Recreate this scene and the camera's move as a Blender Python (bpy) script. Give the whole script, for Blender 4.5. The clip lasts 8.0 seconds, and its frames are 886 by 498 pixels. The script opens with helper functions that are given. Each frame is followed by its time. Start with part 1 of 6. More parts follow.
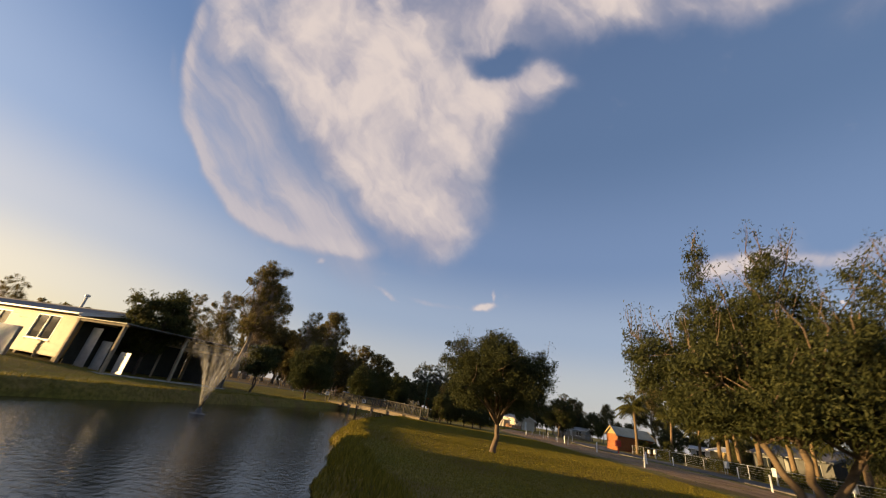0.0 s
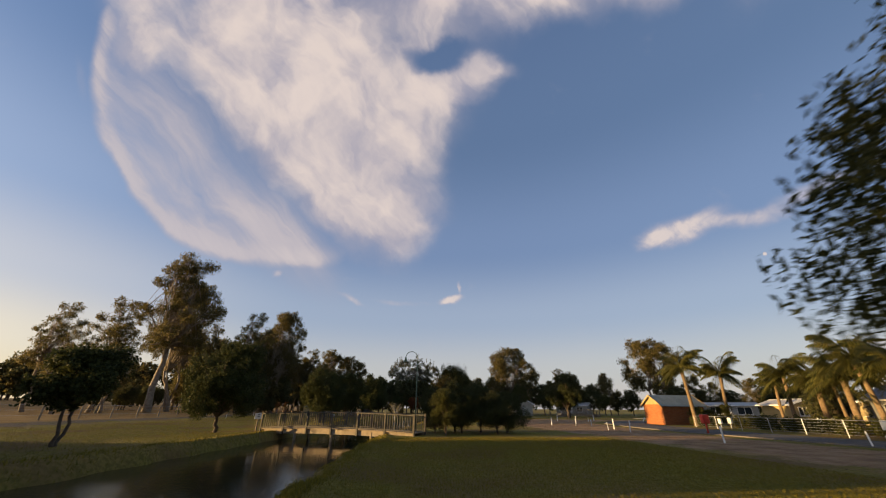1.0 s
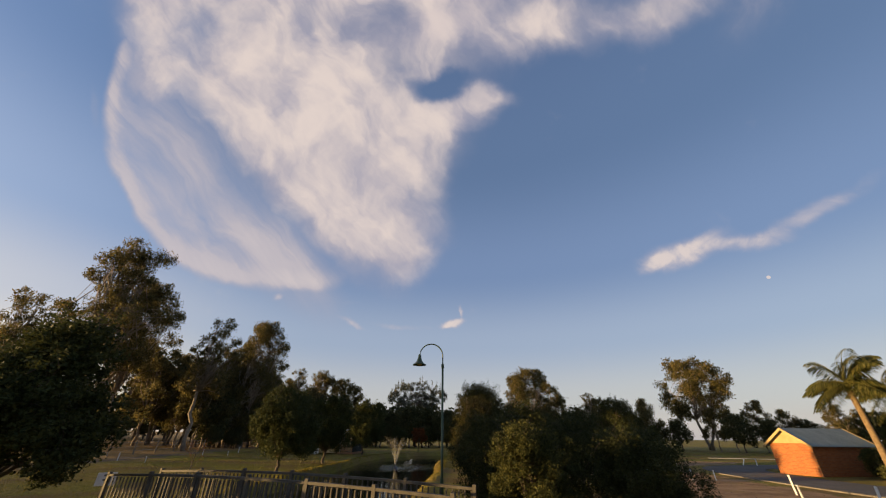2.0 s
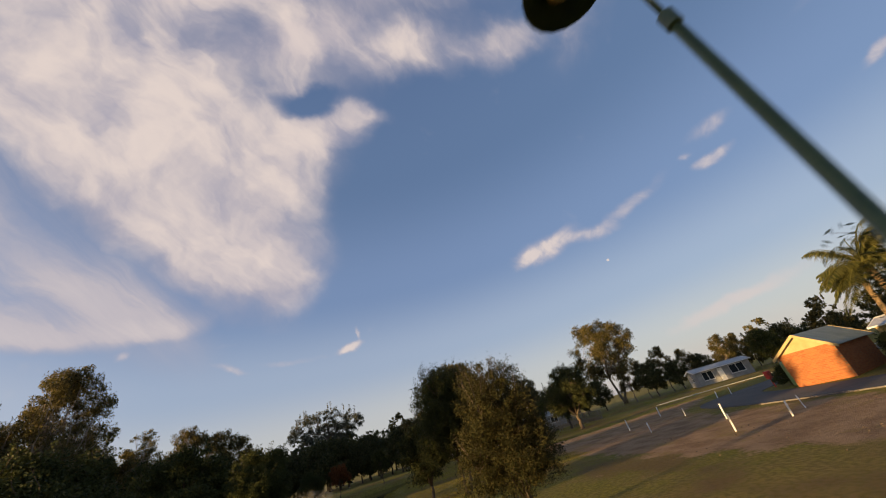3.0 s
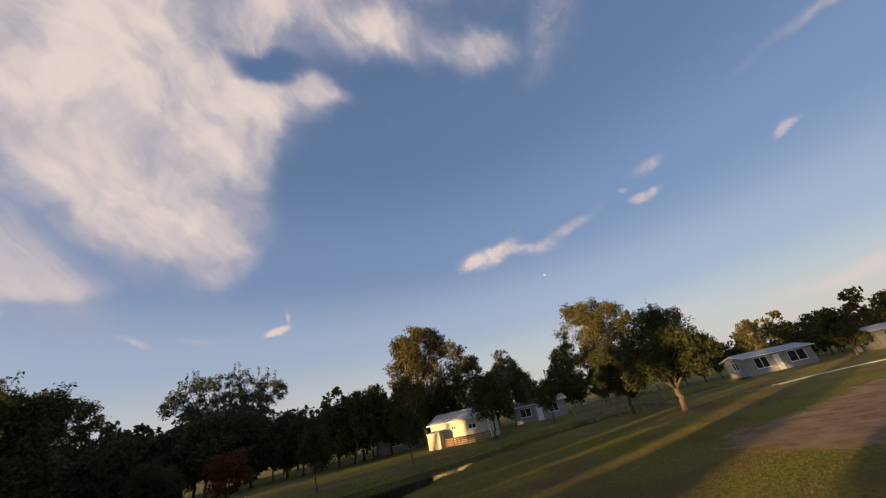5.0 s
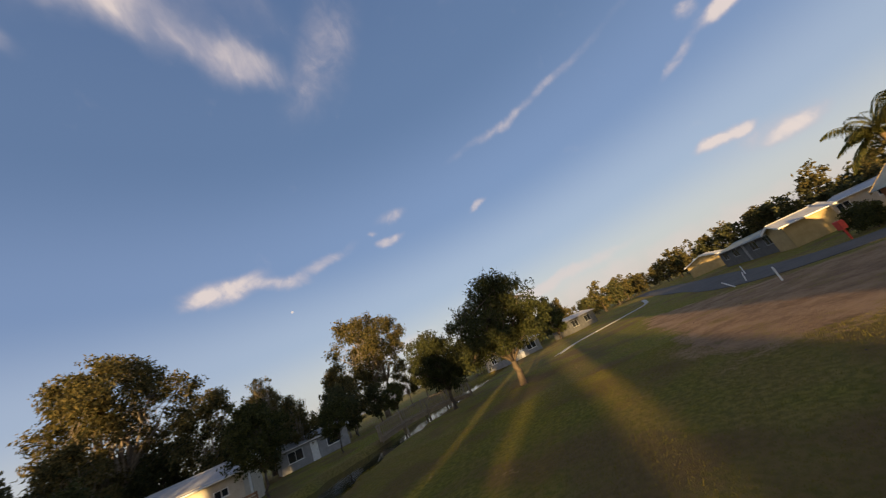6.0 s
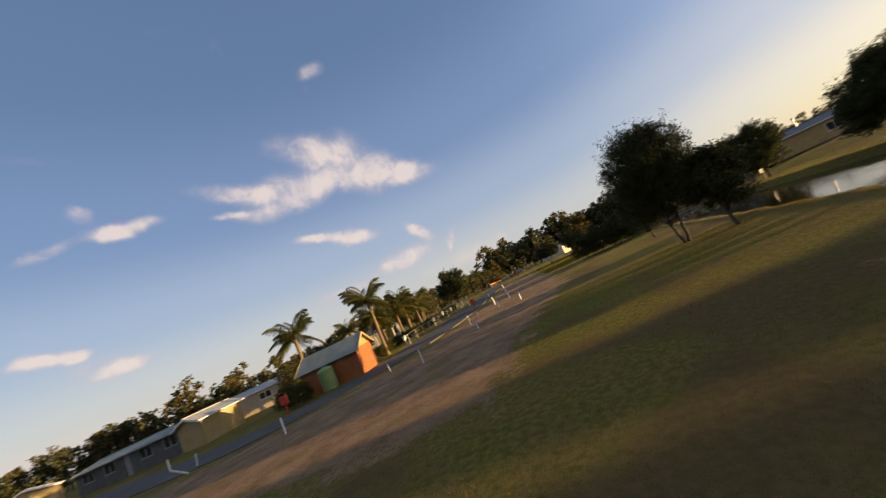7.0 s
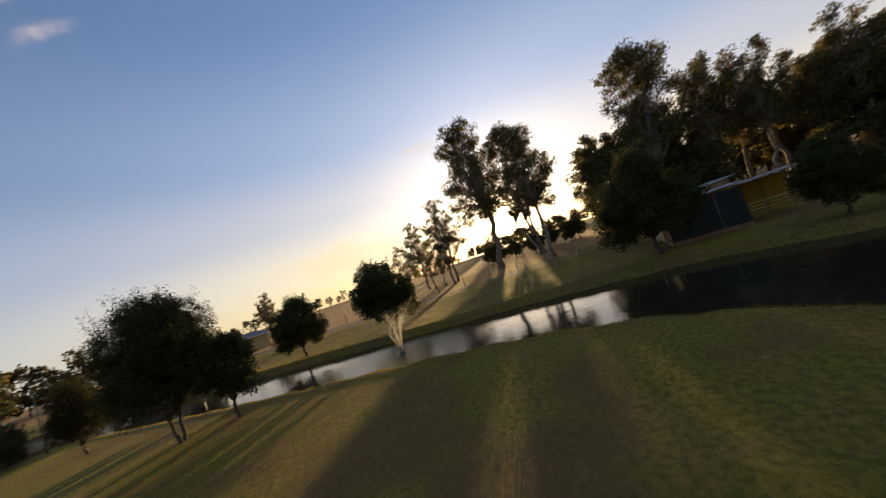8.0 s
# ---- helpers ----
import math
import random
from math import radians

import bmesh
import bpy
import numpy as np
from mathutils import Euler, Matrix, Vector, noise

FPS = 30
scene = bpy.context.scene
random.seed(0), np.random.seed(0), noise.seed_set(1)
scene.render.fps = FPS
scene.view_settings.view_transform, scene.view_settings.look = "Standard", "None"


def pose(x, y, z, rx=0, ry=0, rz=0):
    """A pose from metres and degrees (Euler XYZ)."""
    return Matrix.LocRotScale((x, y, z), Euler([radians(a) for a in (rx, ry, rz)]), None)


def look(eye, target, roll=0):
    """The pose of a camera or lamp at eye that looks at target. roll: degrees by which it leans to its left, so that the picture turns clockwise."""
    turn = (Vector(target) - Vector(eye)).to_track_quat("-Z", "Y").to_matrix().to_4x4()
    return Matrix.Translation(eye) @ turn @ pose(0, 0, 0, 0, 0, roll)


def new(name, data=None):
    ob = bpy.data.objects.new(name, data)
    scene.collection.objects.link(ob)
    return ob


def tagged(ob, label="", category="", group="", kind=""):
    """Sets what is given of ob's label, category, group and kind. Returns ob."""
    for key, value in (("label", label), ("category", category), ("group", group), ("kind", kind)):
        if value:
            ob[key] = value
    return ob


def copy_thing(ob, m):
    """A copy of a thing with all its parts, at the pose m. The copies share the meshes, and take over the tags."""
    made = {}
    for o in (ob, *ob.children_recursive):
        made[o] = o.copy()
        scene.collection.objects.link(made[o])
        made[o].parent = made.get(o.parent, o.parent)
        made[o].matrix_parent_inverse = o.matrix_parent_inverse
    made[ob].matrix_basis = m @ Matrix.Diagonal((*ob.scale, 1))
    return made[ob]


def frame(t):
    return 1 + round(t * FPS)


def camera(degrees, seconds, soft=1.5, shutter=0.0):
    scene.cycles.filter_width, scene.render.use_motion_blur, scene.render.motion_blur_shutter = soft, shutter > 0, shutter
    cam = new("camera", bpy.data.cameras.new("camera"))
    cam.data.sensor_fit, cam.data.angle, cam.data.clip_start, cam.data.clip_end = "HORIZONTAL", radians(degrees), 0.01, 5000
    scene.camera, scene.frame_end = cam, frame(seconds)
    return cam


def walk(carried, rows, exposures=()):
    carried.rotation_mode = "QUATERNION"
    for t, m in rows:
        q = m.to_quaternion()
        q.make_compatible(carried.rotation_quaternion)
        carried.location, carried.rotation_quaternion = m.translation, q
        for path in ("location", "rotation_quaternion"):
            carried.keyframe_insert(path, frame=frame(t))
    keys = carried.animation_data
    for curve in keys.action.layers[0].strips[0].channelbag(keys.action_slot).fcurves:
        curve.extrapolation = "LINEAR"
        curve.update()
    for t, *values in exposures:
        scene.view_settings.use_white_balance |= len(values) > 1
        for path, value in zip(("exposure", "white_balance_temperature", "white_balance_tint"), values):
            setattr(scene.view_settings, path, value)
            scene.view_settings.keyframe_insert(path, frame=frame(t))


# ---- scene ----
F_DEG = 2 * math.degrees(math.atan(784 / 615))
cam = camera(F_DEG, 8.0, soft=1.1, shutter=0.08)
PATH = [
    (0.0, pose(-0.09, 1.15, 1.01, 115.09, -8.89, -2.62)),
    (0.2, pose(-0.27, 4.08, 1.12, 114.92, -2.87, -4.81)),
    (0.5, pose(-0.58, 8.27, 1.31, 114.62, -1.01, -5.61)),
    (1.0, pose(-1.06, 15.19, 1.42, 114.63, -0.35, -5.73)),
    (1.2, pose(-1.20, 17.90, 1.53, 115.75, -0.29, -5.59)),
    (2.3, pose(-1.76, 32.15, 2.25, 118.53, -0.48, -5.51)),
    (2.5, pose(-2.02, 34.66, 2.30, 118.62, 1.10, -6.21)),
    (2.7, pose(-2.36, 37.20, 2.37, 119.30, 7.35, -10.60)),
    (2.9, pose(-2.55, 39.66, 2.42, 119.55, 14.43, -17.05)),
    (3.0, pose(-2.57, 40.86, 2.44, 119.39, 14.17, -18.12)),
    (3.1, pose(-2.50, 42.08, 2.47, 119.20, 12.41, -18.40)),
    (3.3, pose(-2.24, 44.53, 2.54, 120.15, 2.30, -14.68)),
    (3.5, pose(-1.98, 47.05, 2.63, 120.28, -5.20, -12.37)),
    (3.7, pose(-1.74, 49.45, 2.68, 120.25, -4.93, -12.42)),
    (4.0, pose(-1.46, 53.03, 2.72, 120.26, -4.31, -12.68)),
    (4.2, pose(-1.48, 55.74, 2.80, 119.89, 1.56, -14.90)),
    (5.3, pose(0.87, 68.31, 2.56, 114.69, 13.08, -38.30)),
    (5.5, pose(1.55, 70.59, 2.59, 113.99, 16.21, -46.25)),
    (5.7, pose(2.50, 72.69, 2.52, 113.55, 19.31, -55.76)),
    (6.0, pose(4.21, 75.54, 2.41, 110.21, 23.35, -69.19)),
    (6.2, pose(5.62, 77.07, 2.27, 108.48, 25.52, -83.27)),
    (6.5, pose(8.04, 78.86, 2.17, 107.74, 26.90, -111.89)),
    (6.8, pose(10.73, 79.65, 2.24, 101.11, 25.59, -145.75)),
    (7.0, pose(12.41, 79.71, 2.37, 98.50, 24.71, -166.14)),
    (7.2, pose(13.80, 79.65, 2.58, 95.87, 23.82, -185.70)),
    (7.5, pose(15.33, 78.82, 2.90, 92.56, 21.71, -213.94)),
    (7.7, pose(15.80, 77.99, 3.12, 91.10, 19.74, -231.68)),
    (7.8, pose(15.91, 77.54, 3.20, 91.42, 19.26, -240.28)),
    (8.0, pose(15.88, 76.62, 3.31, 93.30, 18.66, -255.07)),
]
EXPOSURES = ((0.0, 1.1, 6550, 10), (5.5, 1.12, 6550, 10), (6.5, 1.22, 6550, 10), (7.5, 1.22, 6550, 10), (8.0, 1.09, 6450, 11))
walk(cam, PATH, EXPOSURES)

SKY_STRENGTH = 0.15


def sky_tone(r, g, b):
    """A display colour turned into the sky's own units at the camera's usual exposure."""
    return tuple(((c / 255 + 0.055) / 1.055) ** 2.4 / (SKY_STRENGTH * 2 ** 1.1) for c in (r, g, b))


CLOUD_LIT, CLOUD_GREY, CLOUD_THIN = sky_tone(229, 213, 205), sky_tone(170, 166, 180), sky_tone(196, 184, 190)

# ---- light: low evening sun in the west, clear sky with cirrus ----
SUN_AZ, SUN_EL = 92.8, 3.6          # degrees, counted from +y towards -x
sun_from = Vector((-math.sin(radians(SUN_AZ)) * math.cos(radians(SUN_EL)),
                   math.cos(radians(SUN_AZ)) * math.cos(radians(SUN_EL)), math.sin(radians(SUN_EL))))
sun_data = bpy.data.lights.new("sun", "SUN")
sun_data.energy, sun_data.angle, sun_data.color = 5.0, radians(0.6), (1.0, 0.66, 0.28)
sun_lamp = new("sun", sun_data)
sun_lamp.matrix_world = look(sun_from * 100, (0, 0, 0))

world = bpy.data.worlds.new("evening_sky")
scene.world = world
world.use_nodes = True
wn, wl = world.node_tree.nodes, world.node_tree.links
wn.clear()


def wnode(kind, operation=""):
    n = wn.new(kind)
    if operation:
        n.operation = operation
    return n


def wset(socket, v):
    if isinstance(v, (int, float)):
        socket.default_value = v
    elif isinstance(v, (tuple, Vector)):
        socket.default_value = (*v, 1) if len(socket.default_value) == 4 else v
    else:
        wl.new(v, socket)


def wmath(op, a, b=None, c=None, clamp=False):
    n = wnode("ShaderNodeMath", op)
    n.use_clamp = clamp
    for slot, v in enumerate((a, b, c)):
        if v is not None:
            wset(n.inputs[slot], v)
    return n.outputs[0]


def wvec(op, *values):
    n = wnode("ShaderNodeVectorMath", op)
    for slot, v in enumerate(values):
        wset(n.inputs[slot], v)
    return n.outputs["Value"] if op in ("DOT_PRODUCT", "LENGTH", "DISTANCE") else n.outputs[0]


def wrange(v, lo, hi, a=0.0, b=1.0):
    n = wnode("ShaderNodeMapRange")
    n.interpolation_type = "SMOOTHSTEP"
    wl.new(v, n.inputs["Value"])
    for key, value in (("From Min", lo), ("From Max", hi), ("To Min", a), ("To Max", b)):
        n.inputs[key].default_value = value
    return n.outputs[0]


def wmix(fac, a, b):
    n = wnode("ShaderNodeMix")
    n.data_type = "RGBA"
    for slot, v in ((0, fac), (6, a), (7, b)):
        wset(n.inputs[slot], v)
    return n.outputs[2]


def wjoin(x, y, z=0.0):
    n = wnode("ShaderNodeCombineXYZ")
    for slot, v in enumerate((x, y, z)):
        wset(n.inputs[slot], v)
    return n.outputs[0]


def wnoise(vector, scale, detail=6.0, rough=0.55, distortion=0.0):
    n = wnode("ShaderNodeTexNoise")
    wl.new(vector, n.inputs["Vector"])
    for key, value in (("Scale", scale), ("Detail", detail), ("Roughness", rough), ("Distortion", distortion)):
        n.inputs[key].default_value = value
    return n


def wramp(fac, stops):
    n = wnode("ShaderNodeValToRGB")
    ramp = n.color_ramp
    ramp.interpolation = "EASE"
    while len(ramp.elements) < len(stops):
        ramp.elements.new(0.5)
    for element, (at, colour) in zip(ramp.elements, stops):
        element.position, element.color = at / 90, (*colour, 1)
    wl.new(fac, n.inputs[0])
    return n.outputs[0]


coords = wnode("ShaderNodeTexCoord")
toward = coords.outputs["Generated"]
sky = wnode("ShaderNodeTexSky")
sky.sky_type, sky.sun_disc = "NISHITA", False
sky.sun_elevation, sky.sun_rotation = radians(SUN_EL), radians(-SUN_AZ)
sky.air_density, sky.dust_density, sky.ozone_density = 1.0, 0.9, 2.0
way = wnode("ShaderNodeSeparateXYZ")
wl.new(toward, way.inputs[0])
azimuth = wmath("MULTIPLY", wmath("ARCTAN2", wmath("MULTIPLY", way.outputs[0], -1.0), way.outputs[1]), 57.29578)
height = wmath("MULTIPLY", wmath("ARCSINE", way.outputs[2]), 57.29578)
chart = wjoin(wmath("MULTIPLY", azimuth, -1.0), height)

# evening haze over the clear sky: pale at the horizon, blue above, warm towards the sun
rise = wmath("DIVIDE", height, 90.0, clamp=True)
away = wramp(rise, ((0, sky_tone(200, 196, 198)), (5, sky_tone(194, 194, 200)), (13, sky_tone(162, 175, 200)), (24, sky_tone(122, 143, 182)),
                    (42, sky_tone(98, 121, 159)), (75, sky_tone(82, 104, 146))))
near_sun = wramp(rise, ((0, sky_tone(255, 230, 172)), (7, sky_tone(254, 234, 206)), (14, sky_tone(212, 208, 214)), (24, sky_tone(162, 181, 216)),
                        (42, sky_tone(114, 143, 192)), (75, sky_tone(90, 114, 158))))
sun_dot = wvec("DOT_PRODUCT", toward, sun_from)
haze = wmix(wrange(sun_dot, 0.22, 0.98), away, near_sun)
clear = wmix(0.82, sky.outputs[0], haze)

# the large cloud, drawn on a plane that faces its middle; lengths in tenths of that plane's distance
CLOUD_RIGHT, CLOUD_UP, CLOUD_AHEAD = Vector((0.9947, -0.1005, -0.0206)), Vector((-0.0297, -0.4746, 0.8797)), Vector((0.0982, 0.8745, 0.4751))
ahead = wvec("DOT_PRODUCT", toward, CLOUD_AHEAD)
safe = wmath("MULTIPLY", wmath("MAXIMUM", ahead, 0.12), 0.16129)
sheet = wjoin(wmath("DIVIDE", wvec("DOT_PRODUCT", toward, CLOUD_RIGHT), safe), wmath("DIVIDE", wvec("DOT_PRODUCT", toward, CLOUD_UP), safe))
warp_noise = wnoise(sheet, 0.55, 5, 0.52)
frayed = wvec("ADD", sheet, wvec("MULTIPLY_ADD", warp_noise.outputs["Color"], (1.5, 1.5, 0), (-0.75, -0.75, 0)))
soft_frayed = wvec("ADD", sheet, wvec("MULTIPLY_ADD", warp_noise.outputs["Color"], (0.7, 0.7, 0), (-0.35, -0.35, 0)))


def patch(position, x, y, a, b, tilt, weight):
    place = wnode("ShaderNodeMapping")
    place.vector_type = "TEXTURE"
    place.inputs["Location"].default_value = (x, y, 0)
    place.inputs["Rotation"].default_value = (0, 0, radians(tilt))
    place.inputs["Scale"].default_value = (a, b, 1)
    wl.new(position, place.inputs["Vector"])
    return wrange(wvec("LENGTH", place.outputs[0]), 0.2, 1.4, weight, 0.0)


def field(position, patches):
    total = 0.0
    for p in patches:
        total = wmath("ADD", total, patch(position, *p))
    return total


# x, y, half length, half width, tilt, weight
BODY = (
    (-2.3, 4.1, 2.4, 1.6, 10, 0.85), (-2.85, 2.6, 1.8, 1.4, -40, 0.85), (-1.95, 1.2, 2.1, 1.15, -46, 0.95), (-1.35, 0.2, 1.2, 0.85, -20, 0.7),
    (-0.8, 2.1, 1.5, 1.0, 20, 0.8), (0.1, 2.45, 1.0, 0.42, 24, 0.85), (0.6, 2.78, 0.45, 0.24, 14, 0.45), (0.4, 3.9, 1.7, 0.8, 18, 0.7), (2.3, 4.2, 2.2, 0.6, 8, 0.6),
    (3.7, 4.35, 1.3, 0.45, 12, 0.4), (-1.5, 5.6, 5.6, 1.2, 0, 0.9), (-0.25, 2.95, 0.6, 0.26, 10, -0.8), (-4.5, 3.2, 1.0, 1.7, 12, 0.22), (-1.0, 1.2, 1.2, 1.6, 0, 0.25), (-3.9, 2.2, 1.2, 1.7, 30, 0.3), (-3.2, 0.9, 1.3, 0.8, -48, 0.22),
)
LIMB = ((-5.55, 4.0, 0.75, 1.7, 8, 0.6), (-5.7, 2.7, 0.6, 0.9, -12, 0.4), (-5.0, 4.8, 1.3, 0.9, 0, 0.5), (-6.5, 2.5, 0.14, 0.5, 10, 0.3))
grain_place = wnode("ShaderNodeMapping")
grain_place.vector_type = "TEXTURE"
grain_place.inputs["Rotation"].default_value, grain_place.inputs["Scale"].default_value = (0, 0, radians(-58)), (1.3, 0.88, 1)
wl.new(frayed, grain_place.inputs["Vector"])
grain_a = wmath("SUBTRACT", wnoise(grain_place.outputs[0], 0.85, 5, 0.5, 0.25).outputs[0], 0.5)
grain_b = wmath("SUBTRACT", wnoise(grain_place.outputs[0], 2.2, 3, 0.5, 0.3).outputs[0], 0.5)
strand_place = wnode("ShaderNodeMapping")
strand_place.vector_type = "TEXTURE"
strand_place.inputs["Rotation"].default_value, strand_place.inputs["Scale"].default_value = (0, 0, radians(-50)), (2.0, 0.40, 1)
wl.new(soft_frayed, strand_place.inputs["Vector"])
strand = wmath("SUBTRACT", wnoise(strand_place.outputs[0], 1.0, 6, 0.6, 0.4).outputs[0], 0.5)
body = wmath("ADD", field(frayed, BODY), field(soft_frayed, LIMB))
body = wmath("MULTIPLY", body, wmath("MULTIPLY_ADD", grain_a, 1.7, wmath("MULTIPLY_ADD", grain_b, 0.30, 1.10)))
# thin veil inside a bright curved rim
from_hub = wvec("SUBTRACT", soft_frayed, (-3.05, 2.45, 0))
hub_way = wnode("ShaderNodeSeparateXYZ")
wl.new(from_hub, hub_way.inputs[0])
reach = wvec("LENGTH", from_hub)
low_left = wrange(wmath("MULTIPLY_ADD", hub_way.outputs[0], -0.75, wmath("MULTIPLY", hub_way.outputs[1], -0.66)), 0.55, 2.0)
rim = wmath("MULTIPLY", wrange(reach, 3.34, 3.12), wmath("MULTIPLY_ADD", wrange(reach, 2.82, 3.1), 0.30, wrange(reach, 0.6, 2.6, 0.44, 0.54)))
veil = wmath("MULTIPLY", wmath("MULTIPLY", rim, low_left), wmath("MULTIPLY_ADD", strand, 1.9, wmath("MULTIPLY_ADD", grain_a, 0.9, 1.0)), clamp=True)
tail = patch(soft_frayed, -3.0, -0.35, 1.25, 0.55, -42, 0.5)
veil = wmath("ADD", veil, wmath("MULTIPLY", tail, wmath("MULTIPLY_ADD", strand, 1.6, 0.8)))
in_front = wrange(ahead, 0.15, 0.3)
big_cover = wmath("MULTIPLY", wmath("MAXIMUM", wmath("MULTIPLY", wrange(body, 0.05, 1.35), 0.95), wmath("MINIMUM", veil, 0.8)), in_front)
bright = wrange(wmath("ADD", wmath("MULTIPLY_ADD", grain_b, 0.45, wmath("MULTIPLY", body, 0.34)), wmath("MULTIPLY_ADD", grain_a, 1.3, wmath("MULTIPLY", strand, 0.5))), 0.0, 0.85)
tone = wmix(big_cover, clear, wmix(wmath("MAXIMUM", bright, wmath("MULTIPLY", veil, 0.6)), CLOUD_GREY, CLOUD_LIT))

# small clouds, by azimuth and height in degrees
SMALL_CLOUDS = (
    (-43, 23.0, 5.6, 2.1, 2, 0.85), (-40, 22.4, 3.0, 1.2, 10, 0.45), (-51.5, 21.9, 3.8, 1.0, -6, 0.5), (-58.5, 23.6, 5.0, 1.1, 12, 0.42), (-69.3, 23.3, 2.4, 0.9, 0, 0.55), (-71.2, 26.7, 3.0, 1.1, 0, 0.55),
    (-66.8, 25.2, 1.0, 0.6, 0, 0.4), (-86, 22.2, 1.9, 0.6, 10, 0.6), (-106, 32.0, 17, 0.9, 3, 0.33), (-95, 31.1, 8, 0.8, 4, 0.2), (-119.2, 12.0, 3.0, 0.9, -4, 0.95),
    (-125, 8.6, 3.0, 1.4, 0, 0.75), (-122, 10.0, 6, 1.8, 0, 0.3), (-6.6, 15.9, 2.3, 0.75, 8, 0.85), (-8.6, 17.9, 0.5, 1.3, -10, 0.45), (2.0, 15.8, 5.0, 0.6, -6, 0.4), (9.6, 15.9, 2.2, 0.6, -24, 0.5), (20.8, 18.4, 0.7, 0.7, 0, 0.5),
    (-128.6, 24.6, 3.8, 1.2, 6, 0.9), (-121, 23.2, 3.0, 0.7, 12, 0.6), (-125, 26.6, 1.3, 1.2, 0, 0.6), (-8, 62, 14, 3.0, 10, 0.4),
)
FAR_CLOUDS = (
    (-142, 26.6, 5.0, 1.6, -14, 0.6), (-151, 24.8, 8, 2.6, -8, 0.7), (-162, 24.8, 9, 3.6, -22, 0.75), (-157, 29.8, 7, 2.6, -10, 0.6), (-170, 21.5, 5, 1.9, -12, 0.55), (-146, 22.8, 6, 1.2, -4, 0.4), (-141, 23.6, 3, 0.7, 0, 0.5),
    (-151.5, 16.9, 4, 1.1, -10, 0.75), (-157.5, 15.3, 4, 1.3, -10, 0.8), (-167.5, 12.2, 3.2, 1.5, -50, 0.8), (-163, 8.6, 6, 1.9, 6, 0.75), (-152, 7.4, 6, 1.1, 4, 0.55),
    (-172, 8.6, 0.9, 2.4, -35, 0.75), (-161.3, 39.3, 2.4, 1.2, 0, 0.4), (-114, 54, 5, 3.0, 60, 0.28), (-104, 57, 5, 3.0, 60, 0.26), (-72, 51.6, 9, 5, 30, 0.36), (102.5, 19.6, 3.6, 0.9, 0, 0.6), (147, 37.9, 3, 0.9, 30, 0.5), (150, 40.5, 1.5, 1.0, 0, 0.5),
)
LOW_CLOUDS = ((117, 6.4, 14, 2.6, -3, 0.9), (66, 9.5, 13, 3.0, 0, 0.8), (-100, 3.0, 40, 2.4, 0, 0.5), (-178, 5.0, 16, 2.0, 0, 0.5), (-90, 5.8, 15, 1.1, 3, 0.8), (-62, 6.4, 9, 1.1, 6, 0.75))
frets = wnoise(toward, 8.0, 5, 0.55)
little = wvec("ADD", chart, wvec("MULTIPLY_ADD", frets.outputs["Color"], (5.0, 3.4, 0), (-2.5, -1.7, 0)))
fluff = wmath("SUBTRACT", wnoise(toward, 14.0, 6, 0.58, 0.4).outputs[0], 0.5)


def azimuth_patches(patches):
    return [(-az, el, a / math.cos(radians(el)), b, tilt, weight) for az, el, a, b, tilt, weight in patches]


small = wmath("MULTIPLY", field(little, azimuth_patches(SMALL_CLOUDS + FAR_CLOUDS)), wmath("MULTIPLY_ADD", fluff, 2.8, 1.05))
small_cover = wmath("MULTIPLY", wrange(small, 0.02, 1.05), 0.86)
low = wmath("MULTIPLY", wrange(wmath("MULTIPLY_ADD", fluff, 0.9, field(little, azimuth_patches(LOW_CLOUDS))), 0.1, 0.9), 0.5)
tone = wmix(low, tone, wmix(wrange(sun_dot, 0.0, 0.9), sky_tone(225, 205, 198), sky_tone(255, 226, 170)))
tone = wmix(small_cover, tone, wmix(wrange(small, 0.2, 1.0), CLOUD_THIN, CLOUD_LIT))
moon = wmath("LESS_THAN", wvec("DISTANCE", chart, (51.0, 17.5, 0)), 0.2)
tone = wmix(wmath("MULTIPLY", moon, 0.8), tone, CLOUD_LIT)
# the sun itself and the glare round it
up_sun = wmath("MAXIMUM", sun_dot, 0.0)
disc = wmath("MULTIPLY", wrange(sun_dot, math.cos(radians(1.7)), math.cos(radians(0.4))), 60.0)
def glare_of(amount, colour):
    n = wnode("ShaderNodeVectorMath", "SCALE")
    n.inputs[0].default_value = colour
    wl.new(amount, n.inputs["Scale"])
    return n.outputs[0]


core = glare_of(wmath("ADD", disc, wmath("MULTIPLY", wmath("POWER", up_sun, 220.0), 11.0)), (1.0, 0.74, 0.36))
bloom = glare_of(wmath("ADD", wmath("MULTIPLY", wmath("POWER", up_sun, 34.0), 2.6), wmath("MULTIPLY", wmath("POWER", up_sun, 10.0), 0.65)), (1.0, 0.85, 0.66))
background = wnode("ShaderNodeBackground")
background.inputs["Strength"].default_value = SKY_STRENGTH
wl.new(wvec("ADD", wvec("ADD", tone, core), bloom), background.inputs["Color"])
wl.new(background.outputs[0], wnode("ShaderNodeOutputWorld").inputs["Surface"])


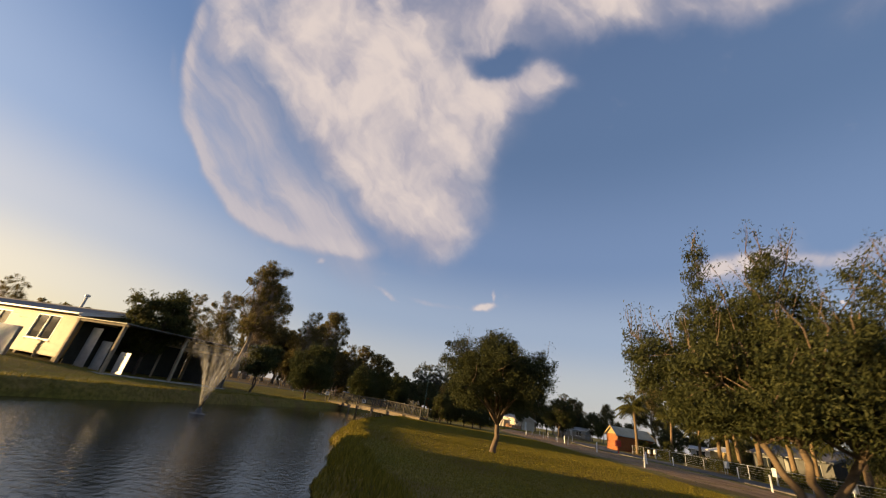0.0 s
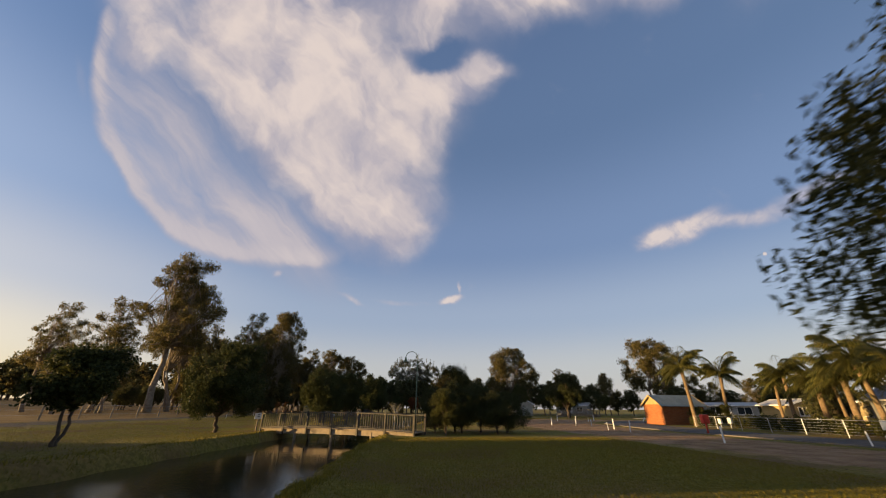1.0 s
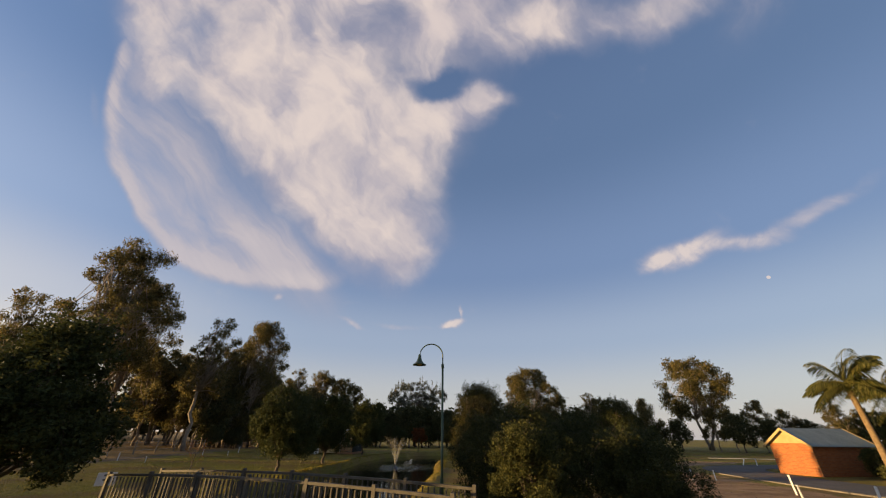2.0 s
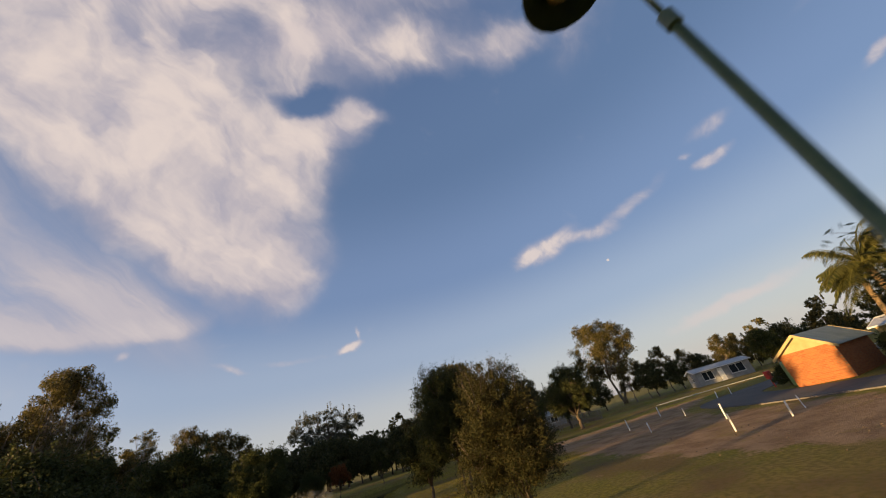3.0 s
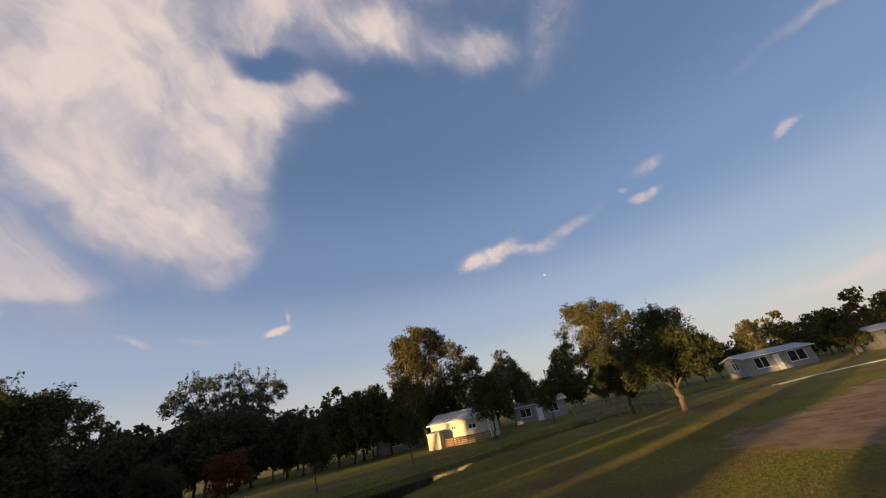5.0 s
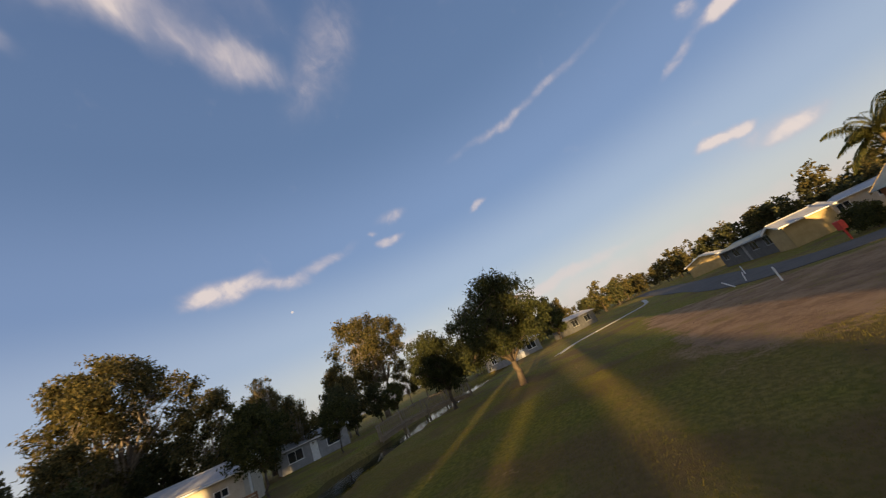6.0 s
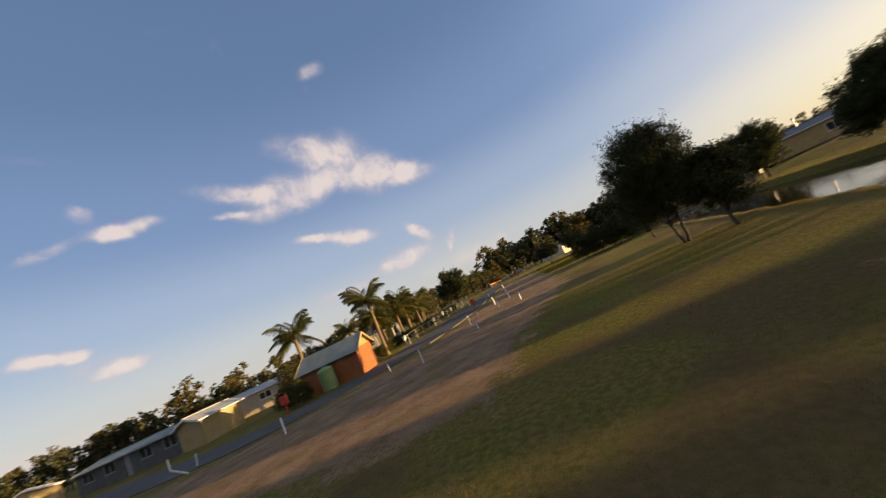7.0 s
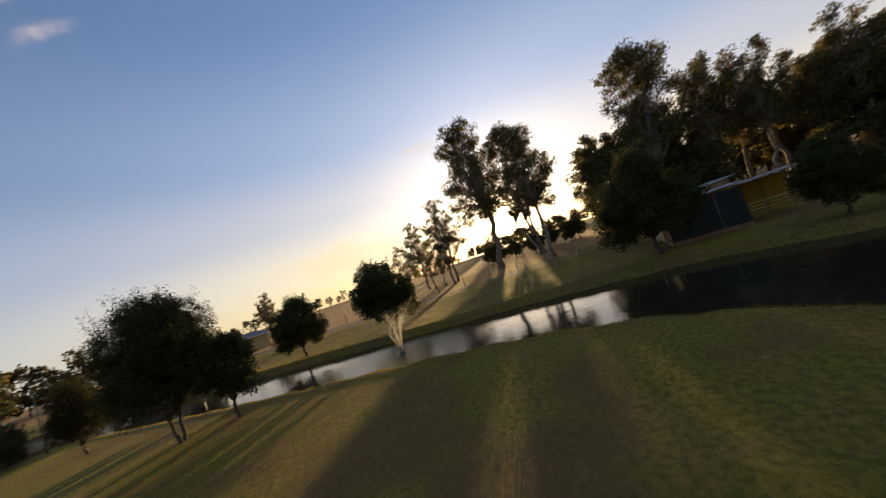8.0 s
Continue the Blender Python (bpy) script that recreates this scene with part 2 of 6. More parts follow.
# ---- materials ----
def surface(name, dark, light, scale=4.0, rough=0.8, bump=0.3, fine_scale=60.0, metal=0.0, contrast=0.25, per_piece=0.0):
    """Two scales of colour noise between dark and light, with fine relief."""
    m = bpy.data.materials.new(name)
    m.use_nodes = True
    nodes, links = m.node_tree.nodes, m.node_tree.links
    bsdf = nodes["Principled BSDF"]
    where = nodes.new("ShaderNodeTexCoord")
    coarse, grain_n = nodes.new("ShaderNodeTexNoise"), nodes.new("ShaderNodeTexNoise")
    coarse.inputs["Scale"].default_value, coarse.inputs["Detail"].default_value = scale, 5
    grain_n.inputs["Scale"].default_value, grain_n.inputs["Detail"].default_value = fine_scale, 4
    for n in (coarse, grain_n):
        links.new(where.outputs["Object"], n.inputs["Vector"])
    blend = nodes.new("ShaderNodeMath")
    blend.operation = "MULTIPLY_ADD"
    links.new(grain_n.outputs[0], blend.inputs[0])
    blend.inputs[1].default_value = 0.6
    links.new(coarse.outputs[0], blend.inputs[2])
    fac = blend.outputs[0]
    if per_piece:
        info, more = nodes.new("ShaderNodeObjectInfo"), nodes.new("ShaderNodeMath")
        more.operation = "MULTIPLY_ADD"
        links.new(info.outputs["Random"], more.inputs[0])
        more.inputs[1].default_value = per_piece
        links.new(fac, more.inputs[2])
        fac = more.outputs[0]
    spread = nodes.new("ShaderNodeMapRange")
    spread.inputs["From Min"].default_value, spread.inputs["From Max"].default_value = 0.8 - contrast, 0.8 + contrast + per_piece
    links.new(fac, spread.inputs["Value"])
    mix = nodes.new("ShaderNodeMix")
    mix.data_type = "RGBA"
    mix.inputs[6].default_value, mix.inputs[7].default_value = (*dark, 1), (*light, 1)
    links.new(spread.outputs[0], mix.inputs[0])
    links.new(mix.outputs[2], bsdf.inputs["Base Color"])
    bsdf.inputs["Roughness"].default_value, bsdf.inputs["Metallic"].default_value = rough, metal
    if bump:
        relief = nodes.new("ShaderNodeBump")
        relief.inputs["Strength"].default_value, relief.inputs["Distance"].default_value = bump, 0.02
        links.new(fac, relief.inputs["Height"])
        links.new(relief.outputs[0], bsdf.inputs["Normal"])
    return m


def leaf_material(name, dark, light, through_light=0.35, rough=0.55):
    """Leaves that differ one by one and let some light through."""
    m = bpy.data.materials.new(name)
    m.use_nodes = True
    nodes, links = m.node_tree.nodes, m.node_tree.links
    bsdf = nodes["Principled BSDF"]
    geo = nodes.new("ShaderNodeNewGeometry")
    mix = nodes.new("ShaderNodeMix")
    mix.data_type = "RGBA"
    mix.inputs[6].default_value, mix.inputs[7].default_value = (*dark, 1), (*light, 1)
    links.new(geo.outputs["Random Per Island"], mix.inputs[0])
    links.new(mix.outputs[2], bsdf.inputs["Base Color"])
    bsdf.inputs["Roughness"].default_value = rough
    bsdf.inputs["Specular IOR Level"].default_value = 0.06
    lucent = nodes.new("ShaderNodeBsdfTranslucent")
    links.new(mix.outputs[2], lucent.inputs["Color"])
    both = nodes.new("ShaderNodeMixShader")
    both.inputs[0].default_value = through_light
    links.new(bsdf.outputs[0], both.inputs[1]), links.new(lucent.outputs[0], both.inputs[2])
    links.new(both.outputs[0], nodes["Material Output"].inputs["Surface"])
    return m


def glass_material(name, tint=(0.02, 0.025, 0.03)):
    m = bpy.data.materials.new(name)
    m.use_nodes = True
    bsdf = m.node_tree.nodes["Principled BSDF"]
    bsdf.inputs["Base Color"].default_value = (*tint, 1)
    bsdf.inputs["Roughness"].default_value = 0.06
    bsdf.inputs["Specular IOR Level"].default_value = 0.8
    return m


LEAF_ROUND = leaf_material("round_tree_leaf", (0.028, 0.038, 0.015), (0.084, 0.088, 0.027), 0.2)
LEAF_GUM = leaf_material("gum_leaf", (0.043, 0.049, 0.022), (0.192, 0.149, 0.054), 0.48)
LEAF_SHRUB = leaf_material("shrub_leaf", (0.028, 0.036, 0.014), (0.115, 0.110, 0.034))
LEAF_TIPPED = leaf_material("upright_tree_leaf", (0.021, 0.027, 0.010), (0.080, 0.066, 0.025), 0.28)
LEAF_OLIVE = leaf_material("pepper_tree_leaf", (0.026, 0.033, 0.013), (0.078, 0.080, 0.028), 0.22)
LEAF_RUST = leaf_material("autumn_leaf", (0.10, 0.035, 0.015), (0.22, 0.09, 0.03))
LEAF_PALM = leaf_material("palm_leaf", (0.055, 0.068, 0.022), (0.185, 0.165, 0.050), 0.4)
LEAF_DARK = leaf_material("far_tree_leaf", (0.036, 0.044, 0.020), (0.115, 0.108, 0.045), 0.3)
BARK_PALE = surface("gum_bark", (0.12, 0.092, 0.064), (0.29, 0.233, 0.168), 3, 0.85, 0.4, 30)
BARK_TAN = surface("tan_bark", (0.085, 0.058, 0.035), (0.20, 0.14, 0.088), 4, 0.88, 0.5, 34)
BARK_DARK = surface("grey_bark", (0.045, 0.033, 0.024), (0.125, 0.092, 0.062), 6, 0.9, 0.6, 40)
BARK_PALM = surface("palm_bark", (0.11, 0.070, 0.035), (0.22, 0.150, 0.080), 8, 0.9, 0.6, 30)
# dark cladding; the carport's back panel also uses it as painted shade
DARK_WALL = surface("dark_cladding_and_shade", (0.06, 0.06, 0.06), (0.12, 0.12, 0.115), 2, 0.7, 0.15, 40)
CREAM = surface("cream_paint", (0.31, 0.215, 0.078), (0.42, 0.31, 0.135), 2, 0.6, 0.15, 40)
WHITE_WALL = surface("white_painted_wall", (0.44, 0.38, 0.28), (0.58, 0.52, 0.40), 2, 0.6, 0.15, 40)
GREY_WALL = surface("grey_cladding", (0.20, 0.20, 0.195), (0.32, 0.315, 0.30), 2, 0.6, 0.15, 40)
TIN_ROOF = surface("pale_tin_roof", (0.30, 0.30, 0.30), (0.44, 0.44, 0.43), 1.5, 0.45, 0.1, 30, 0.2)
GREY_ROOF = surface("grey_green_tin_roof", (0.16, 0.19, 0.17), (0.26, 0.29, 0.26), 1.5, 0.5, 0.1, 30, 0.1)
DARK_ROOF = surface("dark_tin_roof", (0.06, 0.06, 0.06), (0.13, 0.12, 0.11), 1.5, 0.5, 0.1, 30, 0.1)
HONEY = surface("honey_boards", (0.36, 0.245, 0.10), (0.52, 0.375, 0.17), 2, 0.7, 0.25, 40)
TIMBER = surface("weathered_timber", (0.16, 0.12, 0.08), (0.36, 0.29, 0.20), 3, 0.85, 0.4, 30, 0, 0.25, 0.2)
TIMBER_WARM = surface("stained_timber", (0.20, 0.10, 0.05), (0.36, 0.20, 0.10), 3, 0.75, 0.4, 30, 0, 0.25, 0.2)
WHITE_PAINT = surface("white_paint", (0.66, 0.65, 0.60), (0.82, 0.81, 0.77), 4, 0.5, 0.1, 40)
LAMP_GREEN = surface("lamp_post_green", (0.040, 0.065, 0.025), (0.075, 0.105, 0.040), 5, 0.4, 0.15, 60)
TANK_GREEN = surface("tank_green", (0.15, 0.22, 0.07), (0.24, 0.32, 0.12), 2, 0.5, 0.15, 30)
RED_PAINT = surface("red_paint", (0.45, 0.03, 0.02), (0.62, 0.06, 0.03), 5, 0.5, 0.1, 40)
ORANGE_PAINT = surface("orange_plastic", (0.62, 0.20, 0.03), (0.75, 0.28, 0.05), 5, 0.45, 0.1, 40)
BLUE_TARP = surface("blue_sheet", (0.03, 0.10, 0.32), (0.06, 0.18, 0.45), 4, 0.6, 0.4, 30)
METAL_GREY = surface("galvanised_steel", (0.32, 0.33, 0.34), (0.50, 0.51, 0.52), 3, 0.45, 0.15, 40, 0.6)
CONCRETE = surface("concrete", (0.34, 0.32, 0.28), (0.50, 0.48, 0.43), 3, 0.9, 0.3, 50)
ASPHALT = surface("worn_asphalt", (0.050, 0.044, 0.037), (0.098, 0.086, 0.072), 0.6, 0.92, 0.5, 40)
CAR_DARK = surface("dark_car_paint", (0.02, 0.022, 0.03), (0.04, 0.045, 0.055), 2, 0.25, 0, 40)
RUBBER = surface("tyre_rubber", (0.015, 0.015, 0.015), (0.03, 0.03, 0.03), 6, 0.9, 0.2, 50)
CLOTH = surface("washing_cloth", (0.60, 0.58, 0.55), (0.78, 0.76, 0.73), 4, 0.9, 0.3, 40)
GLASS = glass_material("window_glass")
LAMP_GLASS = glass_material("lamp_glass", (0.55, 0.40, 0.16))


def brick_material(name, dark, light, joint):
    """Courses of brick in running bond, too far off to be laid one by one."""
    m = surface(name, dark, light, 3, 0.85, 0.3, 40)
    nodes, links = m.node_tree.nodes, m.node_tree.links
    bsdf = nodes["Principled BSDF"]
    where = nodes.new("ShaderNodeTexCoord")
    turned = nodes.new("ShaderNodeMapping")
    turned.inputs["Rotation"].default_value = (radians(90), 0, 0)
    links.new(where.outputs["Object"], turned.inputs["Vector"])
    bricks = nodes.new("ShaderNodeTexBrick")
    for key, value in (("Scale", 1.0), ("Mortar Size", 0.008), ("Brick Width", 0.24), ("Row Height", 0.086)):
        bricks.inputs[key].default_value = value
    for key, value in (("Color1", dark), ("Color2", light), ("Mortar", joint)):
        bricks.inputs[key].default_value = (*value, 1)
    links.new(turned.outputs[0], bricks.inputs["Vector"])
    links.new(bricks.outputs["Color"], bsdf.inputs["Base Color"])
    return m


BRICK_WALL = brick_material("brick_courses", (0.25, 0.068, 0.013), (0.35, 0.112, 0.027), (0.22, 0.12, 0.055))


# ---- mesh building ----
class Build:
    """Collects vertices and faces of one mesh."""

    def __init__(self):
        self.v, self.f = [], []

    def add(self, verts, faces):
        n = len(self.v)
        self.v.extend(verts)
        self.f.extend(tuple(i + n for i in face) for face in faces)

    def box(self, x0, x1, y0, y1, z0, z1, bevel=0.0):
        if bevel <= 0:
            self.add([(x, y, z) for z in (z0, z1) for y in (y0, y1) for x in (x0, x1)],
                     [(0, 2, 3, 1), (4, 5, 7, 6), (0, 1, 5, 4), (2, 6, 7, 3), (0, 4, 6, 2), (1, 3, 7, 5)])
            return
        b = bevel
        rings = []
        for z, s in ((z0, b), (z0 + b, 0), (z1 - b, 0), (z1, b)):
            rings.append([(x0 + s, y0 + s, z), (x1 - s, y0 + s, z), (x1 - s, y1 - s, z), (x0 + s, y1 - s, z)])
        verts = [p for r in rings for p in r]
        faces = [(3, 2, 1, 0), (12, 13, 14, 15)]
        for k in range(3):
            for i in range(4):
                j = (i + 1) % 4
                faces.append((4 * k + i, 4 * k + j, 4 * k + 4 + j, 4 * k + 4 + i))
        self.add(verts, faces)

    def tube(self, points, radii, sides=7, cap=True):
        pts = [Vector(p) for p in points]
        verts, faces = [], []
        for i, p in enumerate(pts):
            ahead = (pts[min(i + 1, len(pts) - 1)] - pts[max(i - 1, 0)]).normalized()
            side = ahead.orthogonal().normalized() if abs(ahead.z) > 0.95 else ahead.cross(Vector((0, 0, 1))).normalized()
            other = ahead.cross(side)
            for k in range(sides):
                a = 2 * math.pi * k / sides
                verts.append(tuple(p + (math.cos(a) * side + math.sin(a) * other) * float(radii[i])))
        for i in range(len(pts) - 1):
            for k in range(sides):
                j = (k + 1) % sides
                faces.append((i * sides + k, i * sides + j, (i + 1) * sides + j, (i + 1) * sides + k))
        if cap:
            faces.append(tuple(range(sides - 1, -1, -1)))
            faces.append(tuple(range((len(pts) - 1) * sides, len(pts) * sides)))
        self.add(verts, faces)

    def lathe(self, profile, sides=16, centre=(0, 0)):
        verts = [(centre[0] + r * math.cos(2 * math.pi * k / sides), centre[1] + r * math.sin(2 * math.pi * k / sides), z)
                 for r, z in profile for k in range(sides)]
        faces = [(i * sides + k, i * sides + (k + 1) % sides, (i + 1) * sides + (k + 1) % sides, (i + 1) * sides + k)
                 for i in range(len(profile) - 1) for k in range(sides)]
        self.add(verts, faces)

    def mesh(self, name, material, smooth=False):
        me = bpy.data.meshes.new(name)
        me.from_pydata(self.v, [], self.f)
        me.materials.append(material)
        if smooth:
            me.polygons.foreach_set("use_smooth", [True] * len(me.polygons))
        me.update()
        return me


def thing(name, m, label, category, group="", kind=""):
    ob = new(name)
    ob.empty_display_size = 0.2
    ob.matrix_world = m
    return tagged(ob, label, category, group, kind)


def part(name, build, material, parent, label="", smooth=False, m=None):
    me = build if isinstance(build, bpy.types.Mesh) else build.mesh(name, material, smooth)
    ob = new(name, me)
    ob.parent = parent
    if m is not None:
        ob.matrix_local = m
    if label:
        tagged(ob, label)
    return ob


def box_part(name, dims, material, parent, label="", bevel=0.0, m=None):
    b = Build()
    b.box(*dims, bevel)
    return part(name, b, material, parent, label, False, m)


# ---- ground, pond ----
POND = (
    (-9.0, 41), (-10.2, 30), (-11.0, 22), (-11.2, 14), (-11.8, 8), (-13, -4), (-12, -20), (2.5, -20), (1.2, -8), (0.2, 0),
    (-1.2, 7.2), (-2.0, 10), (-3.0, 15.8), (-3.5, 22), (-3.1, 30), (-2.6, 37), (-1.8, 42), (-0.4, 52), (0.8, 59.5),
    (1.6, 67.6), (2.3, 72.8), (3.0, 76.4), (4.3, 79.6), (6.4, 81.9), (9.4, 83.8), (14.3, 86.2), (23.4, 87.6), (35.5, 86.9), (60, 86),
)
POND_FAR = (
    (60, 92), (42.6, 93.4), (32.4, 92.6), (25.9, 93.6), (15.5, 92.2), (6, 92.6), (0.9, 91), (-1.4, 88.0), (-4.1, 84.0),
    (-5.4, 79.4), (-6.2, 74.9), (-6.3, 69.9), (-6.8, 64.5), (-7.6, 58.5), (-8.2, 49),
)
POND_EDGE = np.array(POND + POND_FAR, float)
WATER_Z = -0.45


def polygon_distance(px, py, poly):
    """Signed distance to a polygon's outline, below zero inside."""
    best = np.full(px.shape, 1e9)
    inside = np.zeros(px.shape, bool)
    for (ax, ay), (bx, by) in zip(poly, np.roll(poly, -1, axis=0)):
        ex, ey = bx - ax, by - ay
        t = np.clip(((px - ax) * ex + (py - ay) * ey) / (ex * ex + ey * ey), 0, 1)
        best = np.minimum(best, np.hypot(px - ax - t * ex, py - ay - t * ey))
        cross = ((ay > py) != (by > py)) & (px < (bx - ax) * (py - ay) / (by - ay + 1e-12) + ax)
        inside ^= cross
    return np.where(inside, -best, best)


def smoothstep(lo, hi, v):
    t = np.clip((v - lo) / (hi - lo), 0, 1)
    return t * t * (3 - 2 * t)


def land_height(px, py):
    """Gentle rise to the west, soft swells elsewhere, without the pond."""
    west = np.clip(-14 - px, 0, None)
    z = 0.030 * np.minimum(west, 130)
    z = z + 0.05 * np.sin(px * 0.21 + 1.3) * np.sin(py * 0.17) * smoothstep(4, 9, np.abs(px) + 0 * py)
    return z


DIRT = np.array(((11.5, 20), (10.2, 38), (9.8, 53), (10.6, 56), (13.0, 64.8), (13.8, 70.5), (14.6, 72.4), (18, 72.8), (23, 71.6),
                 (29, 71.4), (36, 70), (31, 66.5), (25, 64), (20, 58), (18, 46), (17, 30), (17, 12), (16, 8), (13, 13)), float)


def spaced(marks):
    out = [marks[0][0]]
    for (a, step), (b, _) in zip(marks, marks[1:]):
        n = max(1, round((b - a) / step))
        out.extend(a + (b - a) * (i + 1) / n for i in range(n))
    return np.array(out)


def shore_distance(px, py):
    """Distance to the pond's uneven edge, below zero over the water."""
    d = polygon_distance(px, py, POND_EDGE)
    return d + 0.22 * np.sin(px * 1.7 + py * 0.9) * np.sin(py * 1.3 - px * 0.4) * (np.abs(d) < 3)


def ground_height(px, py, d):
    z = land_height(px, py) * smoothstep(0, 3, d) + 0.05 * np.exp(-((d - 0.5) / 0.5) ** 2)
    return np.where(d < 0.35, z * smoothstep(-0.1, 0.35, d) - 1.3 * (1 - smoothstep(-0.75, 0.35, d)), z)


def build_ground():
    gx = spaced(((-2500, 800), (-900, 200), (-300, 40), (-100, 8), (-45, 2.5), (-20, 0.9), (-14.5, 0.35), (5.5, 0.6), (30, 1.5), (62, 8), (120, 40), (400, 300), (2500, 1)))
    gy = spaced(((-2500, 800), (-900, 200), (-300, 40), (-80, 10), (-30, 2.0), (-2, 0.5), (96, 2.0), (130, 10), (260, 60), (800, 500), (2500, 1)))
    px, py = np.meshgrid(gx, gy)
    d = shore_distance(px, py)
    z = ground_height(px, py, d)
    nx, ny = len(gx), len(gy)
    me = bpy.data.meshes.new("ground")
    idx = np.arange(nx * ny).reshape(ny, nx)
    faces = np.stack([idx[:-1, :-1], idx[:-1, 1:], idx[1:, 1:], idx[1:, :-1]], -1).reshape(-1, 4)
    me.from_pydata(np.stack([px, py, z], -1).reshape(-1, 3).tolist(), [], faces.tolist())
    me.polygons.foreach_set("use_smooth", [True] * len(me.polygons))
    dirt = 1 - smoothstep(-1.2, 1.2, polygon_distance(px, py, DIRT))
    dry = np.where(px < -23, smoothstep(0, 4, -23 - px), 0.0)
    track = np.exp(-((px + 25.5 + 0.03 * (py - 60)) / 1.6) ** 2) * (py > 30)
    rim = np.exp(-((d - 0.25) / 0.35) ** 2)
    for name, values in (("dirt", dirt), ("dry", dry), ("track", track), ("rim", rim)):
        me.attributes.new(name, "FLOAT", "POINT").data.foreach_set("value", values.ravel().astype(np.float32))
    return me


def ground_material():
    m = bpy.data.materials.new("lawn_and_earth")
    m.use_nodes = True
    nodes, links = m.node_tree.nodes, m.node_tree.links
    bsdf = nodes["Principled BSDF"]
    where = nodes.new("ShaderNodeTexCoord")

    def noise_at(scale, detail=6):
        n = nodes.new("ShaderNodeTexNoise")
        n.inputs["Scale"].default_value, n.inputs["Detail"].default_value = scale, detail
        links.new(where.outputs["Object"], n.inputs["Vector"])
        return n.outputs[0]

    def ranged(v, lo, hi):
        n = nodes.new("ShaderNodeMapRange")
        n.interpolation_type = "SMOOTHSTEP"
        n.inputs["From Min"].default_value, n.inputs["From Max"].default_value = lo, hi
        links.new(v, n.inputs["Value"])
        return n.outputs[0]

    def mixed(fac, a, b):
        n = nodes.new("ShaderNodeMix")
        n.data_type = "RGBA"
        for slot, v in ((0, fac), (6, a), (7, b)):
            if isinstance(v, tuple):
                n.inputs[slot].default_value = (*v, 1)
            else:
                links.new(v, n.inputs[slot])
        return n.outputs[2]

    def calc(op, a, b):
        n = nodes.new("ShaderNodeMath")
        n.operation, n.use_clamp = op, False
        for slot, v in enumerate((a, b)):
            if isinstance(v, (int, float)):
                n.inputs[slot].default_value = v
            else:
                links.new(v, n.inputs[slot])
        return n.outputs[0]

    def attribute(name):
        n = nodes.new("ShaderNodeAttribute")
        n.attribute_name = name
        return n.outputs["Fac"]

    wide, mid, fine_n, tiny = noise_at(0.12), noise_at(0.9), noise_at(7.0), noise_at(60.0)
    green = mixed(ranged(fine_n, 0.35, 0.65), (0.136, 0.133, 0.018), (0.262, 0.226, 0.032))
    straw = mixed(ranged(fine_n, 0.3, 0.7), (0.200, 0.138, 0.040), (0.310, 0.215, 0.072))
    worn = ranged(calc("ADD", calc("MULTIPLY", wide, 0.9), calc("MULTIPLY", mid, 0.55)), 0.58, 0.92)
    lawn = mixed(calc("MULTIPLY", worn, 0.75), green, straw)
    bare = ranged(calc("ADD", noise_at(0.27), calc("MULTIPLY", calc("SUBTRACT", fine_n, 0.5), 0.25)), 0.47, 0.63)
    lawn = mixed(calc("MULTIPLY", bare, 0.75), lawn, mixed(fine_n, (0.130, 0.079, 0.034), (0.220, 0.136, 0.060)))
    lawn = mixed(calc("MULTIPLY", attribute("rim"), 0.55), lawn, straw)
    earth = mixed(ranged(calc("ADD", mid, calc("MULTIPLY", fine_n, 0.5)), 0.5, 1.0), (0.235, 0.142, 0.074), (0.430, 0.280, 0.155))
    field = mixed(ranged(calc("ADD", mid, fine_n), 0.7, 1.3), (0.26, 0.150, 0.050), (0.44, 0.275, 0.105))
    gravel = mixed(ranged(fine_n, 0.35, 0.65), (0.085, 0.074, 0.066), (0.150, 0.132, 0.118))
    edge = calc("ADD", calc("MULTIPLY", calc("SUBTRACT", mid, 0.5), 1.6), calc("MULTIPLY", calc("SUBTRACT", fine_n, 0.5), 0.8))
    out = mixed(ranged(calc("ADD", attribute("dry"), edge), 0.3, 0.7), lawn, field)
    tuft = ranged(calc("ADD", noise_at(0.5), calc("MULTIPLY", calc("SUBTRACT", fine_n, 0.5), 0.5)), 0.56, 0.66)
    earth = mixed(calc("MULTIPLY", tuft, 0.7), earth, straw)
    out = mixed(ranged(calc("ADD", attribute("dirt"), edge), 0.3, 0.75), out, earth)
    out = mixed(calc("MULTIPLY", ranged(calc("ADD", attribute("track"), edge), 0.35, 0.8), 0.85), out, gravel)
    links.new(out, bsdf.inputs["Base Color"])
    bsdf.inputs["Roughness"].default_value = 0.95
    bsdf.inputs["Specular IOR Level"].default_value = 0.15
    relief = nodes.new("ShaderNodeBump")
    relief.inputs["Strength"].default_value, relief.inputs["Distance"].default_value = 1.0, 0.06
    links.new(calc("ADD", calc("MULTIPLY", fine_n, 0.35), calc("MULTIPLY", tiny, 1.0)), relief.inputs["Height"])
    links.new(relief.outputs[0], bsdf.inputs["Normal"])
    return m


ground_mesh = build_ground()
ground_mesh.materials.append(ground_material())
ground = tagged(new("ground", ground_mesh), "patchy mown lawn with bare earth and a dry straw field", "ground", kind="structure")


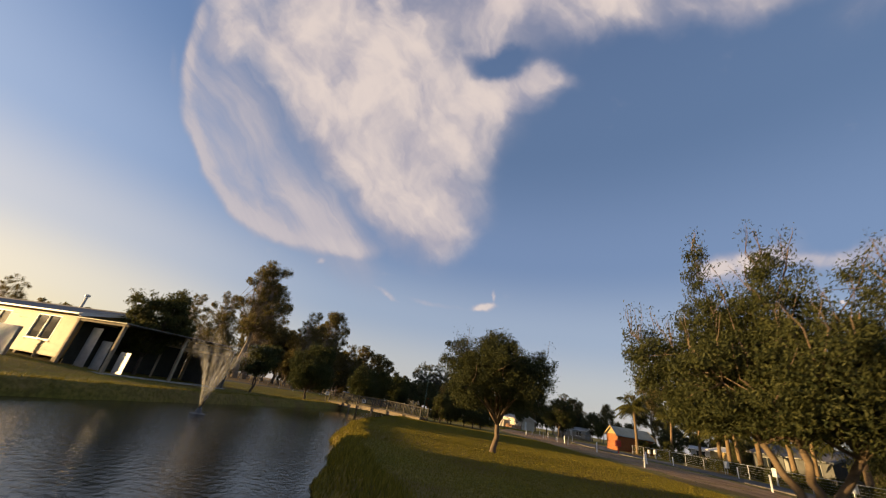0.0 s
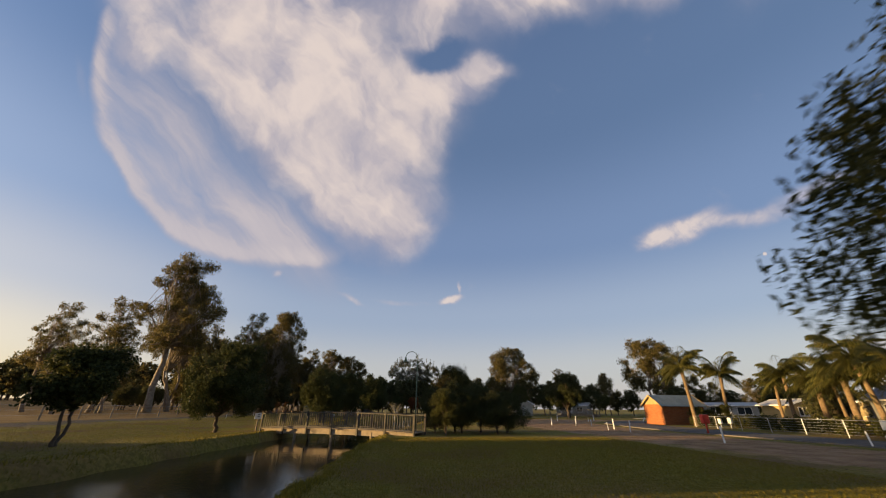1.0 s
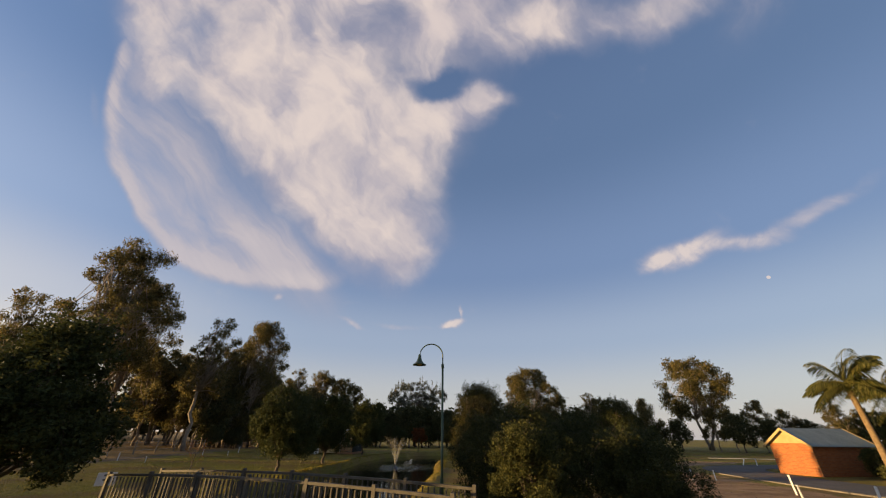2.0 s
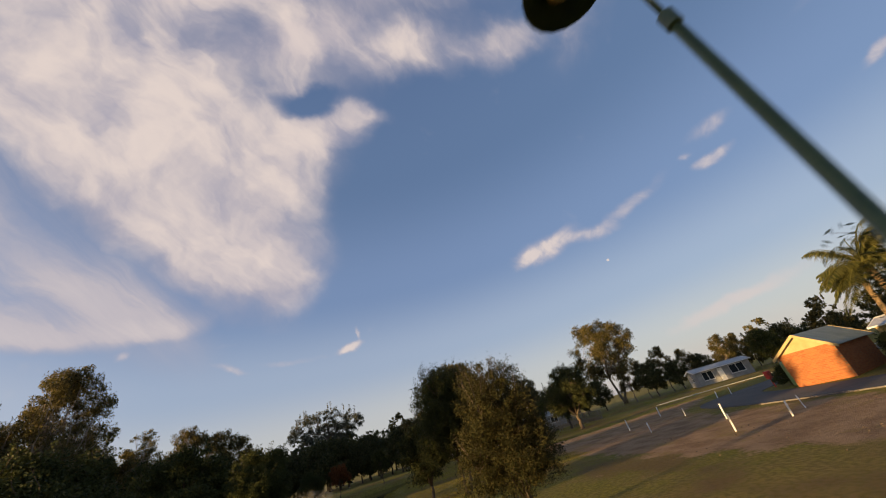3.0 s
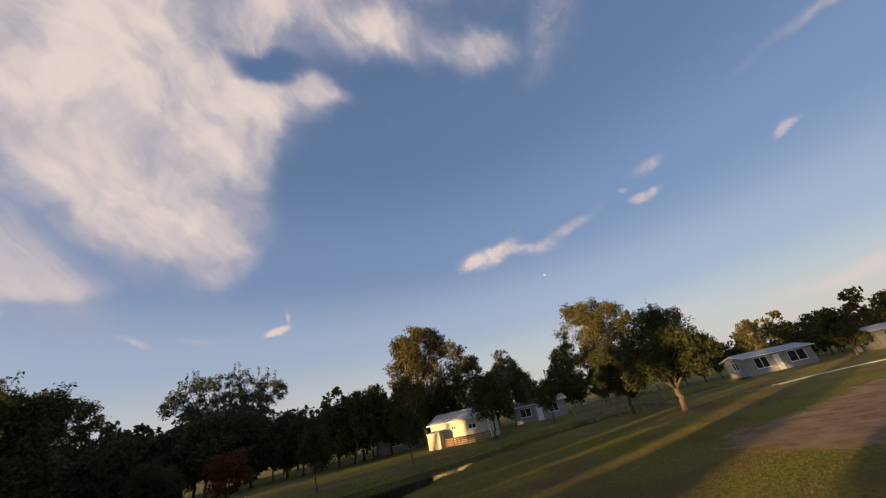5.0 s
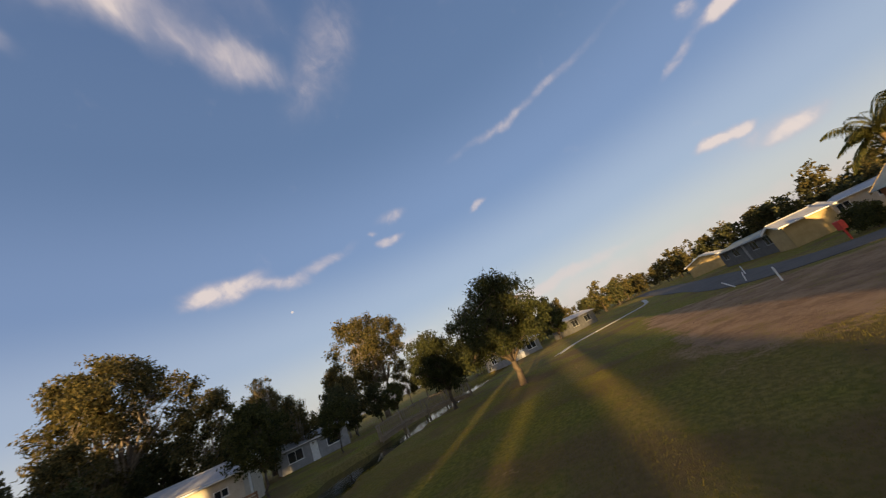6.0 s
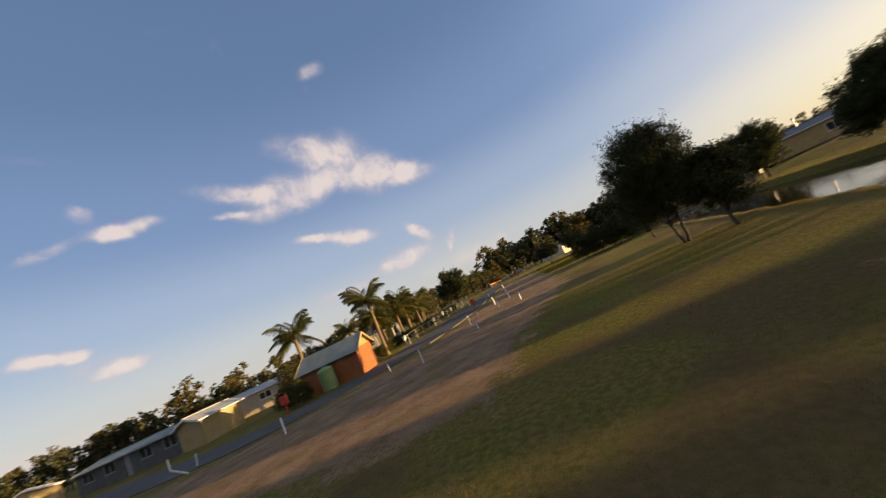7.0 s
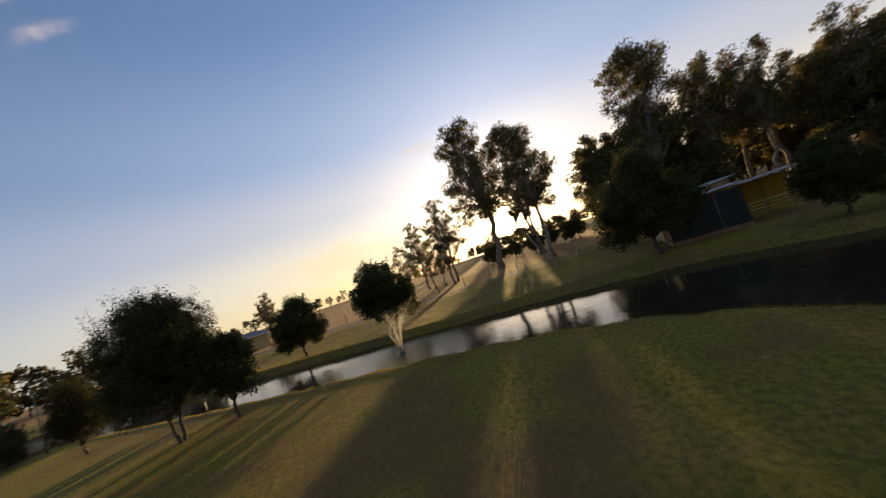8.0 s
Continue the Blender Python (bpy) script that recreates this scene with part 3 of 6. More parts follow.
def water_material():
    m = bpy.data.materials.new("pond_water")
    m.use_nodes = True
    nodes, links = m.node_tree.nodes, m.node_tree.links
    bsdf = nodes["Principled BSDF"]
    bsdf.inputs["Base Color"].default_value = (0.022, 0.022, 0.014, 1)
    bsdf.inputs["Roughness"].default_value = 0.045
    bsdf.inputs["IOR"].default_value = 1.33
    where = nodes.new("ShaderNodeTexCoord")
    heights = []
    for scale, amount in ((1.1, 0.22), (6.0, 0.10)):
        n = nodes.new("ShaderNodeTexNoise")
        n.inputs["Scale"].default_value, n.inputs["Detail"].default_value, n.inputs["Distortion"].default_value = scale, 3, 0.4
        links.new(where.outputs["Object"], n.inputs["Vector"])
        s = nodes.new("ShaderNodeMath")
        s.operation = "MULTIPLY"
        s.inputs[1].default_value = amount
        links.new(n.outputs[0], s.inputs[0])
        heights.append(s.outputs[0])
    total = nodes.new("ShaderNodeMath")
    links.new(heights[0], total.inputs[0]), links.new(heights[1], total.inputs[1])
    # rings that spread from the two fountains
    for (fx, fy), spread, force in zip(FOUNTAINS, (17.0, 6.0), (0.75, 0.8)):
        gap = nodes.new("ShaderNodeVectorMath")
        gap.operation = "DISTANCE"
        links.new(where.outputs["Object"], gap.inputs[0])
        gap.inputs[1].default_value = (fx, fy, WATER_Z)
        near = nodes.new("ShaderNodeMapRange")
        near.inputs["From Min"].default_value, near.inputs["From Max"].default_value = 0.5, spread
        near.inputs["To Min"].default_value, near.inputs["To Max"].default_value = force, 0.0
        links.new(gap.outputs["Value"], near.inputs["Value"])
        chop = nodes.new("ShaderNodeTexNoise")
        chop.inputs["Scale"].default_value, chop.inputs["Detail"].default_value = 9.0, 4
        links.new(where.outputs["Object"], chop.inputs["Vector"])
        rough = nodes.new("ShaderNodeMath")
        rough.operation = "MULTIPLY_ADD"
        links.new(near.outputs[0], rough.inputs[0]), links.new(chop.outputs[0], rough.inputs[1])
        links.new(total.outputs[0], rough.inputs[2])
        total = rough
    relief = nodes.new("ShaderNodeBump")
    relief.inputs["Strength"].default_value, relief.inputs["Distance"].default_value = 0.6, 0.06
    links.new(total.outputs[0], relief.inputs["Height"])
    links.new(relief.outputs[0], bsdf.inputs["Normal"])
    return m


FOUNTAINS = ((-8.3, 15.6), (-2.3, 68.0))
water_b = Build()
water_b.add([(-16, -24, WATER_Z), (64, -24, WATER_Z), (64, 97, WATER_Z), (-16, 97, WATER_Z)], [(0, 1, 2, 3)])
water = tagged(new("water", water_b.mesh("water", water_material())), "dark still pond water mirroring trees and sky", "water", kind="structure")


# ---- vegetation ----
def leaf_mesh(name, centres, rng, length, width, droop, material):
    """One small diamond leaf at every centre, each turned its own way; droop hangs the tips."""
    n = len(centres)
    axis = rng.normal(size=(n, 3))
    axis[:, 2] -= droop
    axis /= np.linalg.norm(axis, axis=1, keepdims=True)
    side = np.cross(axis, rng.normal(size=(n, 3)))
    side /= np.linalg.norm(side, axis=1, keepdims=True) + 1e-9
    size = rng.uniform(0.65, 1.35, size=(n, 1))
    a, s = axis * length * size * 0.5, side * width * size * 0.5
    bend = np.cross(axis, side) * length * size * rng.uniform(-0.18, 0.18, size=(n, 1))
    verts = np.stack([centres - a, centres + s + bend * 0.5, centres + a + bend, centres - s + bend * 0.5], 1).reshape(-1, 3)
    me = bpy.data.meshes.new(name)
    me.from_pydata(verts.tolist(), [], np.arange(4 * n).reshape(n, 4).tolist())
    me.materials.append(material)
    me.update()
    return me


def lobe_points(rng, lobes, clumps, per_clump, clump_size, inner=0.55):
    """Points in clumps spread over and just inside a set of ellipsoid lobes (x, y, z, rx, ry, rz)."""
    lobes = np.array(lobes, float)
    weight = (lobes[:, 3] * lobes[:, 4] * lobes[:, 5]) ** (2 / 3)
    which = rng.choice(len(lobes), size=clumps, p=weight / weight.sum())
    ways = rng.normal(size=(clumps, 3))
    ways /= np.linalg.norm(ways, axis=1, keepdims=True)
    reach = rng.uniform(inner, 1.0, size=(clumps, 1)) ** 0.6
    tips = lobes[which, :3] + ways * reach * lobes[which, 3:]
    points = np.repeat(tips, per_clump, axis=0)
    spread = clump_size * rng.uniform(0.55, 1.3, size=(clumps, 1))
    points = points + np.clip(rng.normal(size=points.shape), -1.5, 1.5) * np.repeat(spread, per_clump, axis=0) * (0.55, 0.55, 0.5)
    return tips, points


def limb_path(a, b, rng, sag=0.1, steps=4):
    a, b = np.array(a, float), np.array(b, float)
    span = np.linalg.norm(b - a)
    out = []
    for i in range(steps + 1):
        t = i / steps
        p = a + (b - a) * t + rng.normal(size=3) * span * 0.035 * math.sin(math.pi * t)
        p[2] += sag * span * math.sin(math.pi * t)
        out.append(tuple(p))
    return out


def grow_tree(name, m, label, seed, lobes, leaf, bark, trunk_r, fork, clumps, per_clump, clump_size, leaf_size, droop=0.3, inner=0.5,
              trunks=1, limbs=8, twigs=0, shoots=0, category="tree", group="", stems=(), stem=0.0):
    """A tree: tapered forked trunk with limbs, and a crown of separate small leaves."""
    rng = np.random.default_rng(seed)
    tree = thing(name, m, label, category, group)
    tips, points = lobe_points(rng, lobes, clumps, per_clump, clump_size, inner)
    lobes_a = np.array(lobes, float)
    top = lobes_a[:, 2].max()
    wood = Build()
    mid = lobes_a[:, :3].mean(0)
    forks = []
    for k in range(trunks):
        lean = np.array((rng.uniform(-1, 1), rng.uniform(-1, 1), 0)) * (0.10 if trunks == 1 else 0.30) * fork
        base = np.array((rng.uniform(-1, 1), rng.uniform(-1, 1), 0)) * (0 if trunks == 1 else trunk_r * 0.8)
        head = base + lean + (0, 0, fork * rng.uniform(0.9, 1.1))
        r = trunk_r * (1 if trunks == 1 else 0.62)
        if stems:
            a = math.radians(stems[k])
            base = np.array((math.cos(a) * r * 0.5, math.sin(a) * r * 0.5, stem))
            head = np.array((math.cos(a) * 0.46 * fork, math.sin(a) * 0.46 * fork, fork * rng.uniform(0.95, 1.05)))
        path = limb_path(base - (0, 0, 0.15), head, rng, 0.0, 5)
        wood.tube(path, [r * f for f in (1.45, 1.05, 0.95, 0.88, 0.82, 0.75)], 9)
        forks.append((head, r * 0.75))
    if stems:
        wood.tube([(0, 0, -0.15), (0, 0, 0.05), (0.01, 0, stem * 0.6), (0, 0, stem)], [trunk_r * f for f in (1.35, 1.1, 0.95, 0.90)], 10)
    order = rng.permutation(len(tips))
    for k in range(max(limbs, len(lobes_a))):
        head, r = forks[k % len(forks)]
        lobe = lobes_a[k % len(lobes_a)]
        goal = lobe[:3] + (rng.normal(size=3) * lobe[3:] * 0.3 if k >= len(lobes_a) else 0)
        path = limb_path(head, goal, rng, 0.06, 4)
        wood.tube(path, [r * f for f in (0.72, 0.5, 0.38, 0.27, 0.15)], 6)
        for t in order[k * 3:k * 3 + (2 if twigs else 0)]:
            wood.tube(limb_path(path[2 + int(t) % 3], tips[t], rng, 0.05, 3), [r * 0.22, r * 0.16, r * 0.11, r * 0.05], 5)
    for t in order[:twigs]:
        d = np.linalg.norm(lobes_a[:, :3] - tips[t], axis=1)
        wood.tube(limb_path(lobes_a[d.argmin(), :3], tips[t], rng, 0.04, 3), [trunk_r * f for f in (0.20, 0.14, 0.10, 0.04)], 5)
    extra = []
    for _ in range(shoots):
        lobe = lobes_a[rng.integers(len(lobes_a))]
        a = rng.uniform(0, 2 * math.pi)
        start = lobe[:3] + (math.cos(a) * lobe[3] * 0.6, math.sin(a) * lobe[4] * 0.6, lobe[5] * 0.75)
        end = start + (rng.uniform(-0.25, 0.25), rng.uniform(-0.25, 0.25), rng.uniform(0.5, 1.0) * 0.16 * top)
        wood.tube([tuple(lobe[:3])] + limb_path(start, end, rng, 0, 3), [trunk_r * 0.10, trunk_r * 0.09, trunk_r * 0.07, trunk_r * 0.05, trunk_r * 0.02], 4)
        n = 26
        t = rng.uniform(0.1, 1, size=(n, 1))
        extra.append(start + (end - start) * t + rng.normal(size=(n, 3)) * 0.09)
    if extra:
        points = np.concatenate([points] + extra)
    part("trunk", wood, bark, tree, smooth=True)
    part("crown", leaf_mesh("crown", points, rng, leaf_size[0], leaf_size[1], droop, leaf), leaf, tree)
    return tree


def ball_lobes(seed, height, radius, base, lumps=9, tall=0.5):
    """Lobes of a rounded crown between base and height."""
    rng = np.random.default_rng(seed)
    mid, half = (height + base) / 2, (height - base) / 2
    out = [(0, 0, mid, radius * 0.68, radius * 0.68, half * 0.80)]
    for k in range(lumps):
        a = 2 * math.pi * (k + rng.uniform(-0.3, 0.3)) / lumps
        z = rng.uniform(-0.55, 0.65)
        r = radius * rng.uniform(0.56, 0.74) * math.sqrt(max(0.1, 1 - z * z))
        s = radius * rng.uniform(0.27, 0.44)
        out.append((r * math.cos(a), r * math.sin(a), mid + z * half, s, s, s * 1.1 * half / radius))
    for k in range(3):
        out.append((rng.uniform(-0.35, 0.35) * radius, rng.uniform(-0.35, 0.35) * radius, mid + half * rng.uniform(0.55, 0.75), radius * 0.36, radius * 0.36, half * 0.33))
    return out


def gum_lobes(seed, height, radius, base, clusters=14):
    """Loose separate leaf clusters on long limbs, as gums carry them."""
    rng = np.random.default_rng(seed)
    out = []
    for k in range(clusters):
        t = (k + 0.5) / clusters
        z = base + (height - base) * (0.12 + 0.85 * t)
        w = radius * (0.45 + 0.62 * math.sin(math.pi * min(1, 0.25 + 0.72 * t)))
        a, r = k * 2.4 + rng.uniform(-0.5, 0.5), w * rng.uniform(0.25, 0.8)
        s = radius * rng.uniform(0.15, 0.28)
        out.append((r * math.cos(a), r * math.sin(a), z, s, s, s * rng.uniform(0.7, 1.0)))
    return out


def spot(x, y, turn=0, scale=1.0, dz=0.0):
    z = float(land_height(np.array(float(x)), np.array(float(y)))) + dz
    return pose(x, y, z, 0, 0, turn) @ Matrix.Scale(scale, 4)


# trees that the flight passes close by
grow_tree("shade_tree", spot(6.7, 7.9, -45), "broad dark green shade tree forking low into three limbs", 11,
          [(-0.2, 0.0, 2.65, 1.5, 1.4, 1.0), (-1.6, 0.0, 2.45, 0.95, 0.9, 0.95), (-2.5, 0.1, 3.25, 0.48, 0.48, 0.42), (-2.15, -0.4, 2.7, 0.6, 0.6, 0.6),
           (-1.1, 0.0, 3.75, 0.66, 0.66, 0.9), (-0.55, 0.2, 3.4, 0.7, 0.7, 0.8), (0.05, -0.2, 3.75, 0.68, 0.68, 0.9), (1.45, 0.1, 3.3, 0.72, 0.72, 0.9), (1.2, -0.3, 2.6, 0.9, 0.9, 0.9),
           (2.05, 0.2, 2.3, 0.8, 0.8, 0.85), (2.5, 0.0, 2.85, 0.48, 0.48, 0.45), (0.35, -1.15, 2.4, 0.9, 0.8, 0.95), (-0.95, -1.0, 2.3, 0.85, 0.8, 0.85), (0.0, 1.3, 2.8, 1.1, 1.0, 1.2),
           (-1.1, 1.0, 2.5, 0.9, 0.9, 0.9), (1.3, 1.0, 2.5, 0.9, 0.9, 0.9), (0.9, -0.8, 3.0, 0.65, 0.65, 0.6), (-0.3, -1.3, 1.95, 0.6, 0.55, 0.5), (-1.35, -0.4, 1.9, 0.75, 0.65, 0.45), (1.2, -0.4, 1.9, 0.75, 0.65, 0.45), (0.0, 0.5, 1.95, 0.9, 0.7, 0.45),
           (-1.15, 0.0, 5.0, 0.26, 0.26, 0.62), (-0.1, -0.2, 4.85, 0.24, 0.24, 0.48), (0.35, -0.1, 4.8, 0.22, 0.22, 0.5), (1.25, 0.1, 4.35, 0.24, 0.24, 0.45), (1.75, 0.2, 4.35, 0.24, 0.24, 0.5)],
          LEAF_OLIVE, BARK_TAN, 0.115, 1.35, 1500, 132, 0.22, (0.074, 0.022), 1.1, 0.30, 3, 18, 30, 110, stems=(175, 8, 262), stem=0.42)
grow_tree("shade_tree", spot(2.45, 15.05, 40, 1.03), "rounded green tree with a single forked trunk on the lawn", 12,
          [(0.0, 0.0, 2.6, 1.6, 1.6, 1.25), (-1.25, 0.2, 2.2, 0.95, 0.95, 0.95), (1.25, -0.2, 2.3, 0.95, 0.95, 0.95), (0.2, 1.25, 2.2, 0.95, 0.95, 0.95), (-0.2, -1.25, 2.2, 0.95, 0.95, 0.95),
           (0.5, 0.4, 3.6, 0.8, 0.8, 0.65), (-0.7, -0.3, 3.35, 0.8, 0.8, 0.65), (1.1, 0.8, 3.0, 0.75, 0.75, 0.7), (-1.1, 0.9, 2.9, 0.75, 0.75, 0.7), (0.9, -1.0, 2.9, 0.75, 0.75, 0.7),
           (-1.0, -1.0, 2.6, 0.75, 0.75, 0.75), (1.75, 0.3, 2.5, 0.5, 0.5, 0.5), (-1.75, -0.2, 1.8, 0.5, 0.5, 0.5)],
          LEAF_OLIVE, BARK_TAN, 0.10, 0.95, 1000, 125, 0.21, (0.066, 0.023), 0.7, 0.22, 1, 14, 24, 8)
grow_tree("shade_tree", spot(24.6, 20.6), "dense dark green tree beyond the park road", 17,
          ball_lobes(17, 7.0, 3.0, 1.3, 12), LEAF_OLIVE, BARK_DARK, 0.20, 1.6, 420, 60, 0.42, (0.19, 0.07), 0.5, 0.3, 1, 12, 14, 8)
grow_tree("small_tree", spot(1.35, 37.8), "small bushy tree by the footbridge end", 13,
          ball_lobes(13, 2.4, 0.85, 0.35, 9), LEAF_SHRUB, BARK_DARK, 0.08, 0.6, 420, 90, 0.20, (0.066, 0.021), 0.5, 0.3, 2, 9, 14, 5)
grow_tree("upright_tree", spot(2.5, 50.8), "upright dense tree with reddish twig tips", 14,
          [(0, 0, 2.5, 1.0, 1.0, 1.9), (0.6, 0.3, 3.0, 0.75, 0.75, 1.3), (-0.6, -0.2, 2.8, 0.75, 0.75, 1.3), (0.1, -0.6, 2.2, 0.8, 0.8, 1.4),
           (-0.2, 0.6, 2.1, 0.8, 0.8, 1.4), (0.8, -0.4, 1.7, 0.6, 0.6, 0.9), (-0.9, 0.3, 1.6, 0.6, 0.6, 0.9)],
          LEAF_TIPPED, BARK_DARK, 0.08, 0.5, 1000, 95, 0.18, (0.060, 0.021), 0.2, 0.22, 2, 10, 20, 60)
grow_tree("upright_tree", spot(4.8, 60.8, 25), "tall dark bushy tree with wispy top shoots", 15,
          [(0, 0, 3.6, 1.7, 1.7, 2.3), (1.0, 0.4, 4.5, 1.35, 1.35, 1.5), (-1.0, -0.3, 4.7, 1.35, 1.35, 1.5), (0.1, 0.9, 3.0, 1.2, 1.2, 1.6),
           (0.2, -1.1, 2.8, 1.2, 1.2, 1.5), (1.4, -0.5, 2.6, 0.9, 0.9, 1.2), (-1.5, 0.4, 2.6, 0.9, 0.9, 1.2), (0.1, 0.1, 5.4, 1.3, 1.3, 0.9), (0.2, -1.2, 4.3, 1.2, 1.2, 1.4), (-0.1, 1.1, 4.4, 1.2, 1.2, 1.4)],
          LEAF_OLIVE, BARK_DARK, 0.13, 1.0, 1500, 88, 0.28, (0.092, 0.031), 0.3, 0.22, 2, 12, 30, 60)
grow_tree("small_tree", spot(3.3, 62.2, 70), "low rounded dark tree beside the tall bushy tree", 16,
          ball_lobes(16, 3.7, 1.35, 0.7, 9), LEAF_OLIVE, BARK_DARK, 0.09, 0.8, 330, 60, 0.27, (0.13, 0.05), 0.4, 0.4, 1, 9, 14, 8)
for k, (bx, by, h, r) in enumerate(((0.95, 40.5, 3.2, 1.2), (2.4, 41.3, 3.5, 1.4), (2.6, 39.5, 3.4, 1.4), (4.0, 40.6, 3.3, 1.5), (4.7, 38.7, 2.6, 1.2), (5.6, 39.8, 2.9, 1.4))):
    grow_tree("shrub", spot(bx, by, 60 * k), "dense feathery green shrub in the clump by the lamp post", 20 + k,
              ball_lobes(20 + k, h * 0.88, r, 0.1, 11), LEAF_OLIVE, BARK_DARK, 0.05, 0.3, 380, 95, 0.21, (0.072, 0.020), 0.1, 0.4, 3, 10, 10, 4, "shrub", "shrub clump")

# round clipped-looking trees along the far bank
ROUND = grow_tree("round_tree", spot(-12.6, 40.5), "round dark evergreen tree on the far pond bank", 31, ball_lobes(31, 5.4, 2.45, 0.5, 16),
                  LEAF_ROUND, BARK_DARK, 0.12, 0.95, 1250, 58, 0.27, (0.12, 0.055), 0.3, 0.22, 1, 12, 12, 30, group="round bank trees")
for rx, ry, s, turn in ((-9.7, 56.0, 0.94, 90), (-8.6, 64.9, 1.0, 200), (-7.15, 83.4, 1.18, 20), (-2.6, 89.4, 0.64, 140)):
    copy_thing(ROUND, spot(rx, ry, turn, s))
grow_tree("round_tree", spot(-13.9, 31.2), "small forked dark tree on the far pond bank", 32, ball_lobes(32, 3.6, 1.5, 0.85, 10),
          LEAF_ROUND, BARK_DARK, 0.10, 1.2, 330, 56, 0.25, (0.13, 0.07), 0.3, 0.3, 2, 9, 10, 0, group="round bank trees")
grow_tree("weeping_tree", spot(-17.4, 23.6), "drooping green tree beside the cream cabin", 33, ball_lobes(33, 5.2, 1.9, 0.7, 10),
          LEAF_SHRUB, BARK_DARK, 0.11, 1.0, 420, 60, 0.30, (0.20, 0.045), 1.4, 0.45, 1, 10, 14, 0)

# big pepper tree by the second channel, its smaller neighbours and the young planted trees
grow_tree("pepper_tree", spot(27.4, 79.6), "broad grey-green pepper tree with a leaning trunk", 41, ball_lobes(41, 6.9, 3.4, 1.2, 13),
          LEAF_OLIVE, BARK_DARK, 0.22, 1.5, 620, 60, 0.40, (0.19, 0.06), 0.9, 0.5, 1, 14, 40, 14)
grow_tree("pepper_tree", spot(30.2, 85.4, 80), "grey-green pepper tree behind the larger one", 42, ball_lobes(42, 5.6, 2.3, 1.0, 10),
          LEAF_OLIVE, BARK_DARK, 0.15, 1.2, 360, 60, 0.36, (0.19, 0.06), 0.9, 0.5, 1, 10, 20, 6)
YOUNG = grow_tree("young_tree", spot(13.6, 94.6), "young green tree planted on the far lawn", 43, ball_lobes(43, 4.2, 1.5, 1.2, 8),
                  LEAF_SHRUB, BARK_DARK, 0.06, 1.2, 200, 50, 0.28, (0.15, 0.06), 0.2, 0.5, 1, 8, 8, 10, group="young lawn trees")
for yx, yy, s, turn in ((6.2, 94.6, 0.92, 40), (-2.6, 93.0, 0.75, 100), (24.0, 97.0, 1.45, 210), (34.6, 99.0, 1.1, 150), (44, 97.5, 1.0, 150)):
    copy_thing(YOUNG, spot(yx, yy, turn, s))
grow_tree("autumn_tree", spot(0.75, 94.0), "small tree in rust-red autumn leaf", 44, ball_lobes(44, 3.5, 1.35, 0.9, 9),
          LEAF_RUST, BARK_DARK, 0.05, 0.9, 160, 50, 0.24, (0.14, 0.07), 0.2, 0.5, 1, 7, 8, 0)
grow_tree("dense_tree", spot(66.0, 77.5), "dense dark round tree between the far cabins", 45, ball_lobes(45, 6.0, 2.2, 0.6, 10),
                    LEAF_ROUND, BARK_DARK, 0.14, 0.9, 260, 40, 0.4, (0.22, 0.12), 0.2, 0.5, 1, 8, 0, 0)

# tall gums
GUM_A = grow_tree("gum_tree", spot(-36.2, 71.4), "tall pale-trunked gum with open grey-green crown", 51, gum_lobes(51, 22.8, 5.4, 6.0, 52),
                  LEAF_GUM, BARK_PALE, 0.42, 8.0, 560, 64, 0.60, (0.28, 0.09), 0.9, 0.35, 1, 24, 60, 0, group="tall gums")
GUM_B = grow_tree("gum_tree", spot(-27.6, 78.7), "slender open gum with bare limbs showing", 52, gum_lobes(52, 15.8, 3.8, 5.0, 30),
                  LEAF_GUM, BARK_PALE, 0.22, 7.0, 230, 50, 0.5, (0.28, 0.09), 0.9, 0.35, 1, 14, 40, 0, group="tall gums")
GUM_C = grow_tree("gum_tree", spot(28.8, 117.8), "spreading gum with domed sunlit crown", 53, gum_lobes(53, 17.4, 7.4, 4.5, 34),
                  LEAF_GUM, BARK_PALE, 0.45, 5.5, 460, 54, 0.85, (0.42, 0.15), 0.7, 0.35, 2, 22, 40, 0, group="tall gums")
GUM_D = grow_tree("gum_tree", spot(-37.3, 77.9, 30), "many-stemmed gum in front of the setting sun", 54, gum_lobes(54, 20.0, 5.4, 7.0, 50),
                  LEAF_GUM, BARK_PALE, 0.32, 6.0, 560, 56, 0.60, (0.28, 0.09), 0.9, 0.35, 3, 20, 50, 0, group="tall gums")
WOOD_GUM = grow_tree("gum_tree", spot(-36.0, 57.0, 0, 0.55), "low bushy gum beside the tall gums", 55, gum_lobes(55, 15, 5.0, 3.5, 24),
                     LEAF_GUM, BARK_PALE, 0.26, 4.0, 200, 40, 0.5, (0.30, 0.10), 0.8, 0.35, 1, 20, 30, 0, group="tall gums")
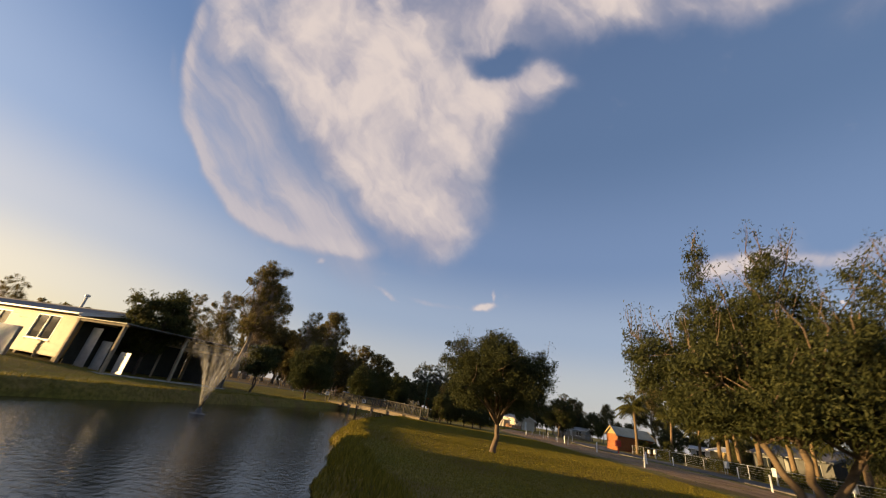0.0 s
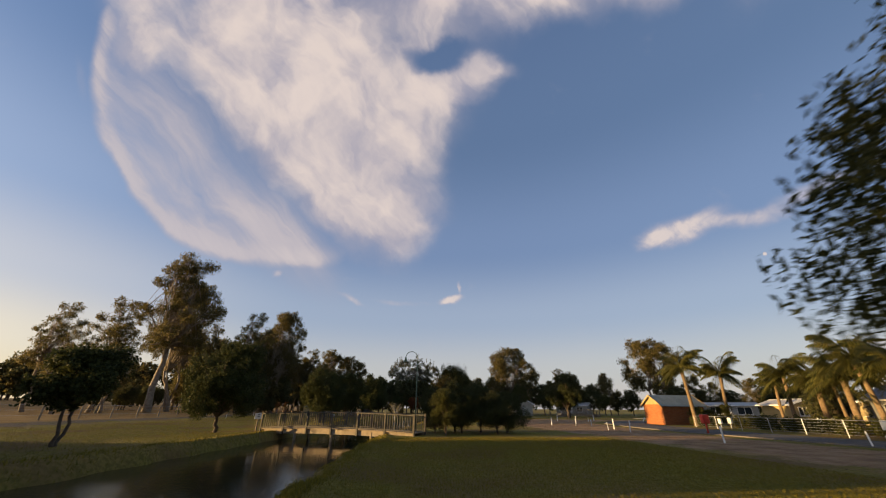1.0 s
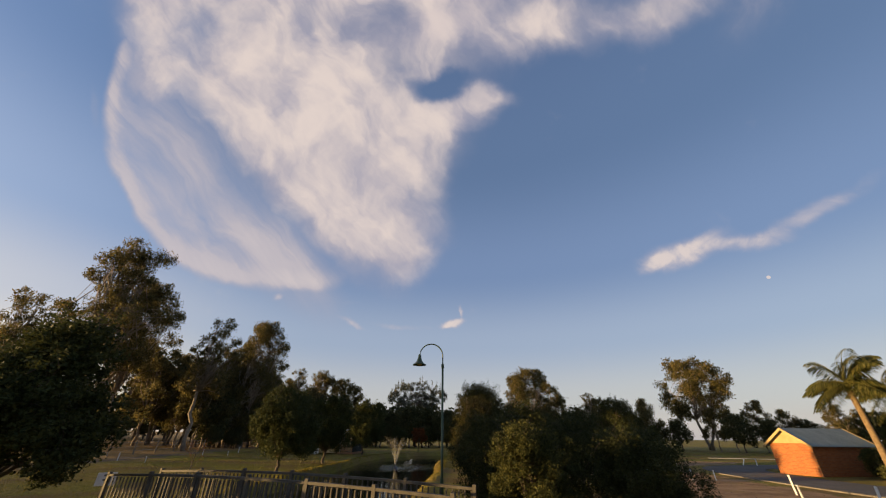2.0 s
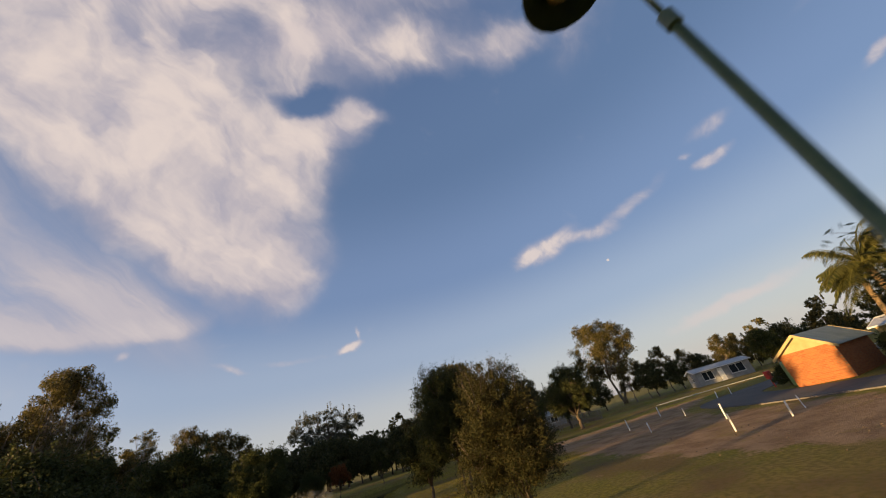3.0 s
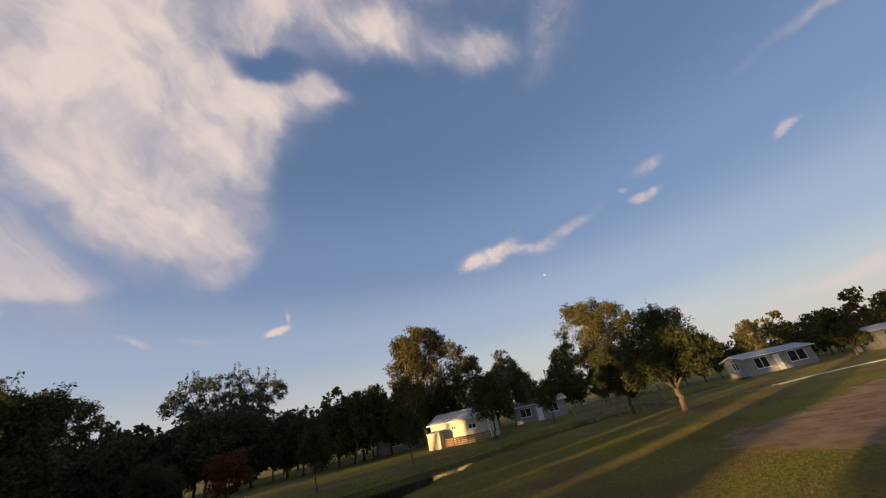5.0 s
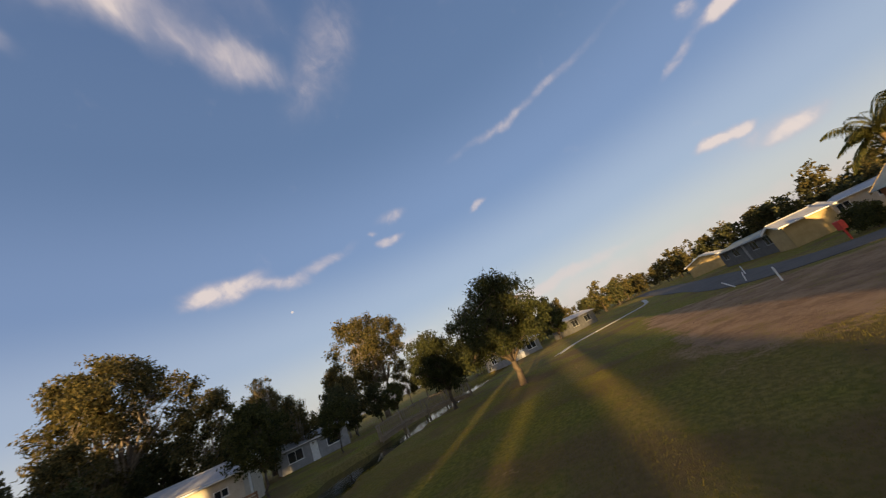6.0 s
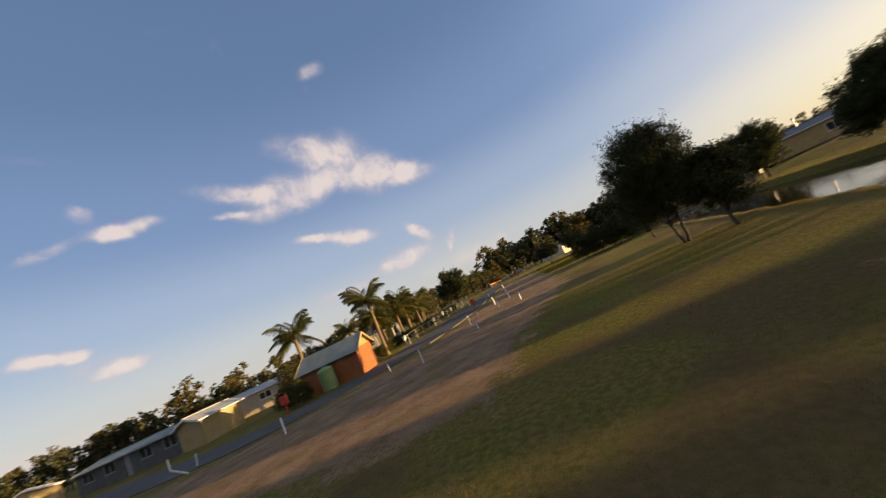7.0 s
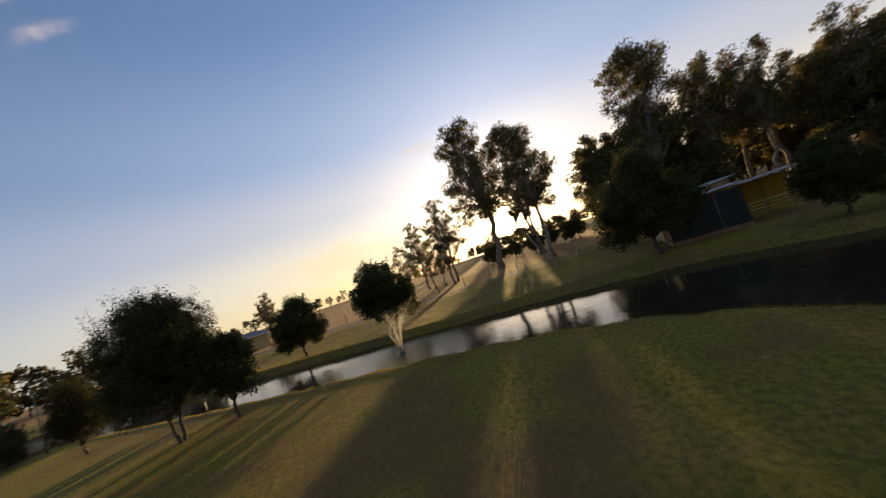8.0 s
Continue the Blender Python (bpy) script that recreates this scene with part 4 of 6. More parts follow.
for src, gx, gy, s, turn in ((GUM_C, 68.0, 113.0, 1.14, 70), (GUM_B, -38.0, 64.0, 0.86, 200), (WOOD_GUM, -36.5, 63.8, 1.12, 120),
                             (GUM_B, -40, 58.5, 0.72, 10), (WOOD_GUM, -37, 60.5, 0.78, 50), (WOOD_GUM, -36.0, 62.5, 0.80, 190), (WOOD_GUM, -34, 88, 0.8, 100), (WOOD_GUM, -37.0, 31.5, 0.62, 20), (WOOD_GUM, -46, 70, 0.7, 250), (GUM_A, -26, 136, 0.80, 60), (GUM_C, -21, 138, 0.95, 150),
                             (GUM_B, -49, 18, 0.62, 80), (GUM_B, -52, 14, 0.56, 190),
                             (GUM_A, -32, 94, 0.66, 200), (GUM_D, -27, 93, 0.98, 20), (GUM_B, -24.5, 109, 0.9, 310),
                             (GUM_B, -29, 98.8, 0.95, 40), (GUM_B, -32, 100.5, 1.05, 130), (GUM_B, -27.5, 102.3, 0.9, 220), (GUM_B, -34, 103.6, 1.1, 300), (GUM_B, -30, 105.2, 1.0, 80),
                             (GUM_C, 45, 118, 0.62, 200), (GUM_B, 40, 112, 0.72, 60)):
    copy_thing(src, spot(gx, gy, turn, s))

LEAF_GREY = leaf_material("grey_fan_tree_leaf", (0.055, 0.062, 0.042), (0.150, 0.152, 0.105), 0.3)
fan = [(7.0 * math.sin(a) * u, 2.2 * math.cos(3 * a), 6.0 + (8.2 - 3.6 * abs(math.sin(a)) ** 2.2) * u, 1.0, 1.0, 1.25)
       for u in (0.45, 0.72, 1.0) for a in np.linspace(-1.25, 1.25, 11)]
grow_tree("fan_tree", spot(1.3, 126.8), "broad grey-green tree with upright fanning branches", 56, fan,
          LEAF_GREY, BARK_DARK, 0.4, 4.0, 420, 44, 0.5, (0.34, 0.12), -0.4, 0.3, 2, 33, 40, 30)

# woods: a few kinds repeated
WOOD_A = grow_tree("woodland_tree", spot(-33, 88), "dark bushy gum in the woodland edge", 61, gum_lobes(61, 11, 3.4, 2.4, 16),
                   LEAF_GUM, BARK_PALE, 0.16, 3.0, 180, 40, 0.7, (0.36, 0.14), 0.8, 0.35, 1, 14, 16, 0, group="woodland trees")
WOOD_B = grow_tree("woodland_tree", spot(-25.5, 110), "dark dense tree in the woodland edge", 62, ball_lobes(62, 8.5, 3.6, 0.8, 12),
                   LEAF_DARK, BARK_DARK, 0.18, 1.6, 220, 32, 0.7, (0.40, 0.20), 0.4, 0.45, 1, 10, 8, 6, group="woodland trees")
WOOD_C = grow_tree("woodland_tree", spot(-40, 105), "tall narrow gum in the woodland edge", 63, gum_lobes(63, 13, 2.6, 3.5, 14),
                   LEAF_GUM, BARK_PALE, 0.15, 4.0, 150, 40, 0.65, (0.36, 0.14), 0.8, 0.35, 1, 14, 20, 0, group="woodland trees")
wood_rng = random.Random(7)


def wood_row(x0, y0, x1, y1, count, depth, kinds, lo, hi):
    for k in range(count):
        t = (k + wood_rng.uniform(0.1, 0.9)) / count
        ux, uy = x1 - x0, y1 - y0
        span = math.hypot(ux, uy)
        off = wood_rng.uniform(-0.5, 0.5) * depth
        copy_thing(wood_rng.choice(kinds), spot(x0 + ux * t - uy / span * off, y0 + uy * t + ux / span * off,
                                                wood_rng.uniform(0, 360), wood_rng.uniform(lo, hi)))


wood_row(-33, 87, -29, 97, 11, 6, (WOOD_A, WOOD_A, WOOD_C, WOOD_B), 0.7, 1.0)       # west wood, front
wood_row(-28, 107, -25, 122, 10, 7, (WOOD_A, WOOD_A, WOOD_C, WOOD_B), 0.75, 1.1)
wood_row(-29, 86, -26, 97, 9, 4, (WOOD_B, WOOD_A), 0.24, 0.42)                      # undergrowth
wood_row(-25, 107, -23, 118, 8, 4, (WOOD_B, WOOD_A), 0.24, 0.42)
wood_row(-45, 67, -44, 91, 10, 5, (WOOD_B, WOOD_A), 0.30, 0.46)                       # scrub at the field fence, thickened to shade the lawn
# extra bushes added to block the low sun from a wedge of lawn
for sx, sy, s in ((-44.0, 77.4, 0.42), (-45.5, 80.2, 0.44), (-44.5, 83.4, 0.40)):
    copy_thing(WOOD_B, spot(sx, sy, 30 * sy, s))
wood_row(-42, 88, -37, 96, 8, 6, (WOOD_A, WOOD_C), 0.9, 1.2)                        # west wood, behind
wood_row(-40, 108, -36, 134, 16, 12, (WOOD_A, WOOD_C), 0.85, 1.25)
wood_row(-34, 126, 20, 116, 28, 7, (WOOD_B,), 0.75, 1.05)                            # dark north belt
wood_row(14, 116, 58, 108, 18, 7, (WOOD_B, WOOD_A), 0.62, 0.95)
wood_row(37, 48, 35, 18, 12, 3, (WOOD_B,), 0.34, 0.5)                                # behind the palms
wood_row(60, 104, 84, 84, 12, 6, (WOOD_B, WOOD_A), 0.6, 0.85)

# far tree lines, joined: from, to, count, depth, share of gums, smallest, largest
FAR_ROWS = (
    (-40, 110, -105, 122, 28, 8, 0.5, 0.8, 1.15), (-30, 142, 40, 130, 22, 8, 0.4, 0.95, 1.2), (84, 90, 165, 34, 60, 14, 0.6, 0.45, 0.85),
    (125, 44, 62, 30, 40, 10, 0.5, 0.5, 0.8), (62, 40, 40, 8, 26, 8, 0.4, 0.38, 0.6), (42, 10, 22, -42, 34, 8, 0.4, 0.45, 0.85),
    (24, -44, -40, -58, 34, 6, 0.2, 1.0, 1.35), (22, -52, -75, -68, 34, 10, 0.5, 1.0, 1.4), (-90, -110, -235, -10, 44, 20, 0.3, 0.5, 0.9),
    (-235, -10, -190, 170, 40, 24, 0.4, 0.5, 0.9), (-105, 114, -200, 40, 36, 12, 0.4, 0.5, 0.72), (-60, 116, -150, 124, 22, 10, 0.4, 0.8, 1.1),
)


def far_woods():
    rng = np.random.default_rng(77)
    centres, sizes, kinds = [], [], []
    wood = Build()
    for x0, y0, x1, y1, count, depth, gums, lo, hi in FAR_ROWS:
        span = math.hypot(x1 - x0, y1 - y0)
        for k in range(count):
            t = (k + rng.uniform(0.0, 1.0)) / count
            off = rng.uniform(-0.5, 0.5) * depth
            px, py = x0 + (x1 - x0) * t - (y1 - y0) / span * off, y0 + (y1 - y0) * t + (x1 - x0) / span * off
            s = rng.uniform(lo, hi)
            gum = rng.uniform() < gums
            seed = int(rng.integers(1000))
            lobes = gum_lobes(seed, 10.5, 4.0, 0.6, 16) if gum else ball_lobes(seed, 8.5, 3.6, 0.4, 11)
            _, pts = lobe_points(rng, lobes, 74, 12, 0.75, 0.45)
            z = float(land_height(np.array(px), np.array(py)))
            centres.append(pts * s + (px, py, z))
            sizes.append(np.full(len(pts), s * rng.uniform(0.9, 1.1)))
            kinds.append(np.full(len(pts), 1 if gum else 0))
            wood.tube([(px, py, z - 0.2), (px + rng.uniform(-0.3, 0.3) * s, py, z + 3 * s), (px, py + rng.uniform(-0.4, 0.4) * s, z + 6.5 * s)], [0.2 * s, 0.15 * s, 0.06 * s], 5)
    centres, sizes, kinds = np.concatenate(centres), np.concatenate(sizes)[:, None], np.concatenate(kinds)
    n = len(centres)
    axis = rng.normal(size=(n, 3)) - (0, 0, 0.4)
    axis /= np.linalg.norm(axis, axis=1, keepdims=True)
    side = np.cross(axis, rng.normal(size=(n, 3)))
    side /= np.linalg.norm(side, axis=1, keepdims=True) + 1e-9
    a, w = axis * 0.42 * sizes, side * 0.22 * sizes
    leaf = np.stack([centres - a, centres + w, centres + a, centres - w], 1).reshape(-1, 3)
    verts = np.concatenate([leaf, np.array(wood.v)])
    bark_faces = [tuple(i + len(leaf) for i in f) for f in wood.f]
    me = bpy.data.meshes.new("far_woods")
    me.from_pydata(verts.tolist(), [], np.arange(4 * n).reshape(n, 4).tolist() + bark_faces)
    for m in (LEAF_DARK, LEAF_GUM, BARK_DARK):
        me.materials.append(m)
    me.polygons.foreach_set("material_index", np.concatenate([kinds, np.full(len(bark_faces), 2)]).astype(np.int32))
    me.update()
    return me


tagged(new("far_woods", far_woods()), "distant belt of dark trees and pale gums round the park", "trees", kind="stuff")


def palm_tree(m, height, seed, label, fronds=20, girth=1.0):
    rng = np.random.default_rng(seed)
    palm = thing("palm_tree", m, label, "palm tree", "palm row")
    wood = Build()
    lean = rng.uniform(-0.25, 0.25, size=2)
    pts = [(lean[0] * t * t, lean[1] * t * t, -0.15 + (height + 0.15) * t) for t in np.linspace(0, 1, 9)]
    wood.tube(pts, [girth * r for r in (0.26, 0.20, 0.18, 0.17, 0.16, 0.155, 0.15, 0.15, 0.18)], 10)
    part("trunk", wood, BARK_PALM, palm, smooth=True)
    shaft = Build()
    shaft.tube([pts[-1], (pts[-1][0], pts[-1][1], height + 0.55)], [0.17, 0.09], 8)
    part("crownshaft", shaft, LEAF_PALM, palm, "green crownshaft", True)
    head = np.array((pts[-1][0], pts[-1][1], height + 0.4))
    for k in range(fronds):
        a = 2.4 * k + rng.uniform(-0.2, 0.2)
        rise = rng.uniform(-0.2, 2.1)
        reach = rng.uniform(1.7, 2.35)
        out = np.array((math.cos(a), math.sin(a), 0))
        spine = [head + out * reach * t + np.array((0, 0, reach * (rise * t - (0.72 + 0.26 * rise) * t * t))) for t in np.linspace(0, 1, 9)]
        fb = Build()
        fb.tube([tuple(p) for p in spine], [0.03 * (1 - 0.85 * t) for t in np.linspace(0, 1, 9)], 4)
        across = np.cross(out, (0, 0, 1))
        for i in range(56):
            t = 0.12 + 0.86 * i / 55
            j = min(int(t * 8), 7)
            p = spine[j] + (spine[j + 1] - spine[j]) * (t * 8 - j)
            length = 0.78 * math.sin(math.pi * min(1, 0.15 + 0.8 * t)) + 0.1
            for sgn in (-1, 1):
                tip = p + across * sgn * length * 0.75 + out * length * 0.35 - np.array((0, 0, length * rng.uniform(0.45, 0.8)))
                mid = (p + tip) / 2 + np.array((0, 0, 0.06))
                w = out * 0.026
                fb.add([tuple(p), tuple(mid + w), tuple(tip), tuple(mid - w)], [(0, 1, 2, 3)])
        part("frond", fb, LEAF_PALM, palm)
    return palm


palm_tree(spot(26.6, 49.5), 4.9, 71, "tall feather palm with bare trunk beside the brick shed", 30)
PALM = palm_tree(spot(32.8, 52.4), 4.7, 72, "feather palm with bare trunk behind the brick shed", 28)
LOW_PALM = palm_tree(spot(29.0, 38.0), 3.3, 73, "low feather palm in the row behind the hedge", 30, 1.15)
for ppx, ppy, s, turn in ((30.4, 41.0, 1.0, 80), (29.0, 34.6, 1.1, 140), (28.6, 31.2, 0.95, 200), (29.2, 26.8, 1.05, 10)):
    copy_thing(LOW_PALM, spot(ppx, ppy, turn, s))
for ppx, ppy, s, turn in ((29.5, 42.6, 0.80, 40), (30.5, 39.8, 0.66, 100), (28.5, 36.2, 0.92, 170), (28.6, 29.5, 0.80, 300), (31.5, 45.4, 0.72, 20)):
    copy_thing(PALM, spot(ppx, ppy, turn, s))

for k, (bx, by, h, r) in enumerate(((28.6, 51.6, 1.7, 0.8), (29.9, 51.4, 1.5, 0.8), (31.3, 51.3, 1.9, 0.9), (27.0, 49.6, 1.0, 0.7), (29.6, 58.2, 1.4, 0.9), (31.2, 57.6, 1.6, 1.0))):
    grow_tree("shrub", spot(bx, by, 50 * k), "rounded green garden shrub beside the brick shed", 90 + k, ball_lobes(90 + k, h, r, 0.05, 8),
              LEAF_SHRUB, BARK_DARK, 0.03, 0.2, 110, 44, 0.2, (0.11, 0.05), 0.1, 0.4, 2, 8, 0, 0, "shrub", "garden shrubs")

# clipped hedge along the road and in front of the palms
HEDGE = grow_tree("hedge", pose(27.6, 38, 0), "low yellow-green hedge along the road", 75,
                  [(0, y, 0.55, 0.5, 0.8, 0.55) for y in (-2.4, -1.2, 0.0, 1.2, 2.4)], LEAF_SHRUB, BARK_DARK, 0.03, 0.2, 200, 44, 0.2, (0.12, 0.06), 0.0, 0.4, 3, 5, 0, 0, "hedge", "road hedge")
for hx, hy, turn in ((27.0, 32.2, 4), (26.6, 26.4, 2), (27.9, 43.6, -3), (26.4, 20.6, 0)):
    copy_thing(HEDGE, pose(hx, hy, 0, 0, 0, turn))


# ---- grass blades and stones ----
GRASS = leaf_material("grass_blade", (0.105, 0.100, 0.013), (0.260, 0.198, 0.030), 0.25)
grass_rng = np.random.default_rng(5)


def blades(count, xs, ys, tall, keep):
    bx, by = grass_rng.uniform(*xs, count), grass_rng.uniform(*ys, count)
    d = shore_distance(bx, by)
    earth = polygon_distance(bx, by, DIRT)
    ok = keep(d, earth)
    bx, by, d = bx[ok], by[ok], d[ok]
    n = len(bx)
    z = ground_height(bx, by, d) - 0.015
    a = grass_rng.uniform(0, 2 * math.pi, n)
    h = grass_rng.uniform(0.5, 1.2, n) * tall
    lean = grass_rng.normal(size=(n, 2)) * h[:, None] * 0.35
    w = h * 0.11 + 0.002
    left = np.stack([bx - np.cos(a) * w, by - np.sin(a) * w, z], 1)
    right = np.stack([bx + np.cos(a) * w, by + np.sin(a) * w, z], 1)
    tip = np.stack([bx + lean[:, 0], by + lean[:, 1], z + h], 1)
    return np.stack([left, right, tip], 1).reshape(-1, 3)


blade_sets = [
    blades(60000, (-22, -8), (8, 92), 0.08, lambda d, e: d > 0.3),
    blades(560000, (-4.0, 10), (3, 36), 0.05, lambda d, e: (d > 0.3) & (e > -0.5)),
    blades(400000, (1, 21), (60, 87), 0.042, lambda d, e: (d > 0.3) & (e > -0.5)),
    blades(160000, (-5, 11), (-2, 88), 0.09, lambda d, e: (d > -0.12) & (d < 0.75)),
    blades(120000, (-4.5, 2.5), (0, 24), 0.11, lambda d, e: (d > -0.12) & (d < 0.7)),
    blades(90000, (-14, -5), (0, 92), 0.12, lambda d, e: (d > -0.12) & (d < 0.8)),
]
all_blades = np.concatenate(blade_sets)
blade_mesh = bpy.data.meshes.new("grass")
blade_mesh.from_pydata(all_blades.tolist(), [], np.arange(len(all_blades)).reshape(-1, 3).tolist())
blade_mesh.materials.append(GRASS)
tagged(new("grass", blade_mesh), "short mown grass with longer tufts along the banks", "grass", kind="stuff")

stones = Build()
stone_rng = random.Random(9)
for _ in range(900):
    sx, sy = stone_rng.uniform(9, 24), stone_rng.uniform(14, 72)
    r = stone_rng.uniform(0.012, 0.05)
    pts = [(sx + r * stone_rng.uniform(0.6, 1.2) * math.cos(2.1 * k), sy + r * stone_rng.uniform(0.6, 1.2) * math.sin(2.1 * k), 0.0) for k in range(3)]
    stones.add(pts + [(sx, sy, r * stone_rng.uniform(0.5, 1.0))], [(0, 1, 3), (1, 2, 3), (2, 0, 3)])
tagged(new("pebbles", stones.mesh("pebbles", BARK_DARK)), "small dark stones and clods on bare earth", "stones", kind="stuff")


# ---- buildings ----
def wall_build(length, height, thick, holes=()):
    """A wall along x from 0 to length, y from 0 to thick, with rectangular holes (x0, x1, z0, z1) through it."""
    xs = sorted({0.0, length, *[h[0] for h in holes], *[h[1] for h in holes]})
    zs = sorted({0.0, height, *[h[2] for h in holes], *[h[3] for h in holes]})

    def solid(i, k):
        if not (0 <= i < len(xs) - 1 and 0 <= k < len(zs) - 1):
            return False
        cx, cz = (xs[i] + xs[i + 1]) / 2, (zs[k] + zs[k + 1]) / 2
        return not any(h[0] < cx < h[1] and h[2] < cz < h[3] for h in holes)

    index, b = {}, Build()

    def vert(i, j, k):
        if (i, j, k) not in index:
            index[i, j, k] = len(b.v)
            b.v.append((xs[i], thick * j, zs[k]))
        return index[i, j, k]

    for i in range(len(xs) - 1):
        for k in range(len(zs) - 1):
            if not solid(i, k):
                continue
            b.f.append((vert(i, 0, k), vert(i + 1, 0, k), vert(i + 1, 0, k + 1), vert(i, 0, k + 1)))
            b.f.append((vert(i, 1, k), vert(i, 1, k + 1), vert(i + 1, 1, k + 1), vert(i + 1, 1, k)))
            if not solid(i - 1, k):
                b.f.append((vert(i, 0, k), vert(i, 0, k + 1), vert(i, 1, k + 1), vert(i, 1, k)))
            if not solid(i + 1, k):
                b.f.append((vert(i + 1, 0, k), vert(i + 1, 1, k), vert(i + 1, 1, k + 1), vert(i + 1, 0, k + 1)))
            if not solid(i, k - 1):
                b.f.append((vert(i, 0, k), vert(i, 1, k), vert(i + 1, 1, k), vert(i + 1, 0, k)))
            if not solid(i, k + 1):
                b.f.append((vert(i, 0, k + 1), vert(i + 1, 0, k + 1), vert(i + 1, 1, k + 1), vert(i, 1, k + 1)))
    return b


def window_in(wall, x0, x1, z0, z1, thick, frame_mat, blind=False):
    """A framed window set into a wall's hole: frame, panes, sill."""
    w = Build()
    t = 0.05
    for dims in ((x0, x1, z0, z0 + t), (x0, x1, z1 - t, z1), (x0, x0 + t, z0 + t, z1 - t), (x1 - t, x1, z0 + t, z1 - t),
                 ((x0 + x1) / 2 - t / 2, (x0 + x1) / 2 + t / 2, z0 + t, z1 - t)):
        w.box(dims[0], dims[1], -0.02, thick * 0.7, dims[2], dims[3])
    win = part("window", w, frame_mat, wall, "painted window frame")
    for a, b in ((x0 + t, (x0 + x1) / 2 - t / 2), ((x0 + x1) / 2 + t / 2, x1 - t)):
        box_part("pane", (a, b, thick * 0.3, thick * 0.3 + 0.012, z0 + t, z1 - t), GLASS, win, "dark window glass")
        if blind:
            box_part("blind", (a, b, thick * 0.55, thick * 0.55 + 0.01, z0 + t + (z1 - z0) * 0.3, z1 - t), CLOTH, win, "pale drawn blind")
    box_part("sill", (x0 - 0.05, x1 + 0.05, -0.06, 0.0, z0 - 0.05, z0), frame_mat, win)
    return win


def corrugated(length, width, rise, drop=0.0, pitch=0.15, depth=0.018):
    """A sheet of corrugated roofing, length along x, ribs running along y from the low edge to the ridge."""
    n = max(4, int(length / pitch) * 2)
    top, low = [], []
    for i in range(n + 1):
        x = length * i / n
        d = depth if i % 2 else 0.0
        top.extend(((x, 0, drop + d), (x, width, drop + rise + d)))
        low.extend(((x, 0, drop + d - 0.03), (x, width, drop + rise + d - 0.03)))
    b = Build()
    m = 2 * (n + 1)
    faces = []
    for i in range(n):
        a = 2 * i
        faces.append((a, a + 2, a + 3, a + 1))
        faces.append((m + a, m + a + 1, m + a + 3, m + a + 2))
        faces.append((a, m + a, m + a + 2, a + 2))
        faces.append((a + 1, a + 3, m + a + 3, m + a + 1))
    faces.append((0, 1, m + 1, m))
    faces.append((2 * n, m + 2 * n, m + 2 * n + 1, 2 * n + 1))
    b.add(top + low, faces)
    return b


